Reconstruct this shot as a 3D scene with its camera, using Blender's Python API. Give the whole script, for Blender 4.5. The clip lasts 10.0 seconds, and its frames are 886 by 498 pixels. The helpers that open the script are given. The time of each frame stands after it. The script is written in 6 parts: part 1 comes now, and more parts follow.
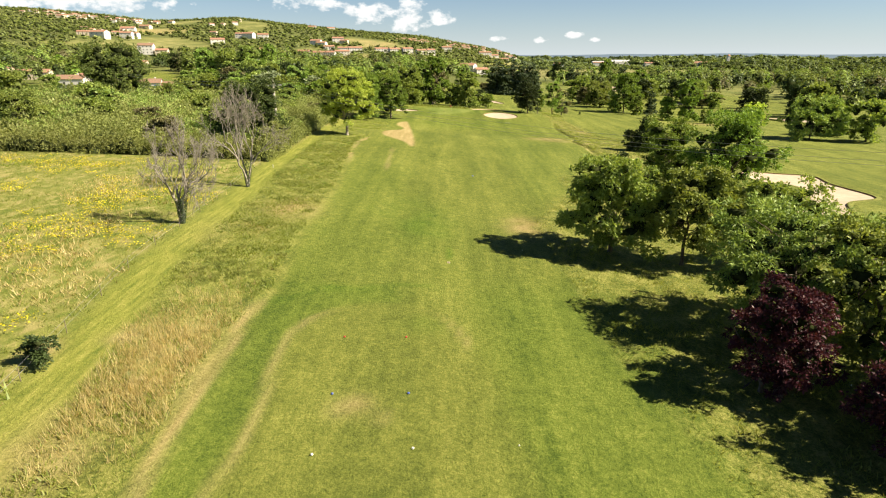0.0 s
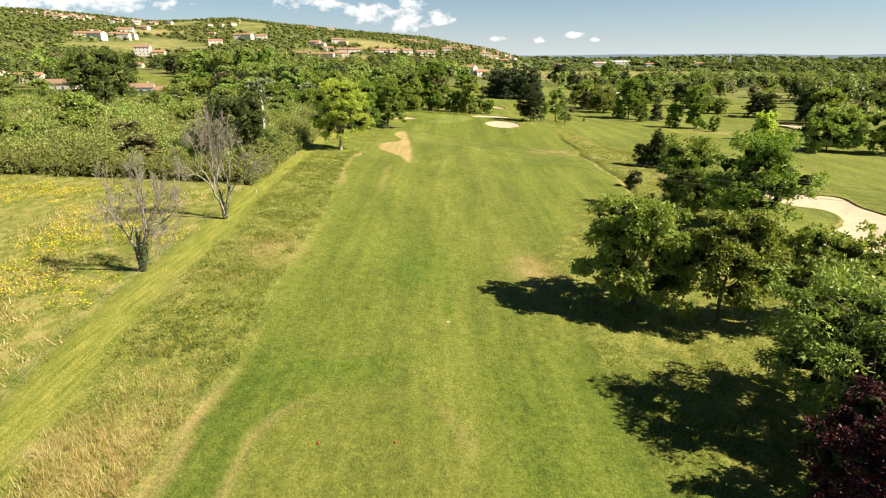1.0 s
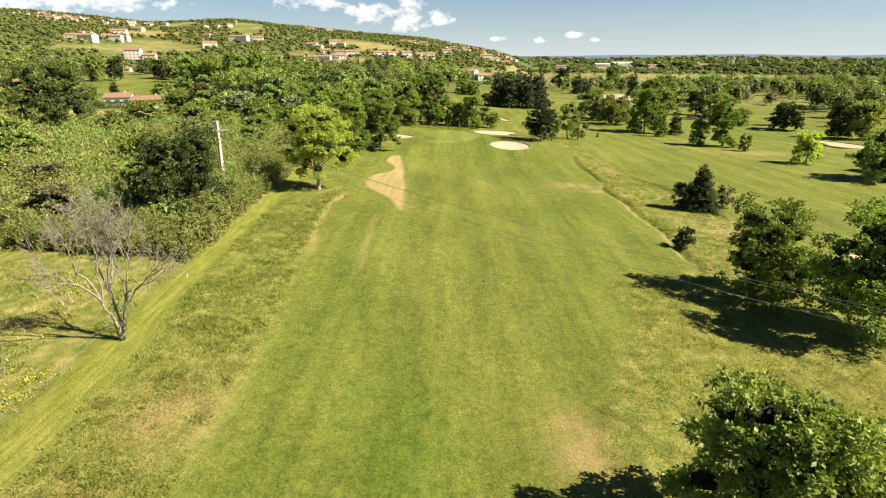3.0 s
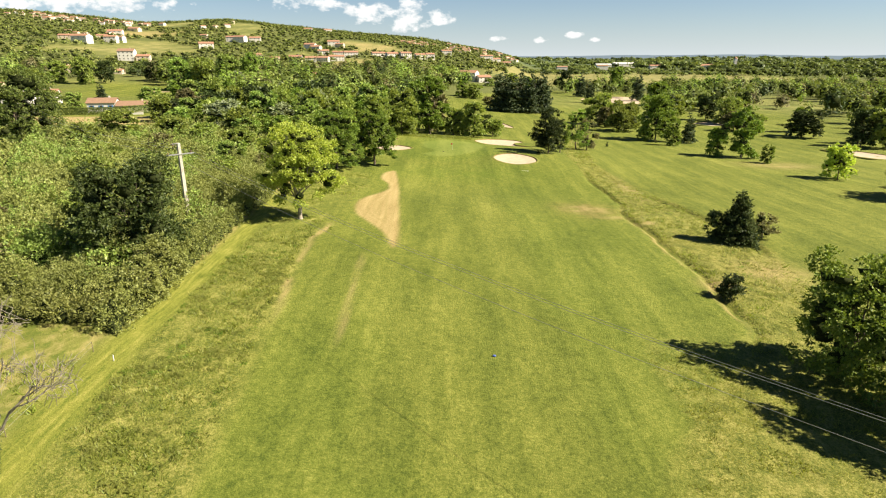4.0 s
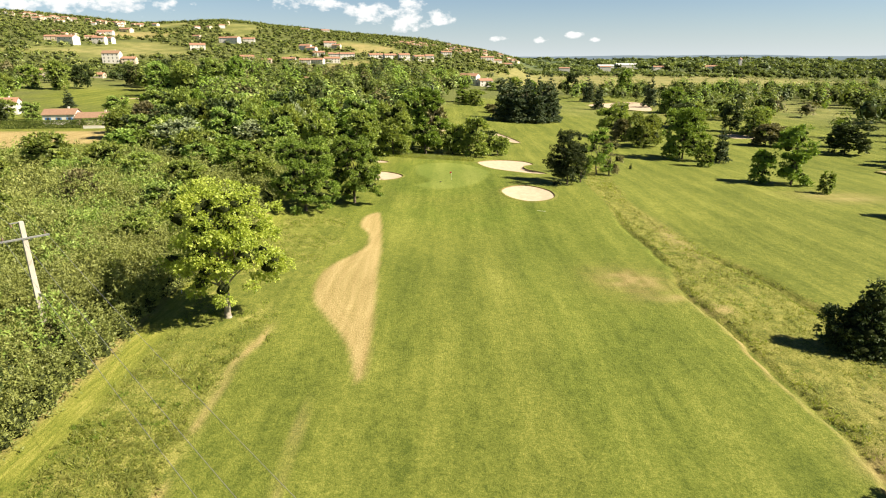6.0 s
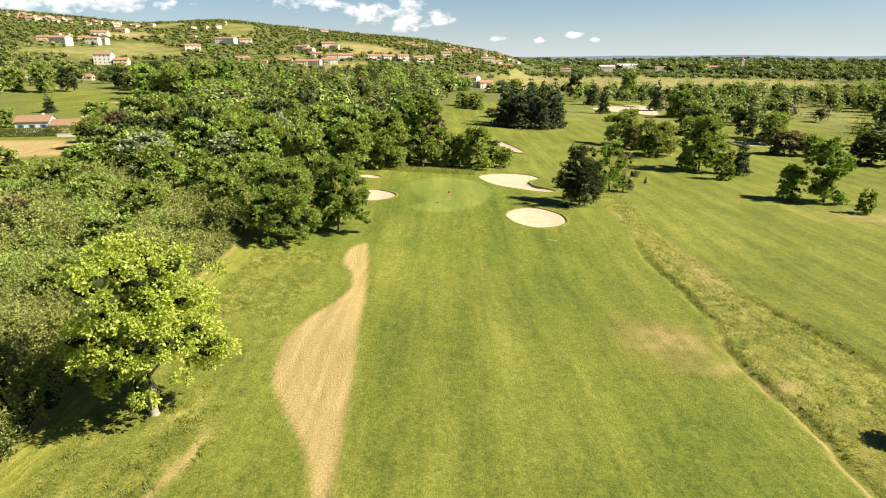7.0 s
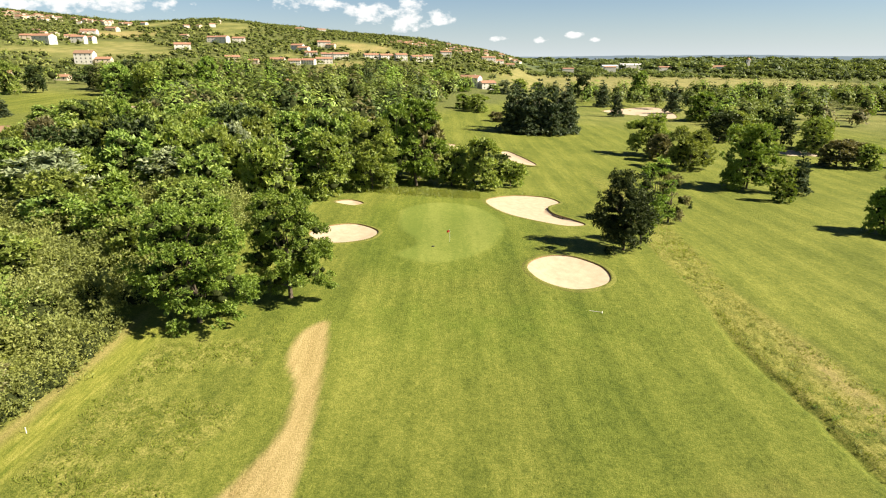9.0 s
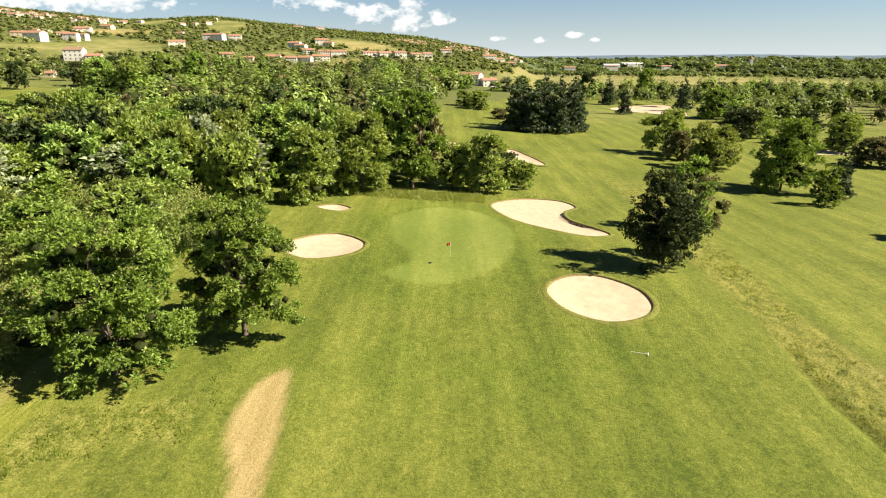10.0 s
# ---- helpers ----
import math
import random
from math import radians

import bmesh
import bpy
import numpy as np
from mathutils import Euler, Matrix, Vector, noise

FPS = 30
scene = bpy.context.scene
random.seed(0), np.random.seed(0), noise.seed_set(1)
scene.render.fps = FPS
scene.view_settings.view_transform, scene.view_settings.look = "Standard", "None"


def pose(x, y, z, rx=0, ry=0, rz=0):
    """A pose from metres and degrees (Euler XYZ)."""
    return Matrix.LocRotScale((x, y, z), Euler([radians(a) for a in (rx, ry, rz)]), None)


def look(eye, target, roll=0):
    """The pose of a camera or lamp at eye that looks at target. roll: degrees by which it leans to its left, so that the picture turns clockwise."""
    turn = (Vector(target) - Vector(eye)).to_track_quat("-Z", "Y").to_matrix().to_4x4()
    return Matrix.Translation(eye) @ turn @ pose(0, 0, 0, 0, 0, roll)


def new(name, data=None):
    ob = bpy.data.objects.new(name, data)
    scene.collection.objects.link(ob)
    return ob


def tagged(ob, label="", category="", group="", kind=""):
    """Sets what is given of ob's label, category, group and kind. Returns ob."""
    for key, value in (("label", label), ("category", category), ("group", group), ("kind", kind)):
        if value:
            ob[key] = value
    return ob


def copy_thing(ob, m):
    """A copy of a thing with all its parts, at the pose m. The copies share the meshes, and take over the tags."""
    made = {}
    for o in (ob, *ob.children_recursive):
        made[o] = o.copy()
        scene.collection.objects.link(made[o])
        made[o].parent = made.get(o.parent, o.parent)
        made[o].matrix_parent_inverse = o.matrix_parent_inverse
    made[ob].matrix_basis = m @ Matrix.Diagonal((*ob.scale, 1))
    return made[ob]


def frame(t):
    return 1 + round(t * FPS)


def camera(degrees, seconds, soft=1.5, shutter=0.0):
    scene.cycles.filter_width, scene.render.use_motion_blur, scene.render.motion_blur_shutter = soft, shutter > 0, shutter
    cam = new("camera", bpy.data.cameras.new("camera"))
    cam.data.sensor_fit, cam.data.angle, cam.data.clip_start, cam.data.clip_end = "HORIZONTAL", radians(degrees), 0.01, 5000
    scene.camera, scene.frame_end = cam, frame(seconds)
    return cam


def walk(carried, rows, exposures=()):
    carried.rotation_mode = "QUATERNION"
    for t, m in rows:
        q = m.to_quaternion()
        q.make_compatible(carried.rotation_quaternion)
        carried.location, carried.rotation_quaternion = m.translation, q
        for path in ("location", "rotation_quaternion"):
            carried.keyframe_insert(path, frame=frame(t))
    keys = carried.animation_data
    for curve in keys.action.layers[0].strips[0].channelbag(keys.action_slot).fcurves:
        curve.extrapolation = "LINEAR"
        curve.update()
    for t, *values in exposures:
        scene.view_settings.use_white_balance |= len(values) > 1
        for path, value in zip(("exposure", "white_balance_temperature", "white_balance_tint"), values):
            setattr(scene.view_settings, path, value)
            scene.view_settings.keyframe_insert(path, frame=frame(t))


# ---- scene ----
# ---- camera ----
cam = camera(74, 10.0, soft=1.1)
PITCH = 90 - 18.12
EYES = [
    (0.0, 0.0, 0.0, 19.0), (0.5, 0.08, 4.3, 20.05), (1.0, 0.12, 9.25, 21.1), (1.5, 0.18, 14.85, 22.2),
    (2.0, 0.2, 21.1, 23.2), (2.5, 0.18, 27.85, 23.95), (4.0, 0.26, 50.4, 26.3), (4.5, 0.36, 58.5, 26.95),
    (5.0, 0.56, 66.5, 27.52), (5.5, 0.75, 74.8, 28.18), (7.0, 1.6, 100.2, 30.17), (7.5, 1.8, 108.8, 30.6),
    (8.0, 1.95, 117.5, 30.75), (8.5, 2.03, 126.4, 30.4), (9.0, 2.06, 135.1, 29.15), (9.5, 2.12, 143.65, 27.57),
    (10.0, 2.17, 152.5, 25.93),
]
walk(cam, [(t, pose(x, y, z, PITCH, 0, 0)) for t, x, y, z in EYES], exposures=((0.0, 1.07), (10.0, 1.07)))

# ---- sky and sun ----
SUN_EL, SUN_AZ = 41.0, 99.0  # height over the horizon; clockwise from +y
world = bpy.data.worlds.new("sky")
scene.world = world
world.use_nodes = True
wn, wl = world.node_tree.nodes, world.node_tree.links
wn.clear()
sky = wn.new("ShaderNodeTexSky")
sky.sky_type, sky.sun_disc = "NISHITA", False
sky.sun_elevation, sky.sun_rotation = radians(SUN_EL), radians(SUN_AZ)
sky.air_density, sky.dust_density, sky.ozone_density = 1.0, 0.4, 1.2
back = wn.new("ShaderNodeBackground")
back.inputs["Strength"].default_value = 0.029
wout = wn.new("ShaderNodeOutputWorld")
wl.new(back.outputs[0], wout.inputs[0])


def wmath(op, a, b=None, clamp=False):
    n = wn.new("ShaderNodeMath")
    n.operation, n.use_clamp = op, clamp
    for i, v in enumerate((a, b)):
        if v is None:
            continue
        if isinstance(v, (int, float)):
            n.inputs[i].default_value = v
        else:
            wl.new(v, n.inputs[i])
    return n.outputs[0]


# Fair-weather cumulus low in the sky, as puffs of noise round a few directions.
wcoord = wn.new("ShaderNodeTexCoord")
wsep = wn.new("ShaderNodeSeparateXYZ")
wl.new(wcoord.outputs["Generated"], wsep.inputs[0])
AZ = wmath("ARCTAN2", wsep.outputs[0], wsep.outputs[1])
EL = wmath("ARCSINE", wsep.outputs[2])
wmap = wn.new("ShaderNodeMapping")
wmap.inputs["Scale"].default_value = (1.0, 1.0, 1.7)
wl.new(wcoord.outputs["Generated"], wmap.inputs[0])
puff = wn.new("ShaderNodeTexNoise")
puff.inputs["Scale"].default_value, puff.inputs["Detail"].default_value = 42.0, 9.0
puff.inputs["Roughness"].default_value = 0.6
wl.new(wmap.outputs[0], puff.inputs["Vector"])
# azimuth, elevation, half width, half height, in degrees
CLOUDS = [
    (-31.0, 4.5, 9.0, 1.25), (-36.0, 3.9, 5.0, 0.9), (-27.5, 3.9, 3.2, 0.6), (-21.8, 5.2, 2.6, 0.5), (-13.0, 5.3, 5.0, 1.2), (-10.5, 4.6, 2.2, 0.8), (-6.3, 3.7, 2.7, 0.95), (-3.2, 2.95, 2.2, 0.8),
    (-3.0, 4.3, 1.5, 0.7), (-0.2, 3.4, 1.4, 0.65), (5.1, 1.55, 1.0, 0.28), (9.0, 1.4, 0.7, 0.35), (11.9, 1.85, 0.9, 0.28), (13.6, 1.45, 0.6, 0.22),
    (40.0, 12.0, 9.0, 2.0), (-60.0, 9.0, 12.0, 3.0), (-110.0, 8.0, 14.0, 3.0), (120.0, 9.0, 12.0, 2.5), (175.0, 10.0, 14.0, 3.0), (-150.0, 14.0, 12.0, 3.0),
]
cover = None
for az, el, hw, hh in CLOUDS:
    dx = wmath("MULTIPLY", wmath("SUBTRACT", AZ, radians(az)), 1 / radians(hw))
    dy = wmath("MULTIPLY", wmath("SUBTRACT", EL, radians(el)), 1 / radians(hh))
    d = wmath("ADD", wmath("MULTIPLY", dx, dx), wmath("MULTIPLY", dy, dy))
    m = wmath("SUBTRACT", 1.0, d)
    cover = m if cover is None else wmath("MAXIMUM", cover, m)
veil = wmath("MULTIPLY", wmath("ADD", wmath("ADD", wmath("MAXIMUM", cover, -2.0), wmath("MULTIPLY", wmath("SUBTRACT", puff.outputs["Fac"], 0.5), 5.0)), -0.1), 1.3, clamp=True)
wmix = wn.new("ShaderNodeMixRGB")
wl.new(wmath("MULTIPLY", veil, 0.9), wmix.inputs["Fac"])
wtint = wn.new("ShaderNodeMixRGB")
wtint.blend_type = "MULTIPLY"
wtint.inputs["Fac"].default_value = 1.0
# the blue deepens towards the zenith
wdeep = wn.new("ShaderNodeMixRGB")
wl.new(wmath("MULTIPLY", wmath("SUBTRACT", EL, radians(8)), 1 / radians(50), clamp=True), wdeep.inputs["Fac"])
wdeep.inputs["Color1"].default_value, wdeep.inputs["Color2"].default_value = (1.02, 1.30, 1.64, 1), (0.27, 0.34, 0.48, 1)
wl.new(wdeep.outputs[0], wtint.inputs["Color2"])
wl.new(sky.outputs[0], wtint.inputs["Color1"])
whaze = wn.new("ShaderNodeMixRGB")
wl.new(wmath("MULTIPLY", wmath("EXPONENT", wmath("MULTIPLY", wmath("ABSOLUTE", EL), -17.0)), 0.7), whaze.inputs["Fac"])
wl.new(wtint.outputs[0], whaze.inputs["Color1"])
whaze.inputs["Color2"].default_value = (14.2, 15.4, 16.2, 1)
wl.new(whaze.outputs[0], wmix.inputs["Color1"])
wmix.inputs["Color2"].default_value = (18.0, 18.0, 17.6, 1)
wl.new(wmix.outputs[0], back.inputs["Color"])

sun = new("sun", bpy.data.lights.new("sun", "SUN"))
sun.data.energy, sun.data.angle, sun.data.color = 5.9, radians(0.6), (1.0, 0.88, 0.68)
to_sun = Vector((math.sin(radians(SUN_AZ)) * math.cos(radians(SUN_EL)), math.cos(radians(SUN_AZ)) * math.cos(radians(SUN_EL)), math.sin(radians(SUN_EL))))
sun.matrix_world = look(to_sun * 100, (0, 0, 0))


# ---- materials ----
def shader(name):
    m = bpy.data.materials.new(name)
    m.use_nodes = True
    nt = m.node_tree
    nt.nodes.clear()
    out = nt.nodes.new("ShaderNodeOutputMaterial")
    return m, nt.nodes, nt.links, out


def noise_node(n, l, vec, scale, detail=4.0, rough=0.55, stretch=None):
    if stretch:
        mp = n.new("ShaderNodeMapping")
        mp.inputs["Scale"].default_value = stretch
        l.new(vec, mp.inputs[0])
        vec = mp.outputs[0]
    t = n.new("ShaderNodeTexNoise")
    t.inputs["Scale"].default_value, t.inputs["Detail"].default_value, t.inputs["Roughness"].default_value = scale, detail, rough
    l.new(vec, t.inputs["Vector"])
    return t.outputs["Fac"]


def ramp_node(n, l, fac, *stops):
    r = n.new("ShaderNodeValToRGB")
    els = r.color_ramp.elements
    while len(els) < len(stops):
        els.new(0.5)
    for e, (p, c) in zip(els, stops):
        e.position, e.color = p, (*c, 1) if len(c) == 3 else c
    l.new(fac, r.inputs[0])
    return r.outputs[0]


def mix_node(n, l, fac, a, b, mode="MIX"):
    m = n.new("ShaderNodeMixRGB")
    m.blend_type = mode
    for i, v in enumerate((fac, a, b)):
        if isinstance(v, (int, float)):
            m.inputs[i].default_value = v
        elif isinstance(v, tuple):
            m.inputs[i].default_value = (*v, 1)
        else:
            l.new(v, m.inputs[i])
    return m.outputs[0]


def math_node(n, l, op, a, b=0.0, clamp=False):
    m = n.new("ShaderNodeMath")
    m.operation, m.use_clamp = op, clamp
    for i, v in enumerate((a, b)):
        if isinstance(v, (int, float)):
            m.inputs[i].default_value = v
        else:
            l.new(v, m.inputs[i])
    return m.outputs[0]


def bump_node(n, l, height, strength, distance):
    b = n.new("ShaderNodeBump")
    b.inputs["Strength"].default_value, b.inputs["Distance"].default_value = strength, distance
    l.new(height, b.inputs["Height"])
    return b.outputs[0]


def solid(name, dark, light, scale=3.0, rough=0.8, bump=0.3, metal=0.0, depth=0.02, fine=9.0):
    """A mottled surface between two colours, with relief at two scales."""
    m, n, l, out = shader(name)
    pos = n.new("ShaderNodeTexCoord").outputs["Object"]
    a, b = noise_node(n, l, pos, scale), noise_node(n, l, pos, scale * fine, 3.0)
    f = math_node(n, l, "ADD", math_node(n, l, "MULTIPLY", a, 0.65), math_node(n, l, "MULTIPLY", b, 0.35))
    col = ramp_node(n, l, f, (0.32, dark), (0.68, light))
    p = n.new("ShaderNodeBsdfPrincipled")
    p.inputs["Roughness"].default_value, p.inputs["Metallic"].default_value = rough, metal
    l.new(col, p.inputs["Base Color"])
    l.new(bump_node(n, l, f, bump, depth), p.inputs["Normal"])
    l.new(p.outputs[0], out.inputs[0])
    return m


def foliage(name, dark, mid, light, glow=0.3, patch=0.35, grain=3.6, relief=0.18):
    """Leaves: colour varies leaf by leaf and in broad patches; light passes through them."""
    m, n, l, out = shader(name)
    geo = n.new("ShaderNodeNewGeometry")
    rnd = geo.outputs["Random Per Island"]
    blot = noise_node(n, l, geo.outputs["Position"], patch, 3.0)
    tex = noise_node(n, l, geo.outputs["Position"], grain, 4.0, 0.7)
    f = math_node(n, l, "ADD", math_node(n, l, "MULTIPLY", rnd, 0.22), math_node(n, l, "MULTIPLY", blot, 0.42))
    f = math_node(n, l, "ADD", f, math_node(n, l, "MULTIPLY", tex, 0.28))
    col = ramp_node(n, l, f, (0.24, dark), (0.47, mid), (0.74, light))
    oi = n.new("ShaderNodeObjectInfo")
    hsv = n.new("ShaderNodeHueSaturation")
    l.new(math_node(n, l, "ADD", math_node(n, l, "MULTIPLY", oi.outputs["Random"], 0.42), 1.02), hsv.inputs["Value"])
    l.new(math_node(n, l, "ADD", math_node(n, l, "MULTIPLY", oi.outputs["Random"], 0.016), 0.495), hsv.inputs["Hue"])
    l.new(col, hsv.inputs["Color"])
    col = hsv.outputs[0]
    d, t, g = n.new("ShaderNodeBsdfDiffuse"), n.new("ShaderNodeBsdfTranslucent"), n.new("ShaderNodeBsdfGlossy")
    g.inputs["Roughness"].default_value = 0.5
    g.inputs["Color"].default_value = (0.8, 0.85, 0.8, 1)
    bump = bump_node(n, l, tex, 1.0, relief)
    l.new(bump, d.inputs["Normal"]), l.new(bump, t.inputs["Normal"])
    l.new(col, d.inputs["Color"])
    l.new(mix_node(n, l, 1.0, col, (1.15, 1.1, 0.55), "MULTIPLY"), t.inputs["Color"])
    a, b = n.new("ShaderNodeMixShader"), n.new("ShaderNodeMixShader")
    a.inputs[0].default_value, b.inputs[0].default_value = glow, 0.022
    l.new(d.outputs[0], a.inputs[1]), l.new(t.outputs[0], a.inputs[2])
    l.new(a.outputs[0], b.inputs[1]), l.new(g.outputs[0], b.inputs[2])
    l.new(b.outputs[0], out.inputs[0])
    return m


LEAF_OAK = foliage("leaf_oak", (0.062, 0.094, 0.021), (0.225, 0.282, 0.062), (0.485, 0.530, 0.140), glow=0.38)
LEAF_ASH = foliage("leaf_ash", (0.070, 0.112, 0.025), (0.230, 0.312, 0.070), (0.470, 0.535, 0.155))
LEAF_MAPLE = foliage("leaf_maple", (0.046, 0.082, 0.014), (0.170, 0.245, 0.040), (0.375, 0.450, 0.085))
LEAF_LIME = foliage("leaf_lime", (0.150, 0.220, 0.030), (0.410, 0.500, 0.085), (0.690, 0.730, 0.210), glow=0.42)
LEAF_DARK = foliage("leaf_dark", (0.014, 0.024, 0.008), (0.046, 0.066, 0.020), (0.118, 0.148, 0.050), glow=0.18)
LEAF_YEW = foliage("leaf_yew", (0.020, 0.032, 0.009), (0.066, 0.088, 0.024), (0.165, 0.190, 0.062))
LEAF_PINE = foliage("leaf_pine", (0.028, 0.046, 0.024), (0.070, 0.098, 0.048), (0.145, 0.170, 0.081), glow=0.12)
LEAF_PLUM = foliage("leaf_plum", (0.022, 0.007, 0.012), (0.060, 0.016, 0.026), (0.135, 0.042, 0.055), glow=0.25)
LEAF_GREY = foliage("leaf_grey", (0.080, 0.100, 0.055), (0.215, 0.250, 0.140), (0.40, 0.42, 0.260), glow=0.25)
LEAF_BROWN = foliage("leaf_brown", (0.064, 0.066, 0.028), (0.160, 0.150, 0.066), (0.28, 0.25, 0.13), glow=0.2)
LEAF_SCRUB = foliage("leaf_scrub", (0.108, 0.130, 0.034), (0.228, 0.252, 0.072), (0.380, 0.388, 0.125), patch=0.12, relief=0.2)
LEAF_CHESTNUT = foliage("leaf_chestnut", (0.035, 0.058, 0.014), (0.120, 0.160, 0.036), (0.28, 0.31, 0.085))
LEAF_WOOD = foliage("leaf_wood", (0.044, 0.066, 0.017), (0.125, 0.155, 0.038), (0.25, 0.27, 0.075), patch=0.03, grain=1.3, relief=0.4)
LEAF_GROVE = foliage("leaf_grove", (0.052, 0.080, 0.017), (0.158, 0.200, 0.040), (0.30, 0.33, 0.080), patch=0.03, grain=1.3, relief=0.4)
# near-black core colour that paints the shade inside crowns and scrub
CORE_SHADE = solid("crown_core_shade", (0.018, 0.025, 0.009), (0.050, 0.060, 0.022), 3.0, 0.95, 0.8, depth=0.1)
CORE_SHADE.node_tree.nodes["Principled BSDF"].inputs["Specular IOR Level"].default_value = 0.0
BARK = solid("bark", (0.05, 0.038, 0.026), (0.16, 0.125, 0.09), 4.0, 0.95, 0.8, depth=0.05)
BARK_PALE = solid("pale_bark", (0.20, 0.17, 0.13), (0.40, 0.35, 0.28), 4.0, 0.9, 0.6, depth=0.04)
DEADWOOD = solid("dead_wood", (0.15, 0.13, 0.10), (0.35, 0.315, 0.26), 4.0, 0.9, 0.5, depth=0.03)
CONCRETE = solid("concrete", (0.36, 0.33, 0.27), (0.56, 0.52, 0.45), 1.5, 0.85, 0.3)
STEEL = solid("galvanised_steel", (0.30, 0.30, 0.30), (0.45, 0.45, 0.44), 6.0, 0.5, 0.1, metal=0.8)
CERAMIC = solid("insulator", (0.20, 0.12, 0.07), (0.32, 0.20, 0.12), 6.0, 0.3, 0.1)
RENDER_WHITE = solid("white_render", (0.60, 0.57, 0.52), (0.76, 0.73, 0.67), 0.5, 0.9, 0.1)
RENDER_CREAM = solid("cream_render", (0.58, 0.48, 0.36), (0.72, 0.62, 0.48), 0.5, 0.9, 0.1)
ROOF_TILE = solid("roof_tiles", (0.25, 0.125, 0.078), (0.40, 0.225, 0.145), 1.6, 0.85, 0.5, depth=0.05)
ROOF_BROWN = solid("brown_roof_tiles", (0.20, 0.12, 0.075), (0.32, 0.20, 0.13), 1.6, 0.85, 0.5, depth=0.05)
ROOF_GREY = solid("grey_roofing", (0.42, 0.43, 0.44), (0.6, 0.6, 0.6), 0.8, 0.6, 0.1)
GLASS_DARK = solid("window_glass", (0.03, 0.035, 0.04), (0.06, 0.07, 0.08), 2.0, 0.12, 0.02)
SHUTTER_BLUE = solid("blue_paint", (0.06, 0.16, 0.36), (0.10, 0.24, 0.48), 3.0, 0.5, 0.1)

SAND = solid("bunker_sand", (0.40, 0.31, 0.215), (0.52, 0.425, 0.31), 0.9, 0.95, 0.4, depth=0.04)
LIP = solid("bunker_edge_soil", (0.16, 0.10, 0.05), (0.30, 0.20, 0.10), 2.5, 0.95, 0.6, depth=0.04)

# ---- the lie of the land ----
# skyline of the hills: azimuth in degrees, rise per metre of distance
SKYLINE = [(-80, 0.05), (-36.6, 0.0526), (-33.5, 0.0519), (-31.7, 0.0494), (-29.8, 0.0475), (-27.8, 0.0448), (-25.8, 0.0418), (-23.6, 0.0441), (-21.0, 0.0474), (-19.1, 0.0495),
           (-17.3, 0.0477), (-15.4, 0.0441), (-12.0, 0.039), (-9.5, 0.0352), (-6.9, 0.0312), (-4.4, 0.028), (-1.8, 0.0246), (0.8, 0.0195), (3.5, 0.0143), (5.0, 0.0092), (6.1, 0.004), (8.7, 0.0), (180, 0.0)]
# open fields and vineyards between the hedges of the hillside
SLOPES = {
    "slope": [(-541, 908), (-499, 934), (-495, 1000), (-559, 1161), (-544, 1204), (-465, 1126), (-374, 1004), (-341, 931), (-372, 909), (-421, 845), (-461, 841), (-504, 842)],
    "stubble": [(-664, 1335), (-633, 1382), (-568, 1329), (-583, 1274), (-602, 1237)],
    "notch": [(-653, 1474), (-690, 1660), (-630, 1690), (-572, 1444), (-597, 1438)],
    "top": [(-446, 1356), (-483, 1507), (-545, 1886), (-413, 1484), (-374, 1271), (-406, 1285)],
    "vines": [(-205, 1287), (-207, 1400), (-161, 1402), (-105, 1307), (-55, 1215), (-83, 1157), (-141, 1147)],
    "garden": [(-150, 841), (-148, 939), (-114, 1001), (-103, 946), (-111, 860), (-132, 812)],
    "lawn": [(-245, 1017), (-212, 1041), (-196, 967), (-227, 943)],
}
RIDGE = 2200.0


def smooth(a, b, v):
    s = np.clip((v - a) / (b - a), 0, 1)
    return s * s * (3 - 2 * s)


def ground_z(x, y):
    """Height of the land: the gently tilted course, its mounds, the hills behind and the low rim of the plain."""
    x, y = np.asarray(x, float), np.asarray(y, float)
    u, v = np.clip(x, -60, 130) / 100, np.clip(y, 0, 300) / 100
    z = -0.722 - 4.48 * u + 1.082 * v + 1.544 * u * u - 0.569 * u * v - 0.691 * v * v
    z = z + 2.545 * np.exp(-((x - 24) ** 2 + (y - 230) ** 2) / 24**2)
    z = z - 1.959 * np.exp(-(((x - 8) / 45) ** 2) - ((y - 188) / 24) ** 2)
    z = z + 0.757 * np.exp(-(((x + 27) / 18) ** 2) - ((y - 85) / 60) ** 2)
    r, az = np.hypot(x, y - 80), np.degrees(np.arctan2(x, y - 80))
    rise = np.interp(az, [a for a, _ in SKYLINE], [b for _, b in SKYLINE])
    has = smooth(0.0, 0.004, rise)
    hill = smooth(330, RIDGE, r) * (has * 26 + rise * RIDGE) * (1 - 0.25 * smooth(RIDGE, 4500, r))
    hill = hill * (1 + 0.06 * np.sin(r / 140 + az / 6) * smooth(500, 900, r) * smooth(RIDGE, 1500, r))
    rim = 30 * smooth(2600, 4600, r) * (1 - has) * (0.8 + 0.2 * np.sin(az / 3.1))
    return z + hill + rim
# ---- end of land ----


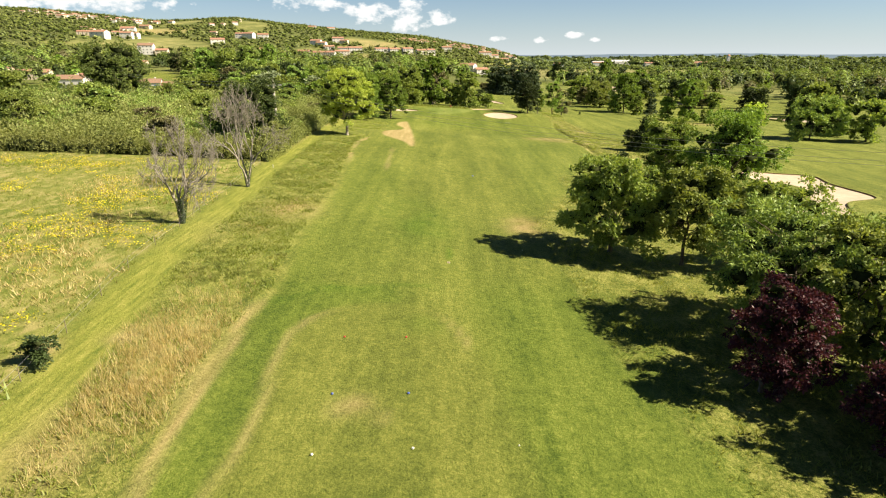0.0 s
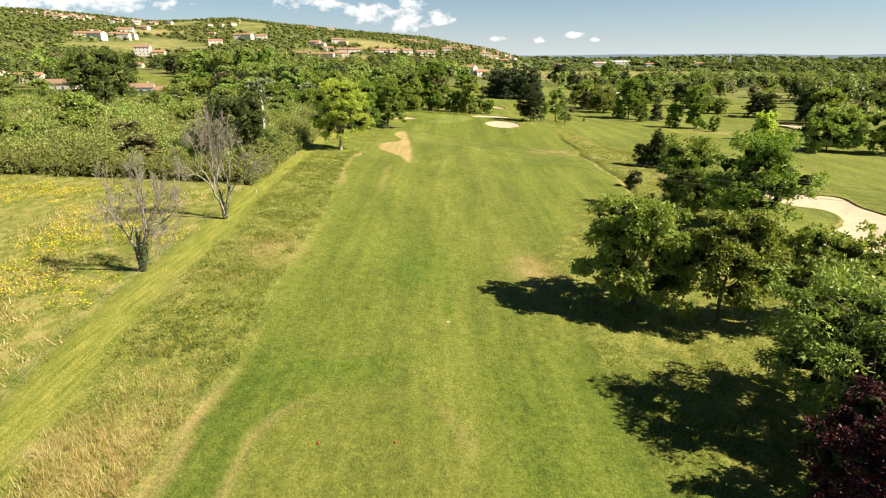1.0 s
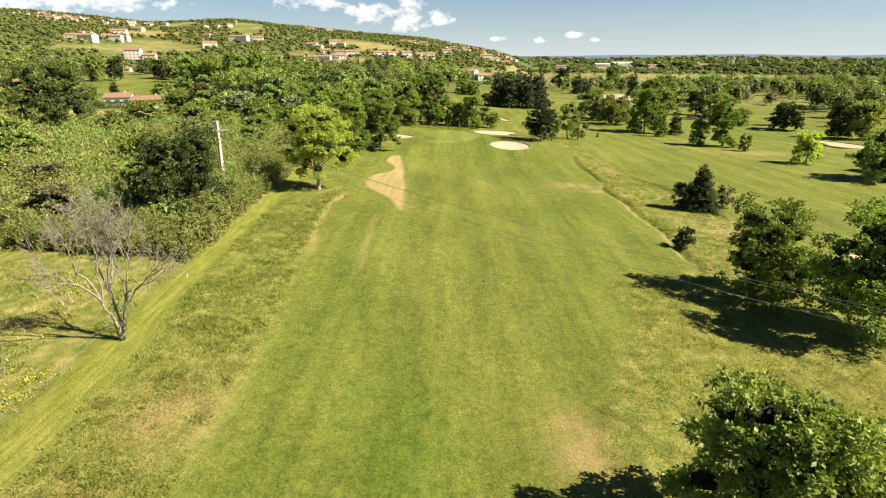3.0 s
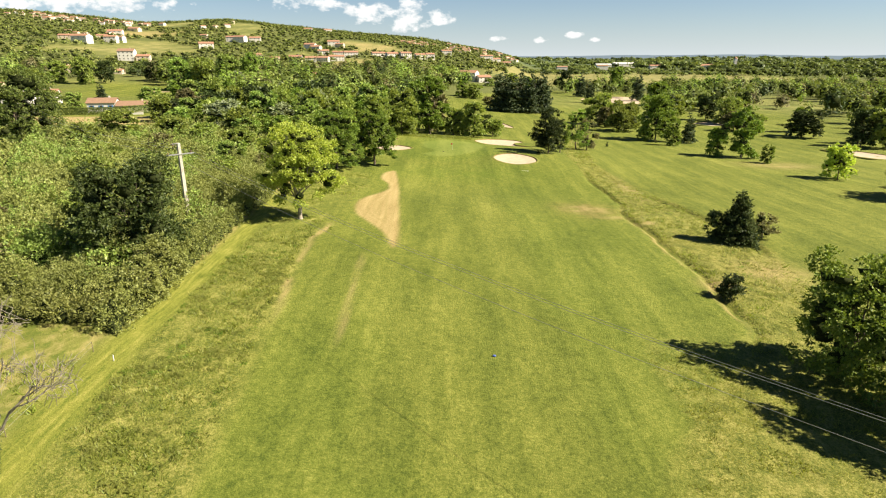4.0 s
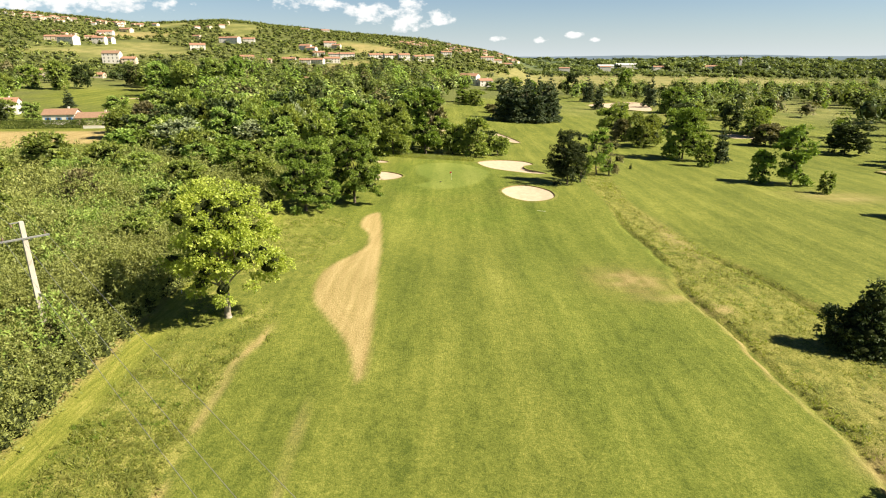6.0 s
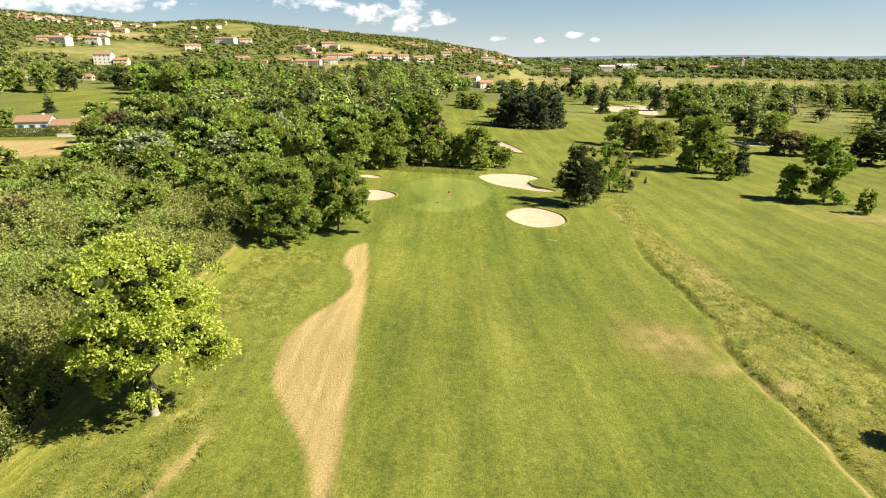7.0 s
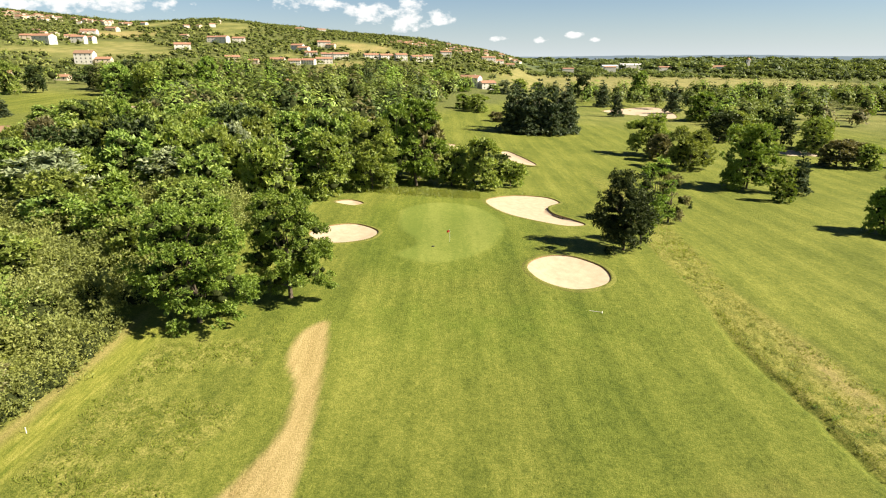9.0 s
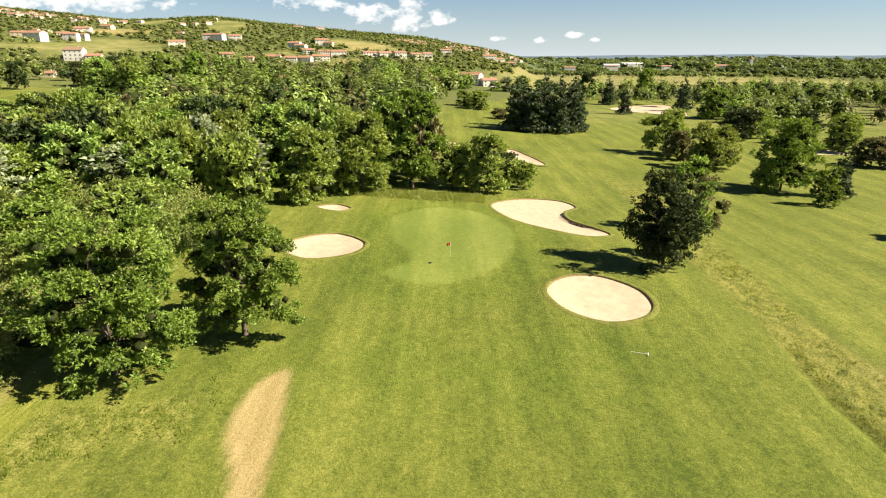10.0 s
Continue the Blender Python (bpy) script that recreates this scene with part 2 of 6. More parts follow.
def inside(poly, x, y):
    """Signed distance to a closed outline, positive inside."""
    p = np.asarray(poly, float)
    q = np.roll(p, -1, 0)
    best, odd = np.full(x.shape, 1e9), np.zeros(x.shape, bool)
    for (ax, ay), (bx, by) in zip(p, q):
        ex, ey = bx - ax, by - ay
        t = np.clip(((x - ax) * ex + (y - ay) * ey) / (ex * ex + ey * ey + 1e-9), 0, 1)
        best = np.minimum(best, (x - ax - t * ex) ** 2 + (y - ay - t * ey) ** 2)
        if ay != by:
            odd ^= ((ay > y) != (by > y)) & (x < (bx - ax) * (y - ay) / (by - ay) + ax)
    return np.where(odd, 1, -1) * np.sqrt(best)


def rounded(ctrl, per=8):
    """A smooth closed outline through control points."""
    p = np.asarray(ctrl, float)
    out = []
    for i in range(len(p)):
        a, b, c, d = p[i - 1], p[i], p[(i + 1) % len(p)], p[(i + 2) % len(p)]
        for k in range(per):
            s = k / per
            out.append(0.5 * (2 * b + (c - a) * s + (2 * a - 5 * b + 4 * c - d) * s * s + (3 * b - a - 3 * c + d) * s**3))
    return np.array(out)


BUNKERS = {
    "round": rounded([(14.8, 219), (17.5, 222.6), (22, 223.2), (26.2, 219.6), (26.6, 215.4), (24, 212.6), (20, 211.8), (16.2, 214.4)]),
    "kidney": rounded([(12.4, 272.7), (19.3, 280.4), (27.6, 280.6), (30.4, 274.5), (26.5, 268), (26.2, 260), (29, 253), (30.2, 247), (25.5, 244), (19.4, 250.7), (14.6, 260)]),
    "oval": rounded([(-21.6, 234.7), (-19.5, 240.6), (-14.6, 243.2), (-9.9, 238.6), (-11.2, 232.8), (-17, 230)]),
    "winding": rounded([(60, 117), (66.5, 116), (72.4, 113.8), (71, 106), (71.5, 95), (63.5, 90), (58, 79.9), (53.4, 78.3), (49.4, 81.7), (52, 87), (61.4, 96.4), (62.6, 103), (58, 107)]),
    "small_scrape": rounded([(-22, 261.5), (-18.8, 264.5), (-15.5, 262), (-17.5, 259)]),
    "far_left": rounded([(-3, 362), (3, 371), (11, 369), (9, 362), (2, 358)]),
    "far_mid": rounded([(22, 359), (27, 360), (33.5, 335), (31, 331), (26, 338), (25, 350)]),
    "east_near": rounded([(150, 283), (158, 280), (162, 262), (155, 252), (149, 260), (152, 272)]),
    "east_far": rounded([(118, 574), (140, 600), (170, 612), (165, 560), (152, 524), (138, 540)]),
    "east_mid": rounded([(140, 384), (152, 390), (156, 376), (146, 370)]),
    "west_far": rounded([(-215, 486), (-195, 492), (-166, 478), (-165, 468), (-190, 470)]),
}
GREEN = rounded([(-5.5, 224.5), (-2.8, 229), (-2.8, 233.5), (-5.6, 240), (-6.6, 248), (-6.2, 258), (0.5, 266.5), (9, 264), (13, 252), (13.2, 240), (10.2, 227.8), (4.5, 222), (-0.6, 221.2)])
PATCH = rounded([(-12.3, 201.3), (-11.5, 198.5), (-10.3, 187), (-9.4, 178), (-8.4, 163), (-7.3, 149), (-6.6, 138), (-6.9, 131.5), (-8.8, 138), (-10.3, 141.5), (-12.9, 146.3), (-15, 150.5), (-16, 156), (-16, 161.5),
                 (-15.3, 166), (-13.5, 171.5), (-12.1, 177), (-12, 182.5), (-12.8, 187), (-14.6, 191), (-15.0, 195), (-14.1, 199)], 5)
TEE = rounded([(-10.2, 8), (-10.4, 27), (-10.9, 38), (-6.5, 43.5), (-1, 43), (2.5, 36), (4.9, 24), (6.5, 8)])

PATH_Y = [0, 27, 50, 75, 100, 120, 140, 160, 200]
PATH_X = [-19.5, -22.0, -25.6, -26.4, -28.3, -28.9, -29.8, -30.6, -31.0]
BANK_Y = [0, 27, 33.5, 39, 46, 56, 68, 85, 100, 106, 114, 124, 134, 138, 146]
BANK_X = [-12.5, -14.3, -14.6, -14.6, -13.9, -14.9, -15.2, -15.4, -16.6, -17.1, -17.7, -18.6, -18.9, -18.1, -17.5]
APRON = rounded([(-13.0, 8), (-14.3, 27), (-14.6, 33.5), (-14.6, 39), (-13.9, 42.4), (-11.4, 45), (-8.2, 46.6), (-3.2, 48.2), (1.5, 46.5), (5, 38), (8, 24), (9, 8)])
DITCH_Y = [60, 75, 85, 100, 108, 125, 150, 165, 174, 184, 205, 215, 225, 240, 260, 300]
DITCH_X = [11.6, 11.4, 16, 28, 34.2, 35.6, 35.6, 35.6, 38.4, 38.6, 37.6, 38.4, 37.2, 38.5, 43, 46]
EAST_Y = [60, 80, 105, 125, 145, 170, 190, 215, 250, 300]
EAST_X = [42, 44, 46, 49, 53.5, 51, 47.5, 43.5, 48.5, 55]


def ditch_dip(x, y):
    line = np.interp(y, DITCH_Y, DITCH_X)
    along = smooth(96, 112, y) * smooth(212, 196, y)
    wander = 0.3 * np.sin(y * 0.31) + 0.15 * np.sin(y * 1.1)
    scarp = np.interp(y, EAST_Y, EAST_X) - 1.5 + wander * 0.8
    step = -0.7 * smooth(134, 142, y) * smooth(186, 176, y) * np.exp(-(((x - scarp) / 0.9) ** 2))
    return step - 0.65 * along * np.exp(-(((x - line - wander) / 0.55) ** 2)) * (0.4 + 0.6 * ridged(x, y, 9, 15))


def spread(lo, hi, step, far, growth=1.09):
    mid = list(np.arange(lo, hi + step / 2, step))
    up, d = [], step
    while (up or mid)[-1] < far:
        d *= growth
        up.append((up or mid)[-1] + d)
    down, d = [], step
    while (down or mid[:1])[-1] > -far:
        d *= growth
        down.append((down or mid[:1])[-1] - d)
    return np.array(down[::-1] + mid + up)


def ridged(x, y, cell, seed):
    """Smooth value noise between 0 and 1 on arrays."""
    g = np.random.RandomState(seed).rand(64, 64)
    u, v = np.asarray(x) / cell, np.asarray(y) / cell
    i, j = np.floor(u).astype(int), np.floor(v).astype(int)
    s, t = u - i, v - j
    s, t = s * s * (3 - 2 * s), t * t * (3 - 2 * t)
    i0, i1, j0, j1 = i % 64, (i + 1) % 64, j % 64, (j + 1) % 64
    return (g[i0, j0] * (1 - s) + g[i1, j0] * s) * (1 - t) + (g[i0, j1] * (1 - s) + g[i1, j1] * s) * t


def blend(d, soft):
    return smooth(-soft, soft, d)


def zones(x, y):
    """How much of each kind of growth covers the ground at x, y."""
    wob = (ridged(x, y, 3.0, 5) - 0.5) * 1.6 + (ridged(x, y, 9.0, 6) - 0.5) * 2.0
    path, bank = np.interp(y, PATH_Y, PATH_X), np.interp(y, BANK_Y, BANK_X)
    ditch, east = np.interp(y, DITCH_Y, DITCH_X), np.interp(y, EAST_Y, EAST_X)
    near = smooth(330, 270, y)
    meadow = blend(path - 2.0 - x + wob * 0.4, 0.7) * smooth(108, 98, y) * smooth(-220, -150, x)
    tall = blend(x - path - 1.7 + wob * 0.5, 0.9) * blend(bank - x + wob * 0.35, 0.6) * smooth(150, 124, y)
    scruff = blend(x - path - 1.7 + wob * 0.5, 0.8) * blend(-17.5 - x + wob, 1.2) * smooth(132, 146, y) * smooth(204, 190, y) * (0.25 + 0.75 * smooth(0.38, 0.62, ridged(x, y, 4, 33)))
    strip = blend(x - ditch + wob * 0.25, 0.5) * blend(east - x + wob, 1.2) * smooth(70, 110, y) * smooth(330, 285, y)
    grove = blend(x - np.interp(y, [0, 24, 38, 52, 70, 90], [17.5, 14.6, 12.0, 12.0, 11.0, 20.0]) + wob * 0.4, 0.6) * blend(46 - x + wob, 1.5) * smooth(112, 96, y)
    edge = np.exp(-(((x - bank + 0.2 * wob) / 0.36) ** 2)) * smooth(146, 138, y) * (0.6 + 0.8 * ridged(x, y, 6, 3)) * (0.04 + 1.1 * smooth(45, 41, y) + 0.95 * smooth(103, 111, y) * smooth(0.25, 0.5, ridged(x, y, 7, 41)))
    edge2 = np.exp(-(((x + 10.2 + (y - 110) * 0.03 + 0.1 * wob) / 0.3) ** 2)) * smooth(98, 106, y) * smooth(130, 122, y) * (0.3 + 0.7 * ridged(x, y, 5, 8))
    brow = np.exp(-((inside(APRON, x, y) / 0.4) ** 2)) * smooth(41, 43.5, y) * (x < 0) * (0.5 + 0.5 * ridged(x, y, 3, 7))
    apron = blend(inside(APRON, x, y) + 0.15 * wob, 0.5)
    lane = np.exp(-(((x - path) / 1.75) ** 4)) * smooth(205, 190, y)
    hedge_foot = np.exp(-(((x - path + 2.3 + 0.3 * wob) / 0.7) ** 2)) * smooth(96, 104, y) * smooth(205, 185, y) * (0.3 + 0.7 * ridged(x, y, 8, 12))
    run = ditch + 0.3 * np.sin(y * 0.31) + 0.15 * np.sin(y * 1.1)
    ditch_soil = np.exp(-(((x - run + 0.7) / 0.3) ** 2)) * smooth(104, 112, y) * smooth(170, 150, y) * (0.15 + 0.8 * ridged(x, y, 6, 14))
    patch = blend(inside(PATCH, x, y) + 0.12 * wob, 0.4)
    green = blend(inside(GREEN, x, y), 0.9)
    collar = blend(inside(GREEN, x, y) + 7 + wob, 3.0)
    tee = blend(inside(TEE, x, y) + 0.2 * wob, 0.7)
    def spot(cx, cy, rx, ry, seed=2):
        return np.exp(-(((x - cx) / rx) ** 2) - ((y - cy) / ry) ** 2) * (0.25 + 0.95 * ridged(x, y, 1.6, seed))
    rim = np.exp(-((inside(TEE, x, y) + 0.1 * wob) / 0.32) ** 2) * (x < 2) * smooth(44, 40, y) * (0.35 + 0.5 * ridged(x, y, 5, 13))
    dry = np.maximum.reduce([edge * 0.8, rim * 0.5, edge2 * 0.75, patch, hedge_foot * 0.9, spot(29, 165.5, 4.5, 5) * 0.75, spot(-5.2, 29.3, 1.1, 1.0), spot(-3.4, 28.4, 0.5, 0.5),
                             spot(47, 128, 5, 5) * 0.7, ditch_soil, spot(36.3, 122, 2.2, 2.5), spot(37, 154, 2.0, 2.0), spot(32, 158, 4, 1.6) * 0.7,
                             spot(45, 190, 2.0, 12) * 0.6, spot(106, 235, 12, 7) * 0.7, spot(-21.5, 36, 1.2, 1.2) * 0.8, spot(-25.5, 33, 1.0, 1.5) * 0.8,
                             spot(9.5, 69, 2.2, 4) * 0.7, spot(-18.5, 70, 3, 5) * 0.75, spot(-24.5, 60, 2, 4) * 0.3, spot(-17.6, 33, 2.6, 6.5) * 0.8, spot(-19.5, 25, 2.6, 5) * 0.6])
    rust = np.maximum.reduce([spot(29, 165, 7, 8) * 0.5, spot(-19.0, 71, 2.2, 3.5), spot(10.2, 69, 1.8, 4.0) * 0.8, spot(-20.5, 61.5, 1.4, 2.0) * 0.9, spot(38, 75, 8, 14) * 0.4, strip * ridged(x, y, 11, 9) * 0.2])
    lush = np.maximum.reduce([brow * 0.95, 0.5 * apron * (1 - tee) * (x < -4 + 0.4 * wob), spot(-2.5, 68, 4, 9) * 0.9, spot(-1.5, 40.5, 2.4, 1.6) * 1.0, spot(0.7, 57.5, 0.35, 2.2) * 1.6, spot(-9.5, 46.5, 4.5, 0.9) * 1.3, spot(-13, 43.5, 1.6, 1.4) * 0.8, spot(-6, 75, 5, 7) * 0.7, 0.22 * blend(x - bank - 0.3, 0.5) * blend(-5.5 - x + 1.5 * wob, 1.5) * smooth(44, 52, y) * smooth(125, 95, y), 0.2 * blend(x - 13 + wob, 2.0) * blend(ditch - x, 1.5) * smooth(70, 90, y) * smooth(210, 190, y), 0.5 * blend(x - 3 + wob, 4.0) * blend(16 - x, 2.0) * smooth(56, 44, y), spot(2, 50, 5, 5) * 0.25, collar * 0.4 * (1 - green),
                              spot(-14, 58, 4, 12) * 0.4, 0.35 * blend(x - bank - 0.4, 0.4) * blend(-10.8 - x + 0.3 * wob, 0.5) * smooth(62, 48, y), spot(8, 203, 22, 9) * 0.55])
    wild = np.clip(tall + strip + grove + scruff, 0, 1)
    r = np.hypot(x, y - 80)
    away = smooth(330, 520, r)
    course = np.clip(smooth(-0.2, 0.3, np.sin(x / 37.0 + 1.3) + np.cos(y / 61.0 + x / 90)), 0, 1)
    plot = ridged(x, y, 130, 21)
    field = away * smooth(0.55, 0.62, plot) * 0.6 * smooth(700, 500, y)
    hill_dry = np.zeros_like(field)
    for key, poly in SLOPES.items():
        on = blend(inside(poly, x, y) + (ridged(x, y, 40, 22) - 0.5) * 16, 6)
        field = np.maximum(field, on)
        hill_dry = np.maximum(hill_dry, on * {"stubble": 0.8, "vines": 0.35 + 0.3 * (np.sin(x * 0.9 + y * 0.35) > 0), "garden": 0.5}.get(key, 0.12))
    patchy = away * smooth(0.62, 0.74, 0.6 * ridged(x, y, 60, 24) + 0.4 * ridged(x, y, 19, 25)) * smooth(650, 800, r)
    field = np.maximum(field, patchy * 0.25)
    wheat = smooth(800, 860, y) * smooth(1500, 1350, y) * smooth(40, 110, x) * smooth(640, 560, x)
    stubble = blend(inside([(-210, 250), (-190, 318), (-128, 322), (-118, 285), (-140, 262)], x, y), 3.0)
    field = np.clip(np.maximum(field, wheat), 0, 1)
    # rough ground far away that the woods stand on, and open fairways there
    open_far = np.maximum.reduce([blend(inside([(-235, 430), (-310, 560), (-265, 592), (-205, 560), (-165, 468)], x, y), 6), blend(inside([(40, 300), (-2, 330), (-6, 460), (20, 560), (120, 720), (260, 640), (200, 330), (150, 200), (60, 290)], x, y), 8)])
    wood = away * (1 - open_far) * (1 - field)
    canopy = smooth(1500, 2300, r) * smooth(0.012, 0.0, np.interp(np.degrees(np.arctan2(x, y - 80)), [a for a, _ in SKYLINE], [b for _, b in SKYLINE]))
    dry = np.maximum.reduce([dry, stubble, wheat * 0.22, hill_dry])
    meadow = np.clip(meadow * (1 - lane), 0, 1)
    return dict(wild=wild * (1 - lane), dry=np.clip(dry, 0, 1), green=green, lush=np.clip(lush, 0, 1), meadow=meadow, field=field, wood=wood, rust=np.clip(rust, 0, 1), tee=tee, rake=np.clip(inside(PATCH, x, y) / 8, 0, 1), lane=np.clip(lane, 0, 1), patch=patch, canopy=canopy)


def mesh_from(name, verts, faces, material, smooth_faces=False):
    """A mesh from arrays: verts n x 3, faces m x k with one k."""
    verts, faces = np.asarray(verts, np.float32), np.asarray(faces, np.int32)
    me = bpy.data.meshes.new(name)
    me.vertices.add(len(verts))
    me.vertices.foreach_set("co", verts.ravel())
    k = faces.shape[1]
    me.loops.add(faces.size)
    me.loops.foreach_set("vertex_index", faces.ravel())
    me.polygons.add(len(faces))
    me.polygons.foreach_set("loop_start", np.arange(0, faces.size, k, dtype=np.int32))
    me.polygons.foreach_set("use_smooth", np.full(len(faces), smooth_faces))
    me.update(calc_edges=True)
    if material:
        me.materials.append(material)
    return me


def mesh_mixed(name, pieces, material, inner=None):
    """One mesh from several (verts, faces, smooth) pieces, with three- and four-cornered faces; the second piece may have a material of its own."""
    V, starts, loops, flags, slots, o, lo = [], [], [], [], [], 0, 0
    for k, (v, f, sm) in enumerate(pieces):
        v, f = np.asarray(v, np.float32), np.asarray(f, np.int32)
        V.append(v), loops.append((f + o).ravel())
        starts.append(lo + np.arange(len(f), dtype=np.int32) * f.shape[1])
        flags.append(np.full(len(f), sm)), slots.append(np.full(len(f), k, np.int32))
        o, lo = o + len(v), lo + f.size
    V, loops, starts, flags = np.concatenate(V), np.concatenate(loops), np.concatenate(starts), np.concatenate(flags)
    me = bpy.data.meshes.new(name)
    me.vertices.add(len(V)), me.vertices.foreach_set("co", V.ravel())
    me.loops.add(len(loops)), me.loops.foreach_set("vertex_index", loops.astype(np.int32))
    me.polygons.add(len(starts)), me.polygons.foreach_set("loop_start", starts.astype(np.int32))
    me.polygons.foreach_set("use_smooth", flags)
    me.update(calc_edges=True)
    me.materials.append(material)
    if inner:
        me.materials.append(inner)
        me.polygons.foreach_set("material_index", np.concatenate(slots))
    return me


def grass_material():
    m, n, l, out = shader("course_grass")
    geo = n.new("ShaderNodeNewGeometry").outputs["Position"]
    za, zb = n.new("ShaderNodeVertexColor"), n.new("ShaderNodeVertexColor")
    za.layer_name, zb.layer_name = "zone_a", "zone_b"
    zc = n.new("ShaderNodeVertexColor")
    zc.layer_name = "zone_c"
    sa, sb, sc = n.new("ShaderNodeSeparateColor"), n.new("ShaderNodeSeparateColor"), n.new("ShaderNodeSeparateColor")
    l.new(za.outputs[0], sa.inputs[0]), l.new(zb.outputs[0], sb.inputs[0]), l.new(zc.outputs[0], sc.inputs[0])
    wild, dry, green = sa.outputs[0], sa.outputs[1], sa.outputs[2]
    lush, meadow, field = sb.outputs[0], sb.outputs[1], sb.outputs[2]
    wood, rust, tee = sc.outputs[0], sc.outputs[1], sc.outputs[2]
    broad = noise_node(n, l, geo, 0.07, 5.0, 0.6, (1.0, 0.5, 1.0))
    mid = noise_node(n, l, geo, 0.75, 6.0, 0.7, (1.0, 0.6, 1.0))
    fine = noise_node(n, l, geo, 4.5, 5.0, 0.7)
    streak = noise_node(n, l, geo, 0.5, 5.0, 0.6, (1.6, 0.12, 0.3))
    blade = noise_node(n, l, geo, 11.0, 3.0, 0.75)
    sep = n.new("ShaderNodeSeparateXYZ")
    l.new(geo, sep.inputs[0])
    stripe = math_node(n, l, "SINE", math_node(n, l, "ADD", math_node(n, l, "MULTIPLY", sep.outputs[0], 0.78), math_node(n, l, "MULTIPLY", streak, 2.2)))
    tuft = noise_node(n, l, geo, 1.9, 5.0, 0.75, (1.0, 0.8, 1.0))
    f = math_node(n, l, "ADD", math_node(n, l, "MULTIPLY", mid, 0.14), math_node(n, l, "ADD", math_node(n, l, "MULTIPLY", fine, 0.26), math_node(n, l, "MULTIPLY", tuft, 0.24)))
    f = math_node(n, l, "ADD", f, math_node(n, l, "MULTIPLY", broad, 0.17))
    f = math_node(n, l, "ADD", f, math_node(n, l, "MULTIPLY", streak, 0.13))
    f = math_node(n, l, "ADD", f, math_node(n, l, "MULTIPLY", stripe, 0.013))
    f = math_node(n, l, "ADD", f, math_node(n, l, "MULTIPLY", math_node(n, l, "SUBTRACT", blade, 0.5), 0.22))
    mown = ramp_node(n, l, f, (0.40, (0.072, 0.100, 0.014)), (0.49, (0.157, 0.181, 0.030)), (0.585, (0.280, 0.288, 0.066)))
    g2 = math_node(n, l, "ADD", math_node(n, l, "MULTIPLY", mid, 0.4), math_node(n, l, "ADD", math_node(n, l, "MULTIPLY", fine, 0.4), math_node(n, l, "MULTIPLY", blade, 0.2)))
    rough = ramp_node(n, l, g2, (0.39, (0.046, 0.074, 0.012)), (0.49, (0.150, 0.170, 0.030)), (0.59, (0.315, 0.300, 0.084)))
    straw = ramp_node(n, l, math_node(n, l, "ADD", math_node(n, l, "MULTIPLY", streak, 0.5), math_node(n, l, "MULTIPLY", fine, 0.5)), (0.36, (0.26, 0.20, 0.075)), (0.62, (0.46, 0.36, 0.17)))
    rusty = ramp_node(n, l, fine, (0.35, (0.13, 0.085, 0.025)), (0.65, (0.27, 0.20, 0.06)))
    smoothg = ramp_node(n, l, math_node(n, l, "ADD", f, math_node(n, l, "MULTIPLY", stripe, 0.03)), (0.42, (0.140, 0.190, 0.034)), (0.58, (0.225, 0.262, 0.062)))
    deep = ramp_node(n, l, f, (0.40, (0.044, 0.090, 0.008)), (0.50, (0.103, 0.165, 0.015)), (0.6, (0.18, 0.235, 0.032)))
    hay = ramp_node(n, l, mid, (0.38, (0.13, 0.165, 0.028)), (0.5, (0.22, 0.225, 0.055)), (0.62, (0.35, 0.305, 0.115)))
    crop = ramp_node(n, l, broad, (0.38, (0.125, 0.15, 0.042)), (0.62, (0.26, 0.25, 0.09)))
    floor_ = ramp_node(n, l, mid, (0.35, (0.062, 0.082, 0.024)), (0.65, (0.165, 0.178, 0.055)))
    col = mix_node(n, l, wild, mown, rough)
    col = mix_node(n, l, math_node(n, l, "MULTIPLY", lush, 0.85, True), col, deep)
    col = mix_node(n, l, math_node(n, l, "MULTIPLY", meadow, 0.85), col, hay)
    ruts = noise_node(n, l, geo, 1.4, 4.0, 0.6, (1.8, 0.22, 0.5))
    cut = ramp_node(n, l, math_node(n, l, "ADD", math_node(n, l, "MULTIPLY", ruts, 0.6), math_node(n, l, "MULTIPLY", fine, 0.4)), (0.36, (0.11, 0.145, 0.018)), (0.52, (0.225, 0.240, 0.042)), (0.66, (0.35, 0.335, 0.085)))
    col = mix_node(n, l, za.outputs[1], col, cut)
    col = mix_node(n, l, wood, col, floor_)
    col = mix_node(n, l, field, col, crop)
    col = mix_node(n, l, math_node(n, l, "MULTIPLY", rust, 0.8), col, rusty)
    col = mix_node(n, l, zc.outputs[1], col, ramp_node(n, l, broad, (0.35, (0.05, 0.075, 0.035)), (0.65, (0.10, 0.13, 0.06))))
    tan = mix_node(n, l, 0.35, mown, (0.19, 0.17, 0.045))
    col = mix_node(n, l, math_node(n, l, "MULTIPLY", tee, 0.25), col, tan)
    col = mix_node(n, l, math_node(n, l, "MULTIPLY", green, 0.7), col, smoothg)
    dryf = math_node(n, l, "MULTIPLY", dry, math_node(n, l, "ADD", 0.72, math_node(n, l, "MULTIPLY", fine, 0.5)), True)
    furrow = math_node(n, l, "SINE", math_node(n, l, "ADD", math_node(n, l, "MULTIPLY", zb.outputs[1], 44.0), math_node(n, l, "MULTIPLY", mid, 2.0)))
    raked = math_node(n, l, "MULTIPLY", math_node(n, l, "ADD", math_node(n, l, "MULTIPLY", furrow, 0.5), 0.5), math_node(n, l, "MULTIPLY", zb.outputs[1], 3.0, True))
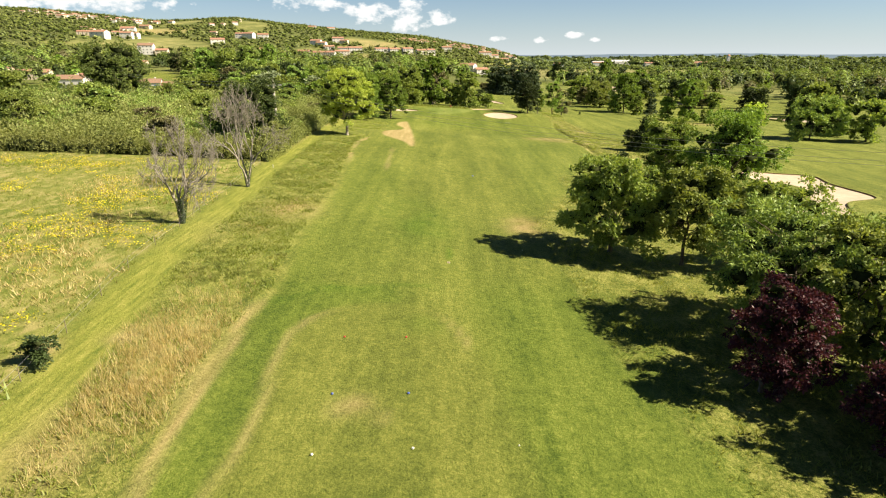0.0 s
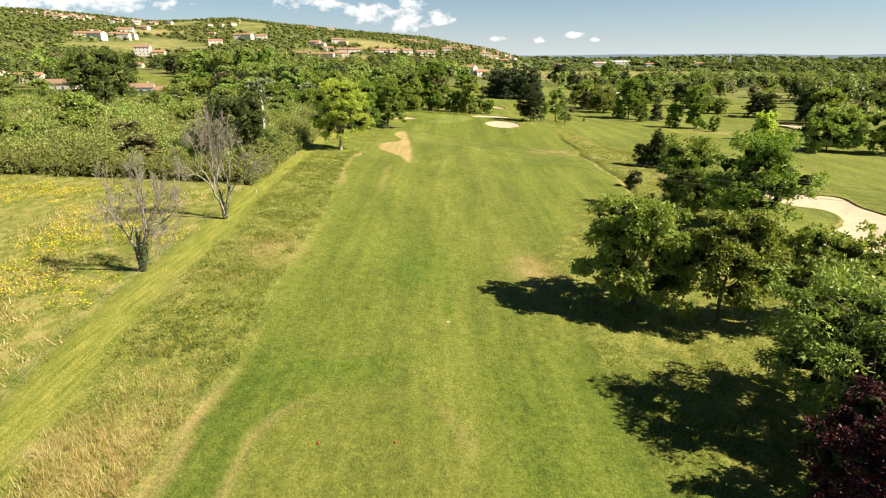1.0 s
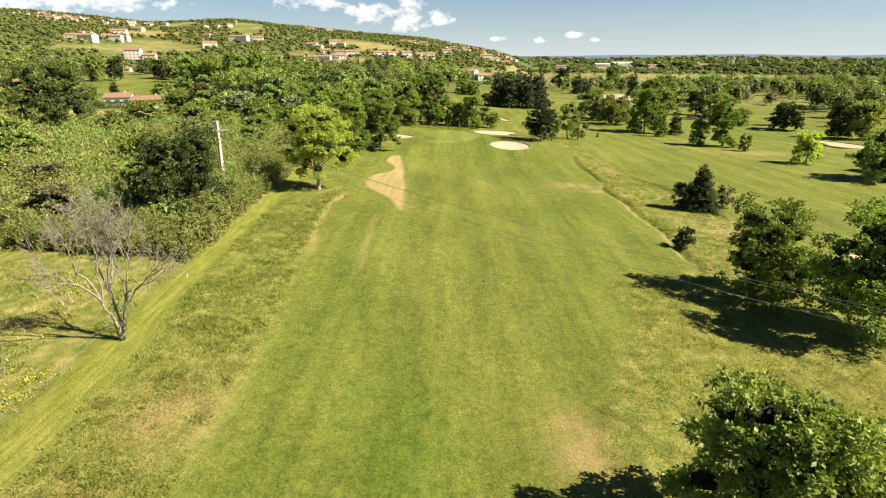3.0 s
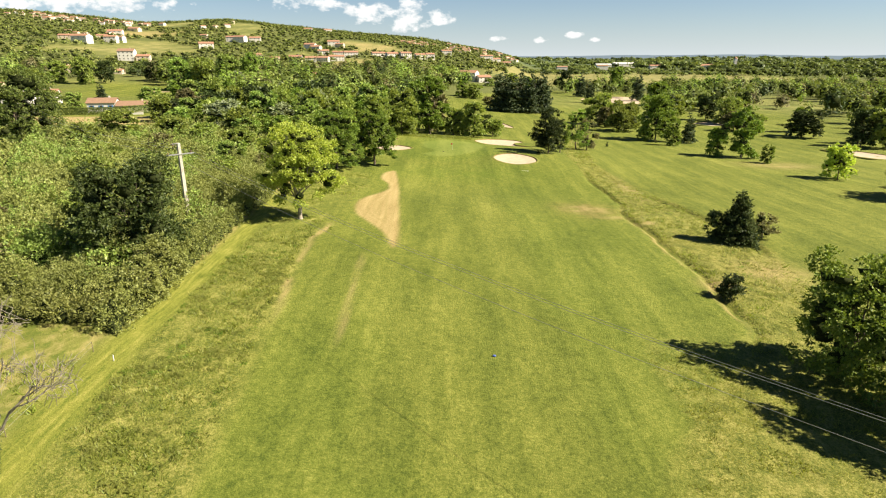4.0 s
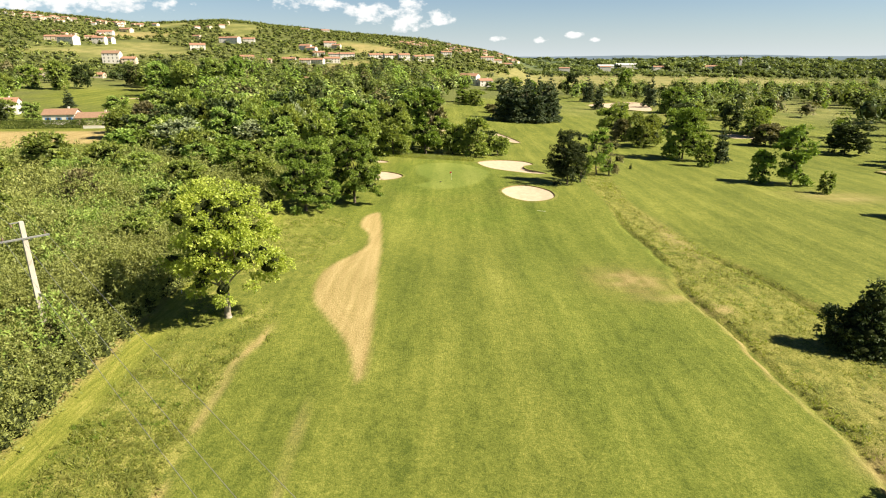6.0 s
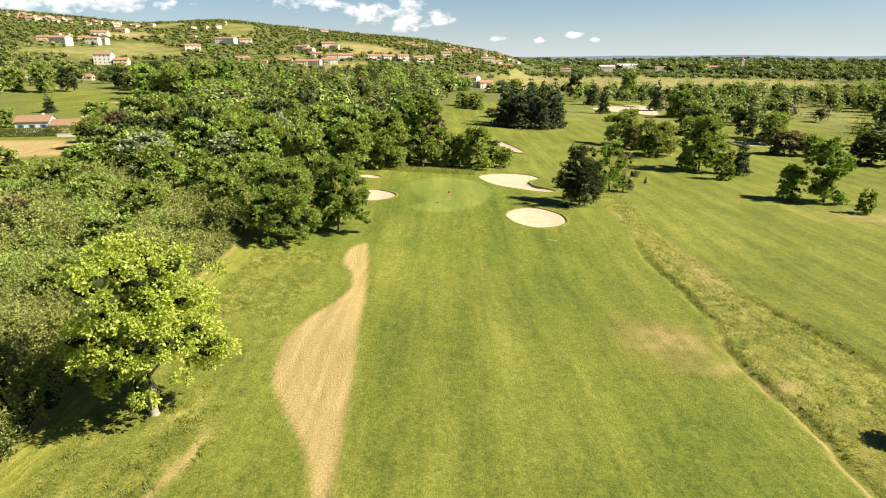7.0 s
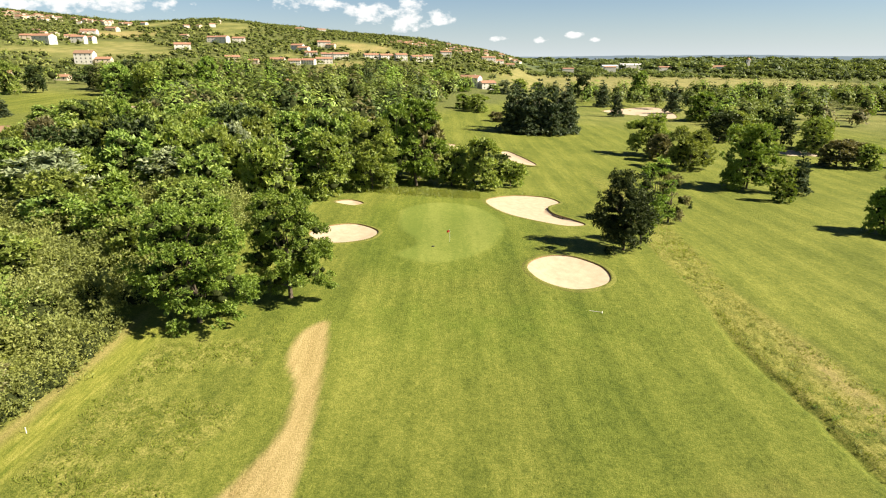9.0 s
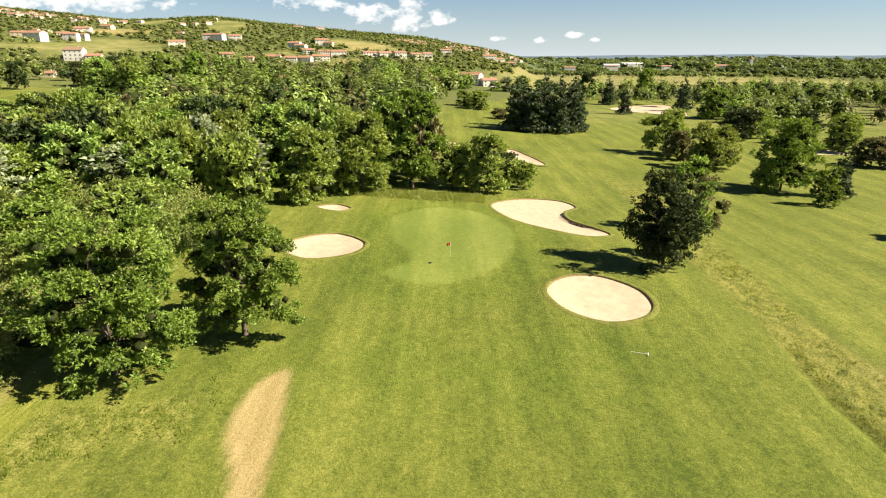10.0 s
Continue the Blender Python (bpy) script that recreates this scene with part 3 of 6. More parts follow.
    straw = mix_node(n, l, math_node(n, l, "MULTIPLY", raked, 0.3), straw, (0.22, 0.19, 0.06))
    col = mix_node(n, l, dryf, col, straw)
    p = n.new("ShaderNodeBsdfPrincipled")
    p.inputs["Roughness"].default_value = 0.9
    p.inputs["Specular IOR Level"].default_value = 0.15
    l.new(col, p.inputs["Base Color"])
    keep = math_node(n, l, "SUBTRACT", 1.0, math_node(n, l, "MULTIPLY", green, 0.8))
    hgt = math_node(n, l, "ADD", math_node(n, l, "MULTIPLY", fine, 0.65), math_node(n, l, "MULTIPLY", blade, 0.35))
    b = n.new("ShaderNodeBump")
    b.inputs["Distance"].default_value = 0.3
    l.new(math_node(n, l, "MULTIPLY", keep, 0.8), b.inputs["Strength"])
    l.new(hgt, b.inputs["Height"])
    l.new(b.outputs[0], p.inputs["Normal"])
    l.new(p.outputs[0], out.inputs[0])
    return m


def lowered(x, y, d=0.9):
    """How far the turf lies lower: the ditch, and the beds of the bunkers."""
    z = ditch_dip(x, y)
    for name, poly in BUNKERS.items():
        lo, hi = poly.min(0) - 2, poly.max(0) + 2
        box = (x > lo[0]) & (x < hi[0]) & (y > lo[1]) & (y < hi[1])
        if box.any():
            z[box] -= d * smooth(-0.05, 0.5, inside(poly, x[box], y[box]))
    return z


GRASS = grass_material()
gx, gy = spread(-34, 56, 0.55, 4700, 1.11), spread(16, 286, 0.75, 4700, 1.11)
GX, GY = [a.ravel() for a in np.meshgrid(gx, gy)]
GZ = ground_z(GX, GY) + lowered(GX, GY)
zone = zones(GX, GY)
GZ += (zone["wild"] + zone["meadow"]) * (ridged(GX, GY, 1.7, 31) - 0.4) * 0.22 + zone["green"] * 0.05
nx, ny = len(gx), len(gy)
idx = np.arange(nx * ny).reshape(ny, nx)
quads = np.stack([idx[:-1, :-1], idx[:-1, 1:], idx[1:, 1:], idx[1:, :-1]], -1).reshape(-1, 4)
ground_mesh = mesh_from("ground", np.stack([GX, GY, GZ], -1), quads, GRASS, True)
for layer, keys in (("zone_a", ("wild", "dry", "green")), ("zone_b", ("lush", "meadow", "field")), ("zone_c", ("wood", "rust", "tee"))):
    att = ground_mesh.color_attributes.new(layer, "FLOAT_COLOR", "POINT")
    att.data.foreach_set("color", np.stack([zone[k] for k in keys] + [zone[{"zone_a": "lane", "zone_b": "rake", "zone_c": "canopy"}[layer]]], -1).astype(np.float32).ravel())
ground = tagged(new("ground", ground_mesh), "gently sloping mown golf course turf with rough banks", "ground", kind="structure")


def part(name, me, parent, label=""):
    ob = new(name, me)
    ob.parent = parent
    return tagged(ob, label)


def root(name, x, y, label, category, group="", turn=0.0, z=None, kind="", scale=1.0):
    """An empty at the base of a thing, on the land."""
    ob = new(name)
    ob.matrix_basis = pose(x, y, float(ground_z(x, y)) if z is None else z, 0, 0, turn) @ Matrix.Diagonal((scale, scale, scale, 1))
    return tagged(ob, label, category, group, kind)


def bunker(poly, label):
    c = poly.mean(0)
    base = float(ground_z(*c))
    top = root("bunker", c[0], c[1], label, "sand bunker", "sand bunkers", kind="structure")
    # sand: rings from the rim to the middle, falling away and then level
    rings, verts = [1.0, 0.93, 0.8, 0.6, 0.35, 0.1], []
    for s in rings:
        p = c + (poly - c) * s
        d = 0.10 + 0.38 * smooth(1.0, 0.55, np.full(len(p), s)) + 0.05 * ridged(p[:, 0], p[:, 1], 1.4, 4)
        verts.append(np.stack([p[:, 0] - c[0], p[:, 1] - c[1], ground_z(p[:, 0], p[:, 1]) - d - base], -1))
    n = len(poly)
    k = np.arange(n)
    faces = [np.stack([a * n + k, a * n + (k + 1) % n, (a + 1) * n + (k + 1) % n, (a + 1) * n + k], -1) for a in range(len(rings) - 1)]
    last = (len(rings) - 1) * n
    verts = np.concatenate(verts)
    mid = verts[last:].mean(0)
    verts = np.vstack([verts, mid])
    faces.append(np.stack([last + k, last + (k + 1) % n, np.full(n, len(verts) - 1), np.full(n, len(verts) - 1)], -1))
    me = bpy.data.meshes.new("sand")
    me.from_pydata(verts.tolist(), [], [list(dict.fromkeys(q)) for q in np.concatenate(faces).tolist()])
    me.materials.append(SAND)
    for pl in me.polygons:
        pl.use_smooth = True
    part("sand", me, top, "pale raked sand")
    # cut edge of soil and the turf that laps over it
    out = poly - c
    t = np.roll(out, -1, 0) - np.roll(out, 1, 0)
    nrm = np.stack([t[:, 1], -t[:, 0]], -1) / np.linalg.norm(t, axis=1)[:, None]
    area = 0.5 * np.sum(out[:, 0] * np.roll(out[:, 1], -1) - np.roll(out[:, 0], -1) * out[:, 1])
    nrm *= 1 if area > 0 else -1
    def ring(off, dz):
        p = poly + nrm * off
        return np.stack([p[:, 0] - c[0], p[:, 1] - c[1], ground_z(p[:, 0], p[:, 1]) + dz - base], -1)
    def strip(levels):
        v = np.concatenate([ring(*a) for a in levels])
        f = np.concatenate([np.stack([a * n + k, a * n + (k + 1) % n, (a + 1) * n + (k + 1) % n, (a + 1) * n + k], -1) for a in range(len(levels) - 1)])
        return v, f
    part("soil_edge", mesh_from("soil_edge", *strip([(0.02, 0.05), (-0.03, -0.05), (-0.05, -0.28)]), LIP), top, "brown cut soil edge")
    lip = mesh_from("turf_lip", *strip([(1.0, -0.1), (0.8, 0.012), (0.35, 0.07), (0.03, 0.09), (0.0, 0.04)]), GRASS, True)
    for layer, col in (("zone_a", (0.25, 0.12, 0, 0)), ("zone_b", (0.35, 0, 0, 0)), ("zone_c", (0, 0.1, 0, 0))):
        att = lip.color_attributes.new(layer, "FLOAT_COLOR", "POINT")
        att.data.foreach_set("color", np.tile(np.array(col, np.float32), len(lip.vertices)))
    part("turf_lip", lip, top, "rounded grassy lip")
    return top


for key, poly in BUNKERS.items():
    bunker(poly, "bare sandy scrape beside the trees" if key == "small_scrape" else f"{'kidney-shaped' if key in ('kidney', 'winding') else 'oval'} bunker of pale sand with a low grassy lip")

# ---- trees ----
def leaves(rng, centres, normals, size, ratio=0.6, corners=4):
    """Pointed leaves or sprays of leaves, bent along the midrib; with three corners for the far ones."""
    n = len(centres)
    nz = normals / (np.linalg.norm(normals, axis=1)[:, None] + 1e-9)
    a = np.cross(nz, rng.normal(size=(n, 3)))
    a /= np.linalg.norm(a, axis=1)[:, None] + 1e-9
    b = np.cross(nz, a)
    s = (size * rng.uniform(0.65, 1.35, n))[:, None]
    v = np.stack([centres - a * s * 0.5, centres + b * s * 0.5 * ratio - nz * s * 0.08, centres + a * s * 0.5 - nz * s * 0.12, centres - b * s * 0.5 * ratio - nz * s * 0.08], 1)
    v = v[:, :corners]
    return v.reshape(-1, 3), np.arange(corners * n).reshape(-1, corners)


def ball(rng, n, low=-1.0):
    d = rng.normal(size=(n * 2, 3))
    d /= np.linalg.norm(d, axis=1)[:, None]
    d = d[d[:, 2] > low][:n]
    return d


def clumps_round(rng, h, w, clear, count, low=0.35, lumps=0.3):
    """Middles and sizes of the leaf masses of a broad crown: boughs spread round the stem, each with its own dome of masses and gaps between."""
    m = max(8, int(count * 0.15))
    t = (np.arange(m) + rng.uniform(0.1, 0.9, m)) / m
    wide = np.where(t < low, 0.72 + 0.28 * np.sin(np.clip(t / low, 0, 1) * 1.57), np.sqrt(np.clip(1 - ((t - low) / (1.04 - low)) ** 2, 0.01, 1)))
    az = rng.uniform(0, 6.283) + np.arange(m) * 2.4 + rng.uniform(-0.5, 0.5, m)
    rad = w / 2 * wide * rng.uniform(0.36, 0.60, m) * (1 + lumps * rng.uniform(-0.5, 0.4, m))
    bough = np.stack([np.cos(az) * rad, np.sin(az) * rad, clear + (h - clear) * (0.12 + 0.70 * t**0.9)], -1)
    rb = w * rng.uniform(0.22, 0.30, m) * (1 - 0.2 * t)
    k = rng.choice(m, count, p=rb**2 / np.sum(rb**2))
    out = bough * [1, 1, 0]
    out /= np.linalg.norm(out, axis=1)[:, None] + 1e-6
    d = rng.normal(size=(count, 3)) + out[k] * 0.6 + [0, 0, 0.45]
    d /= np.linalg.norm(d, axis=1)[:, None]
    c = bough[k] + d * rb[k][:, None] * rng.uniform(0.55, 1.08, (count, 1)) * [1, 1, 0.72]
    rc = w * rng.uniform(0.045, 0.085, count) * (95 / max(count, 40)) ** 0.3
    # brought to its height and spread
    c[:, :2] *= (w / 2) / (np.percentile(np.hypot(c[:, 0], c[:, 1]), 96) + np.mean(rc))
    z0, z1 = c[:, 2].min(), np.percentile(c[:, 2], 96)
    c[:, 2] = clear + rc * 0.4 + np.minimum((c[:, 2] - z0) / (z1 - z0), 1.03) ** 1.12 * (h - clear - rc * 1.1)
    return c, rc


def clumps_cone(rng, h, w, clear, count, power=0.9):
    t = rng.uniform(0, 1, count) ** 1.35
    az = rng.uniform(0, 6.28, count)
    layer = 0.75 + 0.25 * np.sin(t * 26)
    r = (w / 2) * ((1 - t) ** power * 0.95 + 0.05) * rng.uniform(0.45, 1.0, count) * layer
    c = np.stack([np.cos(az) * r, np.sin(az) * r, clear + (h - clear) * t * 0.97 - 0.12 * r], -1)
    return c, (w * 0.10) * (1.15 - 0.7 * t) * rng.uniform(0.8, 1.3, count)


def ico(level):
    """A triangulated sphere: 12 or 42 corners."""
    bm = bmesh.new()
    bmesh.ops.create_icosphere(bm, subdivisions=level, radius=1.0)
    v = np.array([q.co[:] for q in bm.verts])
    f = np.array([[q.index for q in fc.verts] for fc in bm.faces])
    bm.free()
    return v, f


ICO = {1: ico(1), 2: ico(2)}


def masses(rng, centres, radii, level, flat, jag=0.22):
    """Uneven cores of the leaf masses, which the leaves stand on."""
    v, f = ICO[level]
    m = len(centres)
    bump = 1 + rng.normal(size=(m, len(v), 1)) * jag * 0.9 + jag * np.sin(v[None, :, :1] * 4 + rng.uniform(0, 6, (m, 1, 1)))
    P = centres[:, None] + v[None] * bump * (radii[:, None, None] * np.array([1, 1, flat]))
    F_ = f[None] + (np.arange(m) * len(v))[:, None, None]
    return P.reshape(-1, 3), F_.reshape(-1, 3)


def sprays(rng, twig, axis, reach, size, ratio, corners, flat=1.0, droop=0.0, up=0.7):
    """Leaves that fan out from the ends of twigs, one for each row: place, way of the twig."""
    n = len(twig)
    a = axis * 0.75 + rng.normal(size=(n, 3)) * 0.75
    a[:, 2] -= droop
    a /= np.linalg.norm(a, axis=1)[:, None] + 1e-9
    c = twig + a * (reach * rng.uniform(0.25, 1.1, n))[:, None] * [1, 1, flat]
    nz = rng.normal(size=(n, 3)) * 0.65 + axis * 0.25 + [0, 0, up]
    nz -= a * np.sum(nz * a, axis=1)[:, None]
    nz /= np.linalg.norm(nz, axis=1)[:, None] + 1e-9
    b = np.cross(nz, a)
    s = (size * rng.uniform(0.6, 1.35, n))[:, None]
    if corners == 3:
        v = np.stack([c - a * s * 0.5 + b * s * 0.42 * ratio, c + a * s * 0.6 - nz * s * 0.1, c - a * s * 0.4 - b * s * 0.5 * ratio], 1)
    else:
        v = np.stack([c - a * s * 0.5, c + b * s * 0.5 * ratio, c + a * s * 0.55 - [0, 0, 0.12] * s, c - b * s * 0.5 * ratio - nz * s * 0.08], 1)
    return v.reshape(-1, 3), np.arange(corners * n).reshape(-1, corners)


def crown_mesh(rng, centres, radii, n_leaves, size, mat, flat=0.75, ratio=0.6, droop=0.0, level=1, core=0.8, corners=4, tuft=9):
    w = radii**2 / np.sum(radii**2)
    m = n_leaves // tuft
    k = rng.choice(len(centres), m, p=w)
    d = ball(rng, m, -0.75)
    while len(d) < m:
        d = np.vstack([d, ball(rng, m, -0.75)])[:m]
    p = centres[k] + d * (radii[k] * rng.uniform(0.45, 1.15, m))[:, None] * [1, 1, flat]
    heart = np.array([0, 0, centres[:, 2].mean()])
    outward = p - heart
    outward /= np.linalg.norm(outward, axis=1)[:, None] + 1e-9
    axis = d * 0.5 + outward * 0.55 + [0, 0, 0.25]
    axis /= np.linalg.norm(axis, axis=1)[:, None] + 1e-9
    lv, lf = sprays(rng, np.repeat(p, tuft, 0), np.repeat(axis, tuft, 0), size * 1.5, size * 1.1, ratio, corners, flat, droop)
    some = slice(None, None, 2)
    # darkened cores put shade into the colour behind the leaves
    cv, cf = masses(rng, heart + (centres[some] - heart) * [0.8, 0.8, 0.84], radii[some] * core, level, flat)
    return mesh_mixed("crown", [(lv, lf, False), (cv, cf, True)], mat, CORE_SHADE)


def tubes(paths, sides=7):
    """Tapered round limbs: each path is a list of (point, radius)."""
    V, Fc, o = [], [], 0
    for path in paths:
        pts, rad = np.array([p for p, _ in path], float), np.array([r for _, r in path], float)
        t = np.gradient(pts, axis=0)
        t /= np.linalg.norm(t, axis=1)[:, None] + 1e-9
        up = np.where(np.abs(t[:, 2:3]) > 0.9, [[1.0, 0, 0]], [[0, 0, 1.0]])
        a = np.cross(t, up)
        a /= np.linalg.norm(a, axis=1)[:, None] + 1e-9
        b = np.cross(t, a)
        ang = np.linspace(0, 2 * np.pi, sides, endpoint=False)
        ring = pts[:, None] + rad[:, None, None] * (np.cos(ang)[None, :, None] * a[:, None] + np.sin(ang)[None, :, None] * b[:, None])
        V.append(ring.reshape(-1, 3))
        k = np.arange(sides)
        for i in range(len(pts) - 1):
            Fc.append(np.stack([o + i * sides + k, o + i * sides + (k + 1) % sides, o + (i + 1) * sides + (k + 1) % sides, o + (i + 1) * sides + k], -1))
        o += len(pts) * sides
    return np.concatenate(V), np.concatenate(Fc)


def bent(rng, a, b, r0, r1, steps=5, sway=0.08):
    a, b = np.array(a, float), np.array(b, float)
    n = np.linalg.norm(b - a)
    out = []
    for i in range(steps + 1):
        s = i / steps
        p = a + (b - a) * s + rng.normal(size=3) * sway * n * math.sin(math.pi * s) + [0, 0, 0.06 * n * math.sin(math.pi * s)]
        out.append((p, r0 + (r1 - r0) * s))
    return out


def wood_mesh(rng, h, w, clear, centres, girth, limbs=12, mat=None, stems=1, sides=6):
    paths = []
    for s in range(stems):
        off = rng.normal(size=2) * (0.05 * w if stems > 1 else 0)
        head = np.array([off[0] * 4, off[1] * 4, clear + (h - clear) * 0.6])
        foot = [(np.array([off[0], off[1], -0.25]), girth * 1.5), (np.array([off[0], off[1], 0.25]), girth * 1.1)]
        stem = foot + bent(rng, (off[0], off[1], 0.6), head, girth, girth * 0.25, 6, 0.03)
        paths.append(stem)
        order = rng.permutation(len(centres))[: limbs // stems + 1]
        for j in order:
            c = centres[j]
            s = rng.uniform(0.25, 0.75)
            q = foot[-1][0] + (head - foot[-1][0]) * s
            q[2] = min(q[2], max(c[2] - 0.1, clear * 0.8))
            lim = bent(rng, q, c, girth * 0.45 * (1 - 0.5 * s), girth * 0.08, 4, 0.1)
            paths.append(lim)
            mid = lim[2][0]
            other = centres[np.argmin(np.linalg.norm(centres - mid - [0, 0, 1], axis=1) + rng.uniform(0, 2, len(centres)))]
            paths.append(bent(rng, mid, other, girth * 0.16, girth * 0.05, 3, 0.1))
    return mesh_from("trunk", *tubes(paths, sides), mat or BARK, True)


def tree(name, x, y, h, w, mat, label, seed, clear=None, clumps=70, n=7956, size=0.34, cone=False, girth=None, group="trees of the course", flat=0.75,
         low=0.35, lumps=0.3, ratio=0.6, stems=1, limbs=12, droop=0.0, power=0.9, turn=0.0, bark=None, level=1, fill=1.12, corners=4):
    rng = np.random.RandomState(seed)
    clear = h * 0.2 if clear is None else clear
    c, r = clumps_cone(rng, h, w, clear, clumps, power) if cone else clumps_round(rng, h, w, clear, clumps, low, lumps)
    r = r * fill
    top = root(name, x, y, label, "tree", group, turn)
    part("trunk", wood_mesh(rng, h, w, clear, c, girth or h * 0.018, limbs, bark, stems, 6 if corners == 4 else 4), top)
    part("crown", crown_mesh(rng, c, r, n, size, mat, flat, ratio, droop, level, corners=corners), top)
    return top


# Grove along the right-hand rough.
tree("oak_tree", 18.0, 60.0, 10.2, 11.8, LEAF_OAK, "broad low oak with dense grey-green leaves in long rough", 11, lumps=0.25, fill=1.05, clear=0.9, clumps=110, n=29416, size=0.27, stems=2)
tree("oak_tree", 24.6, 57.2, 9.9, 11.0, LEAF_OAK, "spreading oak with open lower branches in long rough", 12, lumps=0.25, fill=1.05, clear=1.6, clumps=95, n=25956, size=0.27)
tree("ash_tree", 26.0, 40.8, 10.4, 13.4, LEAF_ASH, "feathery ash tree with drooping leaf sprays", 13, clear=0.9, clumps=140, n=24354, size=0.30, ratio=0.35, flat=0.6, droop=0.2, lumps=0.2)
tree("ash_tree", 35.2, 42.0, 9.2, 11.5, LEAF_ASH, "feathery ash tree at the edge of the grove", 14, clear=0.9, clumps=110, n=17945, size=0.30, ratio=0.35, flat=0.6, droop=0.2, lumps=0.2)
tree("ash_tree", 33.0, 56.0, 9.4, 10.5, LEAF_OAK, "bushy tree behind the front row of the grove", 15, clear=1.6, clumps=80, n=11536, size=0.28)
tree("maple_tree", 38.3, 99.0, 10.9, 11.2, LEAF_MAPLE, "dense rounded maple with bright green leaves", 16, clear=0.3, fill=1.35, clumps=110, n=23000, size=0.27, lumps=0.2, flat=0.75, low=0.45)
tree("maple_tree", 43.6, 88.5, 13.2, 14.2, LEAF_MAPLE, "large dense maple with bright green leaves", 17, clear=0.3, fill=1.35, clumps=120, n=29000, size=0.29, lumps=0.2, flat=0.75, low=0.45)
tree("plum_tree", 21.0, 32.8, 7.3, 7.2, LEAF_PLUM, "purple-leaved plum tree with an upright crown", 18, clear=0.2, clumps=120, n=22000, size=0.17, lumps=0.08, low=0.45, stems=3)
tree("plum_tree", 25.3, 25.8, 7.2, 8.0, LEAF_PLUM, "purple-leaved plum tree in deep shade", 19, clear=0.3, clumps=90, n=14000, size=0.18, lumps=0.1, stems=3)
tree("plum_tree", 25.6, 19.5, 6.6, 7.4, LEAF_PLUM, "low purple-leaved plum tree", 20, clear=0.8, clumps=60, n=8972, size=0.20, stems=2)
tree("maple_tree", 29.2, 36.2, 10.2, 9.4, LEAF_OAK, "shaded bushy tree behind the plum trees", 21, clear=1.2, clumps=60, n=8972, size=0.26)
tree("conifer", 48.6, 143.0, 8.8, 8.4, LEAF_DARK, "dark bushy evergreen with a pointed top in rough", 22, clear=0.1, clumps=130, n=11536, size=0.25, cone=True, power=0.6, fill=1.3)
tree("shrub", 45.6, 143.6, 4.6, 5.2, LEAF_DARK, "dark rounded evergreen shrub beside a taller one", 23, clear=0.1, clumps=45, n=6409, size=0.23, fill=1.5)
tree("shrub", 54.6, 146.2, 4.2, 4.2, LEAF_BROWN, "thin grey-brown shrub beside the evergreen", 24, clear=0.2, clumps=35, n=1944, size=0.24, fill=1.5)
tree("shrub", 35.9, 117.8, 2.8, 3.0, LEAF_DARK, "small dark bush on the edge of the ditch", 25, clear=0.0, clumps=60, n=3332, size=0.20, fill=1.5)
tree("bush", 62.6, 275.0, 1.9, 1.3, LEAF_DARK, "small clipped cone of evergreen on the fairway", 26, clear=0.0, clumps=20, n=600, size=0.2, cone=True)

tree("maple_tree", 34.0, 25.0, 10.5, 11.0, LEAF_OAK, "broad tree shading the plum trees", 27, clear=0.6, clumps=100, n=16000, size=0.34, fill=1.35, corners=3, ratio=0.8)
tree("maple_tree", 31.2, 30.4, 10.0, 9.4, LEAF_OAK, "bushy tree in the shade of the grove", 45, clear=0.6, clumps=90, n=14000, size=0.34, fill=1.35, corners=3, ratio=0.8)

# Left side.
tree("maple_tree", -23.2, 143.8, 15.0, 13.8, LEAF_LIME, "bright yellow-green maple standing alone at the wood's edge", 31, clear=2.2, clumps=150, n=40000, size=0.25, lumps=0.3, girth=0.36, fill=1.15, flat=0.8, bark=BARK_PALE)
tree("lime_tree", -26.6, 198.3, 14.0, 13.6, LEAF_MAPLE, "dense green lime tree with low branches", 32, clear=0.4, clumps=150, n=46000, size=0.235, girth=0.3, lumps=0.15, corners=3, ratio=0.8)
tree("lime_tree", -18.0, 206.8, 13.8, 12.2, LEAF_MAPLE, "slender green lime tree beside its neighbour", 33, clear=1.2, clumps=140, n=42000, size=0.235, girth=0.3, lumps=0.15, corners=3, ratio=0.8)
tree("yew_tree", -38.2, 119.5, 12.4, 15.0, LEAF_YEW, "dark dense evergreen oak in the thicket", 34, clear=0.3, clumps=130, n=24000, size=0.30, lumps=0.2, fill=1.3)
tree("shrub", -30.8, 106.5, 4.6, 5.4, LEAF_SCRUB, "grey-green shrub at the foot of the thicket", 35, clear=0.1, clumps=40, n=6409, size=0.21)
tree("shrub", -31.6, 112.5, 5.4, 5.4, LEAF_SCRUB, "leafy shrub at the foot of the thicket", 36, clear=0.1, clumps=40, n=6409, size=0.21)
tree("beech_tree", 32.0, 227.8, 12.4, 10.2, LEAF_DARK, "dark copper-green beech beside the kidney bunker", 37, clear=0.1, clumps=110, n=22000, size=0.28, lumps=0.1, low=0.45, fill=1.5)
tree("maple_tree", 36.5, 233.0, 9.0, 6.5, LEAF_MAPLE, "young green maple beside the dark beech", 38, clear=0.8, clumps=45, n=5768, size=0.28)
tree("willow_tree", 46.5, 256.0, 13.6, 9.0, LEAF_MAPLE, "green tree behind the dark beech", 39, clear=1.0, clumps=60, n=8331, size=0.31)
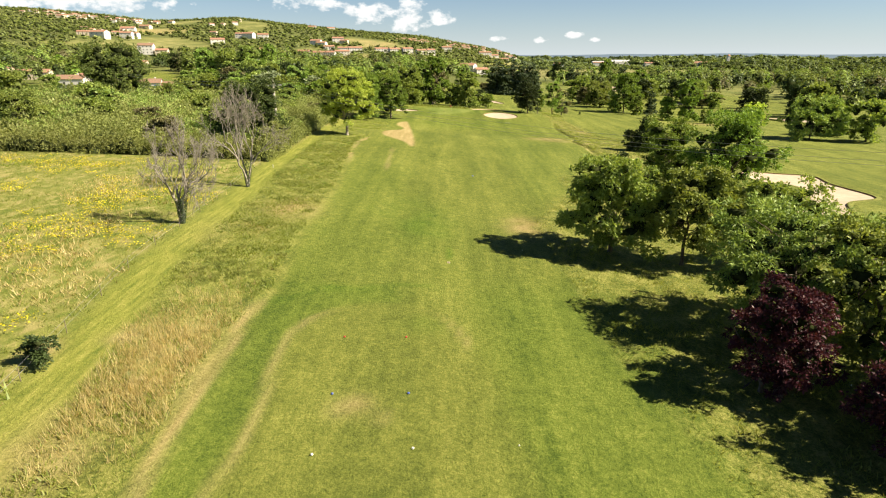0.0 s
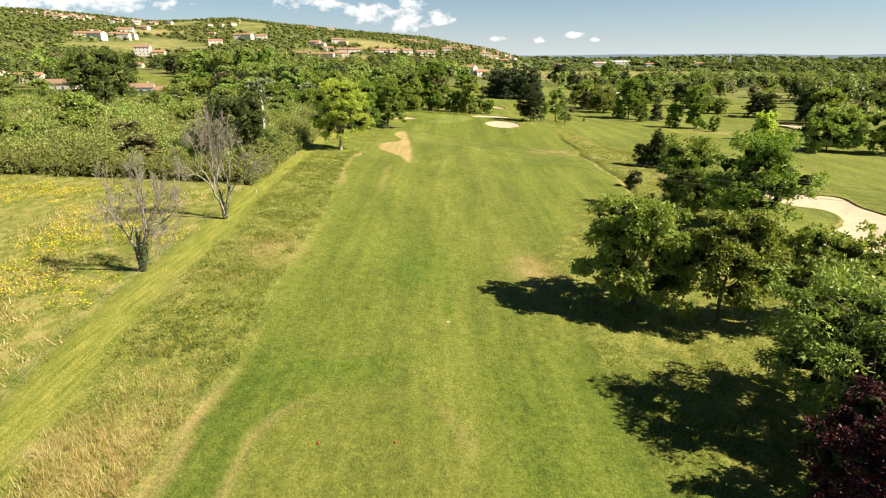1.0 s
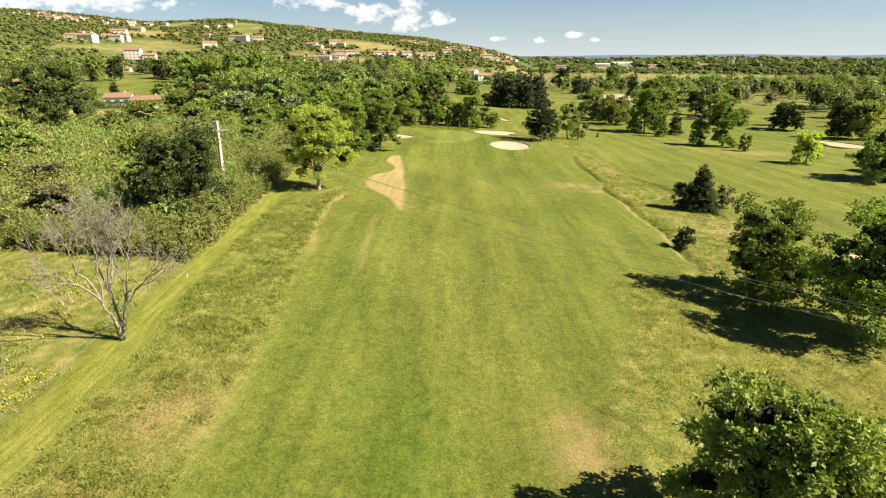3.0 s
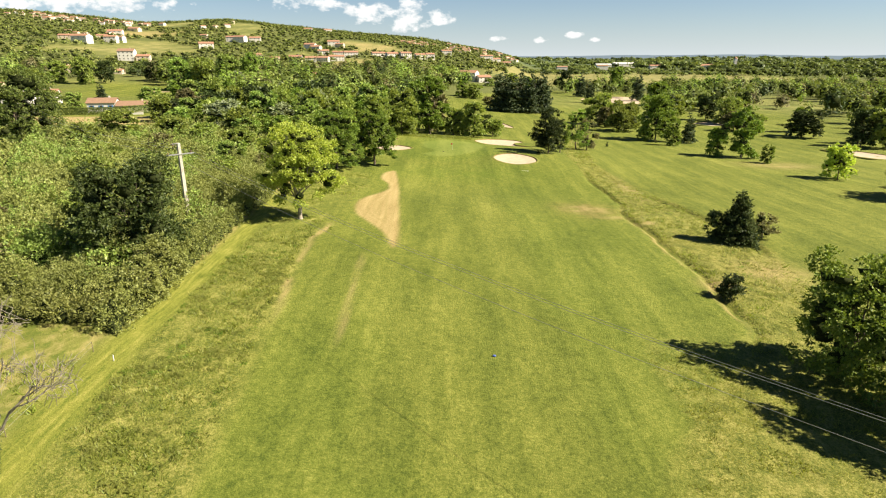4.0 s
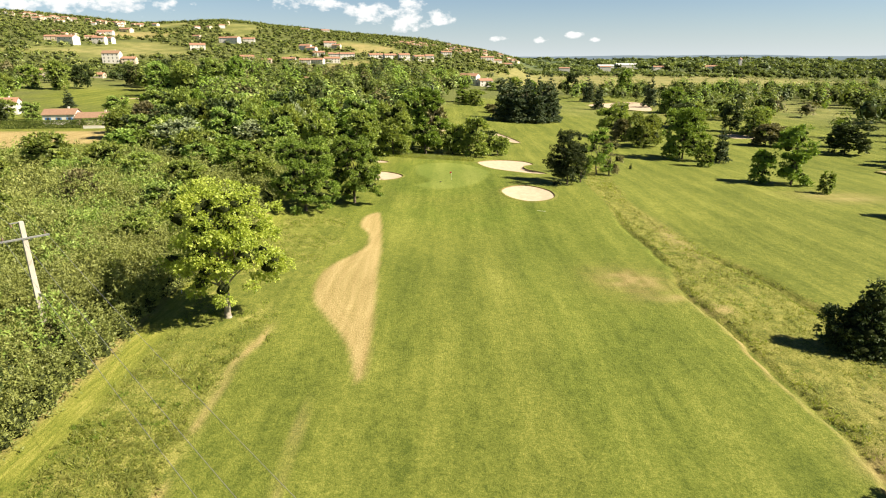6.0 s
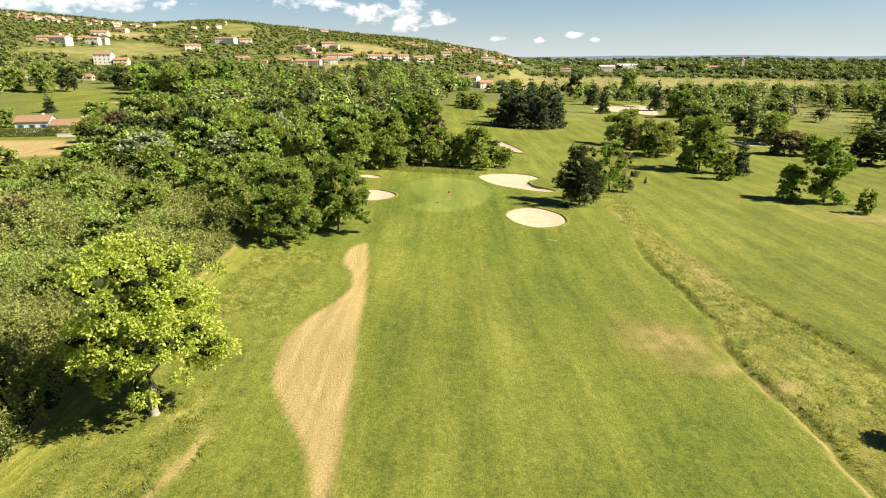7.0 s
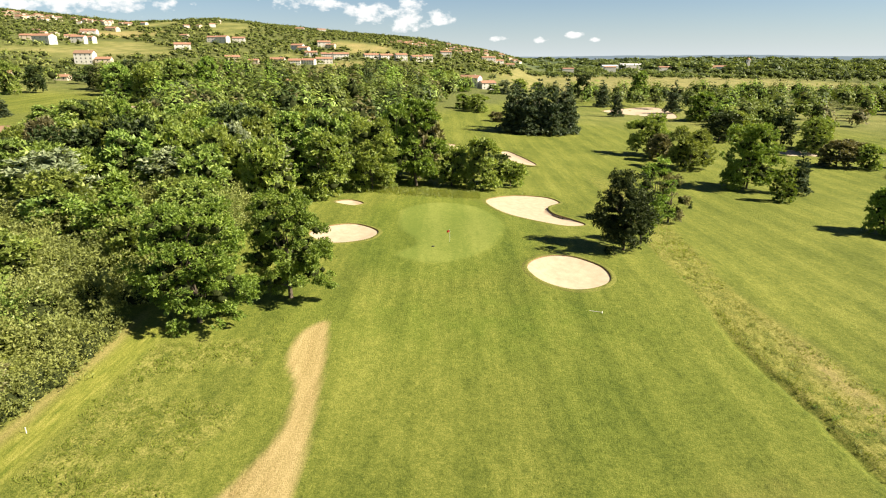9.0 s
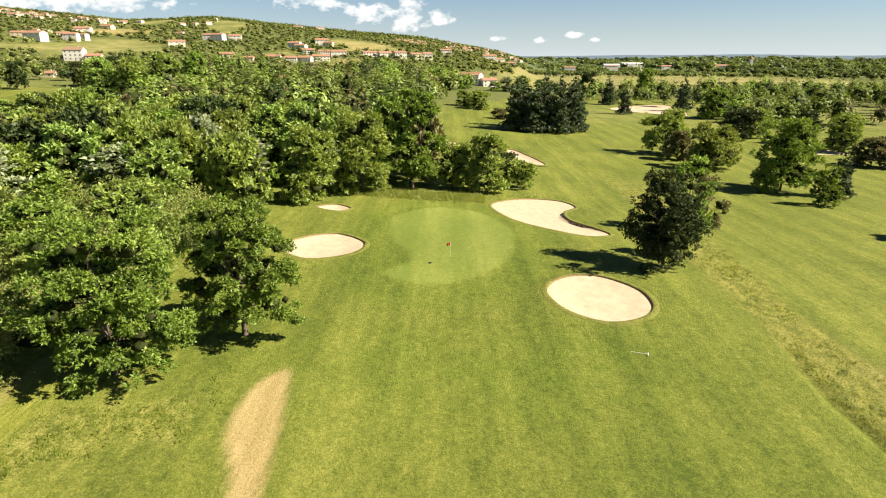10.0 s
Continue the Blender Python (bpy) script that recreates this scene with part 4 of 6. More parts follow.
tree("birch_tree", 50.8, 258.0, 10.6, 7.6, LEAF_BROWN, "brownish thin-leaved tree behind the beech", 40, clear=1.0, clumps=45, n=5127, size=0.28)
tree("chestnut_tree", -109.0, 204.0, 20.5, 25.0, LEAF_CHESTNUT, "very large broad chestnut above the thicket", 41, clear=2.0, clumps=150, n=25636, size=0.41)
tree("oak_tree", -88.0, 126.0, 9.0, 11.0, LEAF_OAK, "broad oak rising out of the thicket", 42, clear=0.5, clumps=70, n=10254, size=0.33)

tree("shrub", -24.4, 32.0, 1.9, 2.3, LEAF_DARK, "low dark bramble bush beside the lane", 43, clear=0.0, clumps=24, n=1800, size=0.16, fill=1.4)


# Dead trees: bare forked limbs over the meadow, with ivy round the foot.
def dead_tree(x, y, h, w, seed, label, ivy):
    rng = np.random.RandomState(seed)
    top = root("dead_tree", x, y, label, "tree", "dead trees")
    paths = []

    def grow(p, d, length, r, depth):
        q = p + d * length
        paths.append(bent(rng, p, q, max(r, 0.016), max(r * 0.62, 0.012), 3 if depth < 3 else 4, 0.06))
        if depth == 0:
            return
        for _ in range(3 if depth > 2 else 4):
            e = d + rng.normal(size=3) * (0.5 if depth > 1 else 0.65) + [0, 0, 0.06]
            e /= np.linalg.norm(e)
            s = rng.uniform(0.55, 1.0)
            grow(p + (q - p) * s, e, length * rng.uniform(0.55, 0.85), r * 0.56, depth - 1)

    for k in range(3):
        a = k * 2.094 + rng.uniform(-0.4, 0.4)
        d = np.array([math.cos(a) * 0.42, math.sin(a) * 0.42, 1.0])
        grow(np.array([math.cos(a) * 0.16, math.sin(a) * 0.16, -0.2]), d / np.linalg.norm(d), h * 0.30, 0.17, 5)
    # bring the growth to its height and spread, with a narrow foot
    allp = np.array([q for path in paths for q, _ in path])
    fz, fr = h / np.percentile(allp[:, 2], 99.5), w / 2 / np.percentile(np.hypot(allp[:, 0], allp[:, 1]), 97)
    paths = [[(q * [fr * (0.35 + 0.65 * min(1, max(q[2], 0) * fz / (0.45 * h))), fr * (0.35 + 0.65 * min(1, max(q[2], 0) * fz / (0.45 * h))), fz], r) for q, r in path] for path in paths]
    part("trunk", mesh_from("trunk", *tubes(paths, 4), DEADWOOD, True), top, "pale bare forked limbs")
    m = ivy
    z = rng.uniform(0, h * 0.28, m)
    a = rng.uniform(0, 6.28, m)
    r = 0.28 + 0.16 * z * rng.uniform(0.6, 1.1, m)
    p = np.stack([np.cos(a) * r + 0.25 * z * 0.3, np.sin(a) * r, z], -1)
    part("ivy", mesh_from("ivy", *leaves(rng, p, np.stack([np.cos(a), np.sin(a), np.full(m, 0.4)], -1), 0.17), LEAF_DARK), top, "dark ivy round the foot")


dead_tree(-28.2, 61.4, 11.0, 8.6, 51, "dead pale tree with forked bare limbs and ivy", 900)
dead_tree(-27.0, 80.0, 13.2, 11.0, 52, "dead grey-brown tree with a dense bare crown", 350)

# ---- thicket: a sea of scrub left of the lane ----
def thicket(name, label, spots, density, size, mat, seed, flat=0.8):
    """Leafy domes that run into each other: spots are x, y, radius, height."""
    rng = np.random.RandomState(seed)
    s = np.array(spots, float)
    base = ground_z(s[:, 0], s[:, 1])
    r, h = s[:, 2], s[:, 3]
    mid = np.stack([s[:, 0], s[:, 1], base + 0.1], -1)
    v, f = ICO[1]
    ph = rng.uniform(0, 6.28, (len(s), 1, 3))
    lump = lambda d: 1 + 0.2 * np.sin(d[..., :1] * 4.5 + ph[..., :1]) * np.cos(d[..., 1:2] * 4.5 + ph[..., 1:2]) + 0.12 * np.sin(d[..., 2:] * 7 + d[..., :1] * 6 + ph[..., 2:])
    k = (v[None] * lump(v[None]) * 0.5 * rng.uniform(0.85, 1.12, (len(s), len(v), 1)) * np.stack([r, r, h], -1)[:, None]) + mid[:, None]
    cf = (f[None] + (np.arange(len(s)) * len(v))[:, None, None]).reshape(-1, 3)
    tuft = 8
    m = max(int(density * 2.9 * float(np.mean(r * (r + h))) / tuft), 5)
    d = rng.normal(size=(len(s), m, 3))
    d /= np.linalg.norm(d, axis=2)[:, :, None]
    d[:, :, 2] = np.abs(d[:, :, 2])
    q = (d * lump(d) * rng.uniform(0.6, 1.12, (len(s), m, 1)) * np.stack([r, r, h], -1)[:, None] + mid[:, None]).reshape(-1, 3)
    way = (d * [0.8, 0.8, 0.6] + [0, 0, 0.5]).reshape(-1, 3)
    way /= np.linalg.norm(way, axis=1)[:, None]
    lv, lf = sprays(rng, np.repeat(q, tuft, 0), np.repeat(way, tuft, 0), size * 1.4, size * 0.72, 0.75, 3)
    # the domes under the leaves are coloured dark as shade in the gaps
    return tagged(new(name, mesh_mixed(name, [(lv, lf, False), (k.reshape(-1, 3), cf, True)], mat, CORE_SHADE)), label, "shrubs", kind="stuff")


rng = np.random.RandomState(77)


def wood_edge(y):
    return np.interp(y, [96, 104, 120, 140, 160, 195, 215, 250], [-29.2, -30.4, -30.8, -32.0, -33.0, -34.5, -31.0, -29.0])


near_spots, mid_spots, pale_spots, edge_spots = [], [], [], []
for y in np.arange(100, 246, 4.7):
    for x in np.arange(-150, -30, 4.7):
        px, py = x + rng.uniform(-2.1, 2.1), y + rng.uniform(-2.1, 2.1)
        r = rng.uniform(2.2, 4.6)
        front = 101.5 + max(0, (-60 - px)) * 0.18
        if px + r * 0.75 > wood_edge(py) or py - r < front or (px + 115) ** 2 + (py - 135) ** 2 < 0:
            continue
        high = r * rng.uniform(0.7, 1.45) + 2.6 * float(ridged(px, py, 16, 61)) - 0.4
        spot = (px, py, r, high)
        if rng.rand() < 0.17:
            pale_spots.append(spot)
        elif px > -50 and py < 165:
            edge_spots.append(spot)
        elif px > -75:
            near_spots.append(spot)
        else:
            mid_spots.append(spot)
thicket("thicket", "dense olive-green scrub of hawthorn and bramble", near_spots, 27, 0.42, LEAF_SCRUB, 1)
thicket("thicket", "close-leaved scrub of hazel and dogwood beside the lane", edge_spots, 58, 0.29, LEAF_SCRUB, 6)
thicket("thicket", "dense scrub running up to the houses", mid_spots, 3.2, 0.70, LEAF_SCRUB, 2)
thicket("thicket", "brighter young scrub among the thicket", pale_spots, 24, 0.46, LEAF_ASH, 3)
hedge = [(wood_edge(y) - 0.4 + rng.uniform(-0.8, 0.6), y, rng.uniform(1.1, 2.2), rng.uniform(2.2, 5.6)) for y in np.arange(100, 196, 1.3)]
thicket("hedge", "leafy hedge bank along the mown lane", hedge, 24, 0.30, LEAF_SCRUB, 4)
front = [(x, 102.5 + max(0, -60 - x) * 0.18 + rng.uniform(-1, 1), rng.uniform(1.4, 2.6), rng.uniform(2.0, 5.0)) for x in np.arange(-140, -31, 1.6)]
thicket("hedge", "ragged front of the thicket above the meadow", front, 20, 0.34, LEAF_SCRUB, 5)


# ---- trees farther off: a few kinds built once, then set out ----
def kind(name, mat, h, w, seed, label, n=4300, size=0.60, clumps=90, **k):
    k.setdefault("clear", 0.0)
    k.setdefault("lumps", 0.3)
    t = tree(name, 0, -400, h, w, mat, label, seed, clumps=clumps, n=n, size=size, limbs=3, fill=1.35, corners=3, ratio=0.9, group="woods round the course", **k)
    return t


KINDS = {
    "oak": kind("oak_tree", LEAF_OAK, 12, 12, 101, "broad green oak in the woods"),
    "ash": kind("ash_tree", LEAF_ASH, 14, 11, 102, "tall light-green ash in the woods"),
    "maple": kind("maple_tree", LEAF_MAPLE, 13, 12, 103, "rounded bright green maple in the woods"),
    "dark": kind("beech_tree", LEAF_DARK, 13, 12, 104, "dark green beech in the woods"),
    "pine": kind("pine_tree", LEAF_PINE, 20, 10, 105, "tall dark pine in a clump", cone=True, clear=1.5, power=0.55),
    "grey": kind("willow_tree", LEAF_GREY, 12, 10, 106, "silvery grey-green willow among darker trees"),
    "brown": kind("thorn_tree", LEAF_BROWN, 10, 9, 107, "brownish thin-leaved thorn tree in the woods"),
    "lime": kind("lime_tree", LEAF_LIME, 12, 10, 108, "fresh yellow-green lime tree in the woods"),
    "young": kind("young_tree", LEAF_MAPLE, 8, 6, 109, "young tree on the fairway's edge", n=2600, size=0.4),
}
BASE = {"oak": (12, 12), "ash": (14, 11), "maple": (13, 12), "dark": (13, 12), "pine": (20, 10), "grey": (12, 10), "brown": (10, 9), "lime": (12, 10), "young": (8, 6)}
used = set()


def plant(k, x, y, h, w=None):
    """One more tree of a kind, at its own height and width."""
    h0, w0 = BASE[k]
    sz = h / h0
    sx = sz if w is None else w / w0
    turn = pose(x, y, float(ground_z(x, y)) - 0.05, 0, 0, rng.uniform(0, 360))
    m = turn @ Matrix.Diagonal((sx, sx, sz, 1))
    if k not in used:
        used.add(k)
        KINDS[k].matrix_basis = m
        return KINDS[k]
    s0 = KINDS[k].scale
    return copy_thing(KINDS[k], turn @ Matrix.Diagonal((sx / s0[0], sx / s0[1], sz / s0[2], 1)))


# single trees over the fairways to the right
for row in [("young", 104.8, 240, 5.8, 4.2), 
            ("oak", 127, 178, 12.0, 13.0), ("maple", 128, 196, 11, 12), ("brown", 82.2, 353, 9.4, 9.4), 
            ("young", 92.5, 288, 9.2, 6.4), ("pine", 103.2, 300, 13.0, 7.0), ("dark", 133, 417, 13.2, 18), ("oak", 142, 422, 13, 15),
            ("dark", 154.4, 402, 13.4, 12), ("ash", 157, 383, 12.8, 12), ("brown", 146, 349, 9.0, 12.4), ("oak", 154, 344, 8.4, 10), ("oak", 164.5, 392, 13.2, 13.5), ("brown", 163.6, 366, 6.2, 12.4),
            ("maple", 175.4, 344, 11.2, 11.4), ("dark", 166, 325, 11.6, 17), ("pine", 178, 304, 14.2, 10), ("dark", 172.5, 294, 14.5, 11), ("oak", 177, 286, 15.4, 14.7), ("pine", 116.8, 533, 18.8, 9),
            ("pine", 128.3, 615, 21.6, 13), ("dark", 126.4, 676, 21.8, 15), ("pine", 166.3, 566, 23.3, 12), ("maple", 189, 714, 24, 21), ("maple", 162.4, 508, 17, 21), ("pine", 171, 520, 15, 10),
            ("oak", 24, 520, 10.5, 16), ("maple", 15.6, 535, 9.2, 15), ("brown", 32, 470, 5, 9)]:
    plant(*row)
for row in [("oak", 6, 706, 12, 17), ("ash", 22, 690, 9, 13), ("maple", -6, 690, 14, 17), ("grey", 60, 700, 12, 15), ("oak", 74, 712, 14, 17), ("ash", 48, 690, 8, 12), ("maple", 92, 716, 13, 16), ("oak", 8, 740, 14, 16)]:
    plant(*row)
# dark pine clump beyond the green
for row in [(35, 422, 23.4), (39, 428, 20), (43, 418.5, 22.6), (48, 424, 24.0), (53.5, 418, 25.6), (57, 426, 23), (61.6, 425, 27), (50, 434, 26), (64, 433, 22), (40, 436, 24)]:
    plant("pine", row[0], row[1], row[2], rng.uniform(11, 14))
# trees round the western fairway
for row in [("oak", -287, 540, 20, 18), ("dark", -277, 552, 17, 14), ("dark", -252, 586, 16, 16), ("ash", -196, 506, 22, 19), ("oak", -178, 508, 22, 20), ("ash", -163, 516, 24, 20), ("maple", -150, 530, 25, 20), ("grey", -139, 463, 15, 13),
            ("lime", -143, 445, 8, 8), ("pine", -212, 427, 10, 8), ("dark", -232, 600, 20, 16), ("oak", -310, 545, 16, 17), ("maple", -322, 520, 14, 15), ("oak", -300, 500, 13, 15), ("ash", -282, 470, 12, 13), ("oak", -205, 366, 9, 11), ("ash", -190, 362, 8, 9),
            ("dark", -195, 348, 9, 8), ("oak", -212, 330, 9, 11), ("oak", -225, 318, 11, 14), ("maple", -140, 372, 11, 12), ("oak", -128, 366, 13, 13), ("ash", -155, 372, 10, 12), ("oak", -122, 316, 10, 12), ("oak", -116, 300, 10, 13)]:
    plant(*row)
# trees that stand clear to the right, and the row behind the green
for k, (nm, mt, x, y, h, w, txt) in enumerate([
        ("maple_tree", LEAF_MAPLE, 103.0, 253.0, 16.4, 10.6, "tall green maple beside a young tree on the fairway"), ("ash_tree", LEAF_ASH, 113, 183, 12.8, 17.5, "broad light-green ash casting a long shadow"),
        ("oak_tree", LEAF_OAK, 82.3, 366, 15.2, 16.5, "round green oak in a group of trees"), ("beech_tree", LEAF_OAK, 87.2, 337, 13.5, 17.4, "broad grey-green tree in a group"), ("maple_tree", LEAF_MAPLE, 91.5, 305.5, 18.4, 18.0, "large dense maple at the head of a group"),
        ("lime_tree", LEAF_LIME, 109, 210.5, 9.0, 7.8, "rounded yellowish young lime tree"), ("oak_tree", LEAF_OAK, -24.0, 265.5, 13.9, 11.8, "green oak at the corner of the wood behind the green"), ("oak_tree", LEAF_OAK, -15.5, 278, 16.4, 15.0, "broad oak in the row behind the green"),
        ("beech_tree", LEAF_MAPLE, -5, 287, 21.0, 14.5, "tall dark-green beech in the row behind the green"), ("oak_tree", LEAF_OAK, 4.4, 289.5, 10.2, 9.4, "low oak in the row behind the green"), ("oak_tree", LEAF_OAK, 12.5, 286.5, 12.8, 10.4, "bushy oak in the row behind the green"),
        ("oak_tree", LEAF_OAK, 20.5, 294, 6.6, 9.6, "low bushy oak at the end of the row"), ("maple_tree", LEAF_MAPLE, 95.5, 255.5, 9.2, 7.6, "young round maple on the fairway")]):
    tree(nm, x, y, h, w, mt, txt, 300 + k, clear=0.03 * h, clumps=80, n=min(15000, int(60 * h * w)), size=0.50, limbs=6, fill=1.38, lumps=0.15, low=0.4, corners=3, ratio=0.85)
for row in [
            ("maple", -11, 298, 19, 14), ("ash", -27, 285, 17, 14), ("brown", -4, 300, 18, 12), ("dark", 16, 296, 8, 8), ("oak", 8, 297, 9.5, 9)]:
    plant(*row)
# taller shrubs standing out of the thicket
for row in [("oak", -60, 150, 7.0, 8.5), ("oak", -49, 130, 6.0, 7.5), ("brown", -53, 113, 5.0, 6.5), ("oak", -70, 171, 6.4, 8.5), ("ash", -85, 152, 8.0, 9.5), ("oak", -96, 166, 9.0, 11), ("brown", -66, 190, 6.0, 7.5), ("oak", -52, 203, 7.0, 8.5),
            ("oak", -43, 165, 6.0, 7.5), ("ash", -47, 183, 6.6, 8.0), ("oak", -41, 150, 5.0, 6.0), ("oak", -76, 132, 7.0, 9.0), ("brown", -62, 126, 5.4, 7.0), ("ash", -56, 220, 8.0, 9.5), ("oak", -74, 214, 8.4, 10), ("oak", -88, 196, 8.0, 9.5),
            ("oak", -40, 212, 7.6, 8.5), ("brown", -38, 178, 5.0, 6.0), ("oak", -62, 206, 7.2, 9.0), ("oak", -95, 226, 9.0, 12), ("ash", -80, 234, 9.0, 10)]:
    plant(*row)
# wood on the left, between the thicket and the western fairway
mix = ["oak", "oak", "dark", "ash", "maple", "brown", "grey", "oak", "ash", "oak", "dark", "maple"]
for y in np.arange(240, 345, 11.0):
    for x in np.arange(-112, -26, 11.5):
        px, py = x + rng.uniform(-3.6, 3.6), y + rng.uniform(-3.6, 3.6)
        if px < -0.44 * (py - 58):
            continue
        if px > np.interp(py, [200, 212, 245, 262, 345], [-38, -34, -33, -32, -20]) or math.hypot(px + 109, py - 204) < 14:
            continue
        if inside([(-62, 345), (-58, 368), (-36, 372), (-34, 348)], np.array([px]), np.array([py]))[0] > 0:
            continue
        edge = np.interp(py, [236, 256], [0.7, 1.0])
        plant(mix[rng.randint(len(mix))], px, py, edge * rng.uniform(9.5, 16.5), rng.uniform(10.5, 16.5))
for row in [("grey", -46, 268, 14, 12), ("grey", -52, 276, 13, 11), ("ash", -44, 246, 12, 11), ("ash", -60, 252, 13, 11), ("ash", -40, 228, 9, 10), ("maple", -46, 218, 9, 11), ("oak", -58, 224, 10, 12)]:
    plant(*row)


# ---- far woods and hedges, too many to tell apart ----
def far_trees(name, label, spots, mat, sprays=40, seed=0, size=0.1, lobes=7):
    """Crowns heaped up of leafy lobes, widest below the middle, on cores darkened as inner shade."""
    rg = np.random.RandomState(seed)
    s = np.array(spots, float)
    m = len(s)
    w, h = s[:, 2] / 2, s[:, 3]
    foot = np.stack([s[:, 0], s[:, 1], ground_z(s[:, 0], s[:, 1])], -1)
    t = (np.arange(lobes)[None] + rg.rand(m, lobes)) / lobes
    az = rg.uniform(0, 6.283, (m, 1)) + np.arange(lobes)[None] * 2.4 + rg.uniform(-0.5, 0.5, (m, lobes))
    rad = (lobes > 1) * np.sqrt(np.clip(1 - (np.clip(t - 0.3, 0, 1) / 0.72) ** 2, 0.02, 1)) * rg.uniform(0.4, 0.75, (m, lobes)) * (t < 0.95)
    mid = foot[:, None] + np.stack([np.cos(az) * rad * w[:, None], np.sin(az) * rad * w[:, None], h[:, None] * (0.22 + 0.62 * t)], -1)
    part_size = rg.uniform(0.30, 0.46, (m, lobes, 1)) if lobes > 1 else rg.uniform(0.8, 1.0, (m, 1, 1))
    size_l = np.stack([w, w, h * 0.5], -1)[:, None] * part_size
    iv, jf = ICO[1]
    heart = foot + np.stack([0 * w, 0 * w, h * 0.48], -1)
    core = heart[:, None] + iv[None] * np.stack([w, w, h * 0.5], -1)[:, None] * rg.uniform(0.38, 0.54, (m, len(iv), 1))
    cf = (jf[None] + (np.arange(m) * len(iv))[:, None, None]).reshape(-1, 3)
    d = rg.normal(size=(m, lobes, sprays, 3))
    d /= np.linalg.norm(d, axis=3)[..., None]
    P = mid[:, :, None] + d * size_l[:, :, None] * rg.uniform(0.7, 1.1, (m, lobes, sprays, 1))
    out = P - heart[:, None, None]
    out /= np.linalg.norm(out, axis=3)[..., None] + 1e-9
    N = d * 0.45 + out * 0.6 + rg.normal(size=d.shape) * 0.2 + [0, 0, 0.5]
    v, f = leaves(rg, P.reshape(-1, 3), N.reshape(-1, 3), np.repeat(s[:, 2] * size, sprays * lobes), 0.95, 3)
    return tagged(new(name, mesh_mixed(name, [(v, f, False), (core.reshape(-1, 3), cf, True)], mat, CORE_SHADE)), label, "woods", kind="stuff")


def scatter(poly, step, h, w, keep=1.0, seed=1, mask=None):
    rg = np.random.RandomState(seed)
    p = np.array(poly, float)
    lo, hi = p.min(0), p.max(0)
    X, Y = np.meshgrid(np.arange(lo[0], hi[0], step), np.arange(lo[1], hi[1], step))
    X, Y = X.ravel() + rg.uniform(-0.45, 0.45, X.size) * step, Y.ravel() + rg.uniform(-0.45, 0.45, Y.size) * step
    ok = (inside(p, X, Y) > 0) & (rg.rand(X.size) < keep)
    if mask is not None:
        ok &= mask(X, Y)
    return [(a, b, rg.uniform(*w), rg.uniform(*h)) for a, b in zip(X[ok], Y[ok])]


HOMES = [(-300, 446), (-335, 462), (-362, 628), (-316, 640), (-226, 368), (-224, 388), (-380, 785), (-361, 788)]
woods = []
# belt between the western fairway and the long fairway to the right
woods += scatter([(-112, 350), (-150, 470), (-160, 700), (-20, 780), (30, 690), (5, 560), (-14, 450), (-12, 305), (-28, 345), (-34, 350), (-36, 380), (-62, 380), (-64, 345)], 15, (12, 21), (13, 20), 0.93, 1)
woods += scatter([(-600, 420), (-620, 900), (-420, 1010), (-180, 775), (-205, 640), (-300, 600), (-320, 560), (-250, 415), (-330, 360)], 16, (9, 16), (12, 19), 0.85, 2, lambda X, Y: np.minimum.reduce([np.hypot(X - a, Y - b) for a, b in HOMES]) > 17)
woods += scatter([(-200, 508), (-262, 598), (-205, 640), (-180, 775), (-160, 700), (-152, 500)], 14, (15, 25), (13, 19), 0.85, 22)
woods += scatter([(-260, 900), (60, 880), (90, 1150), (-180, 1160), (-260, 1040)], 21, (6, 10), (11, 17), 0.5, 23)
woods += scatter([(-420, 730), (-430, 900), (-250, 930), (70, 930), (40, 800), (-20, 790), (-180, 775)], 16, (7, 13), (11, 17), 0.6, 3)
# woods of the plain to the right
woods += scatter([(110, 690), (95, 750), (420, 760), (700, 720), (520, 420), (420, 330), (270, 330), (205, 345), (240, 430), (330, 520), (260, 660)], 17, (12, 20), (12, 20), 0.8, 4)
woods += scatter([(150, 470), (330, 420), (420, 520), (300, 690), (130, 705), (125, 640), (195, 560)], 20, (12, 20), (12, 20), 0.55, 14)
woods += scatter([(186, 350), (196, 480), (230, 520), (215, 420), (235, 350), (300, 300), (420, 300), (420, 180), (260, 170), (205, 240), (190, 300)], 18, (11, 17), (11, 18), 0.4, 5)
woods += scatter([(120, 440), (180, 450), (205, 560), (190, 560), (150, 470)], 14, (11, 16), (12, 17), 0.8, 6)
woods += scatter([(80, 1260), (60, 1700), (900, 1500), (1500, 900), (900, 700), (660, 1040), (440, 1230)], 24, (10, 18), (18, 28), 0.72, 8)
woods += scatter([(500, 300), (700, 760), (900, 700), (1500, 900), (1900, 500), (900, 120)], 25, (12, 22), (18, 28), 0.75, 9)
woods += scatter([(300, 1700), (250, 3000), (2600, 2400), (2800, 1000), (1500, 900), (900, 1500)], 62, (14, 24), (45, 75), 0.8, 10)
woods += scatter([(300, 2950), (450, 4250), (1500, 4100), (2700, 3400), (3500, 2300), (2800, 1000), (2600, 2400)], 85, (9, 20), (50, 90), 0.8, 15)
# towards the wheat field the trees stand lower
woods = [(a, b, c, min(d, max(6.0, 27.0 - 0.0215 * math.hypot(a, b - 66) - float(ground_z(a, b)))) if 20 < a < 560 and b > 560 else d) for a, b, c, d in woods]
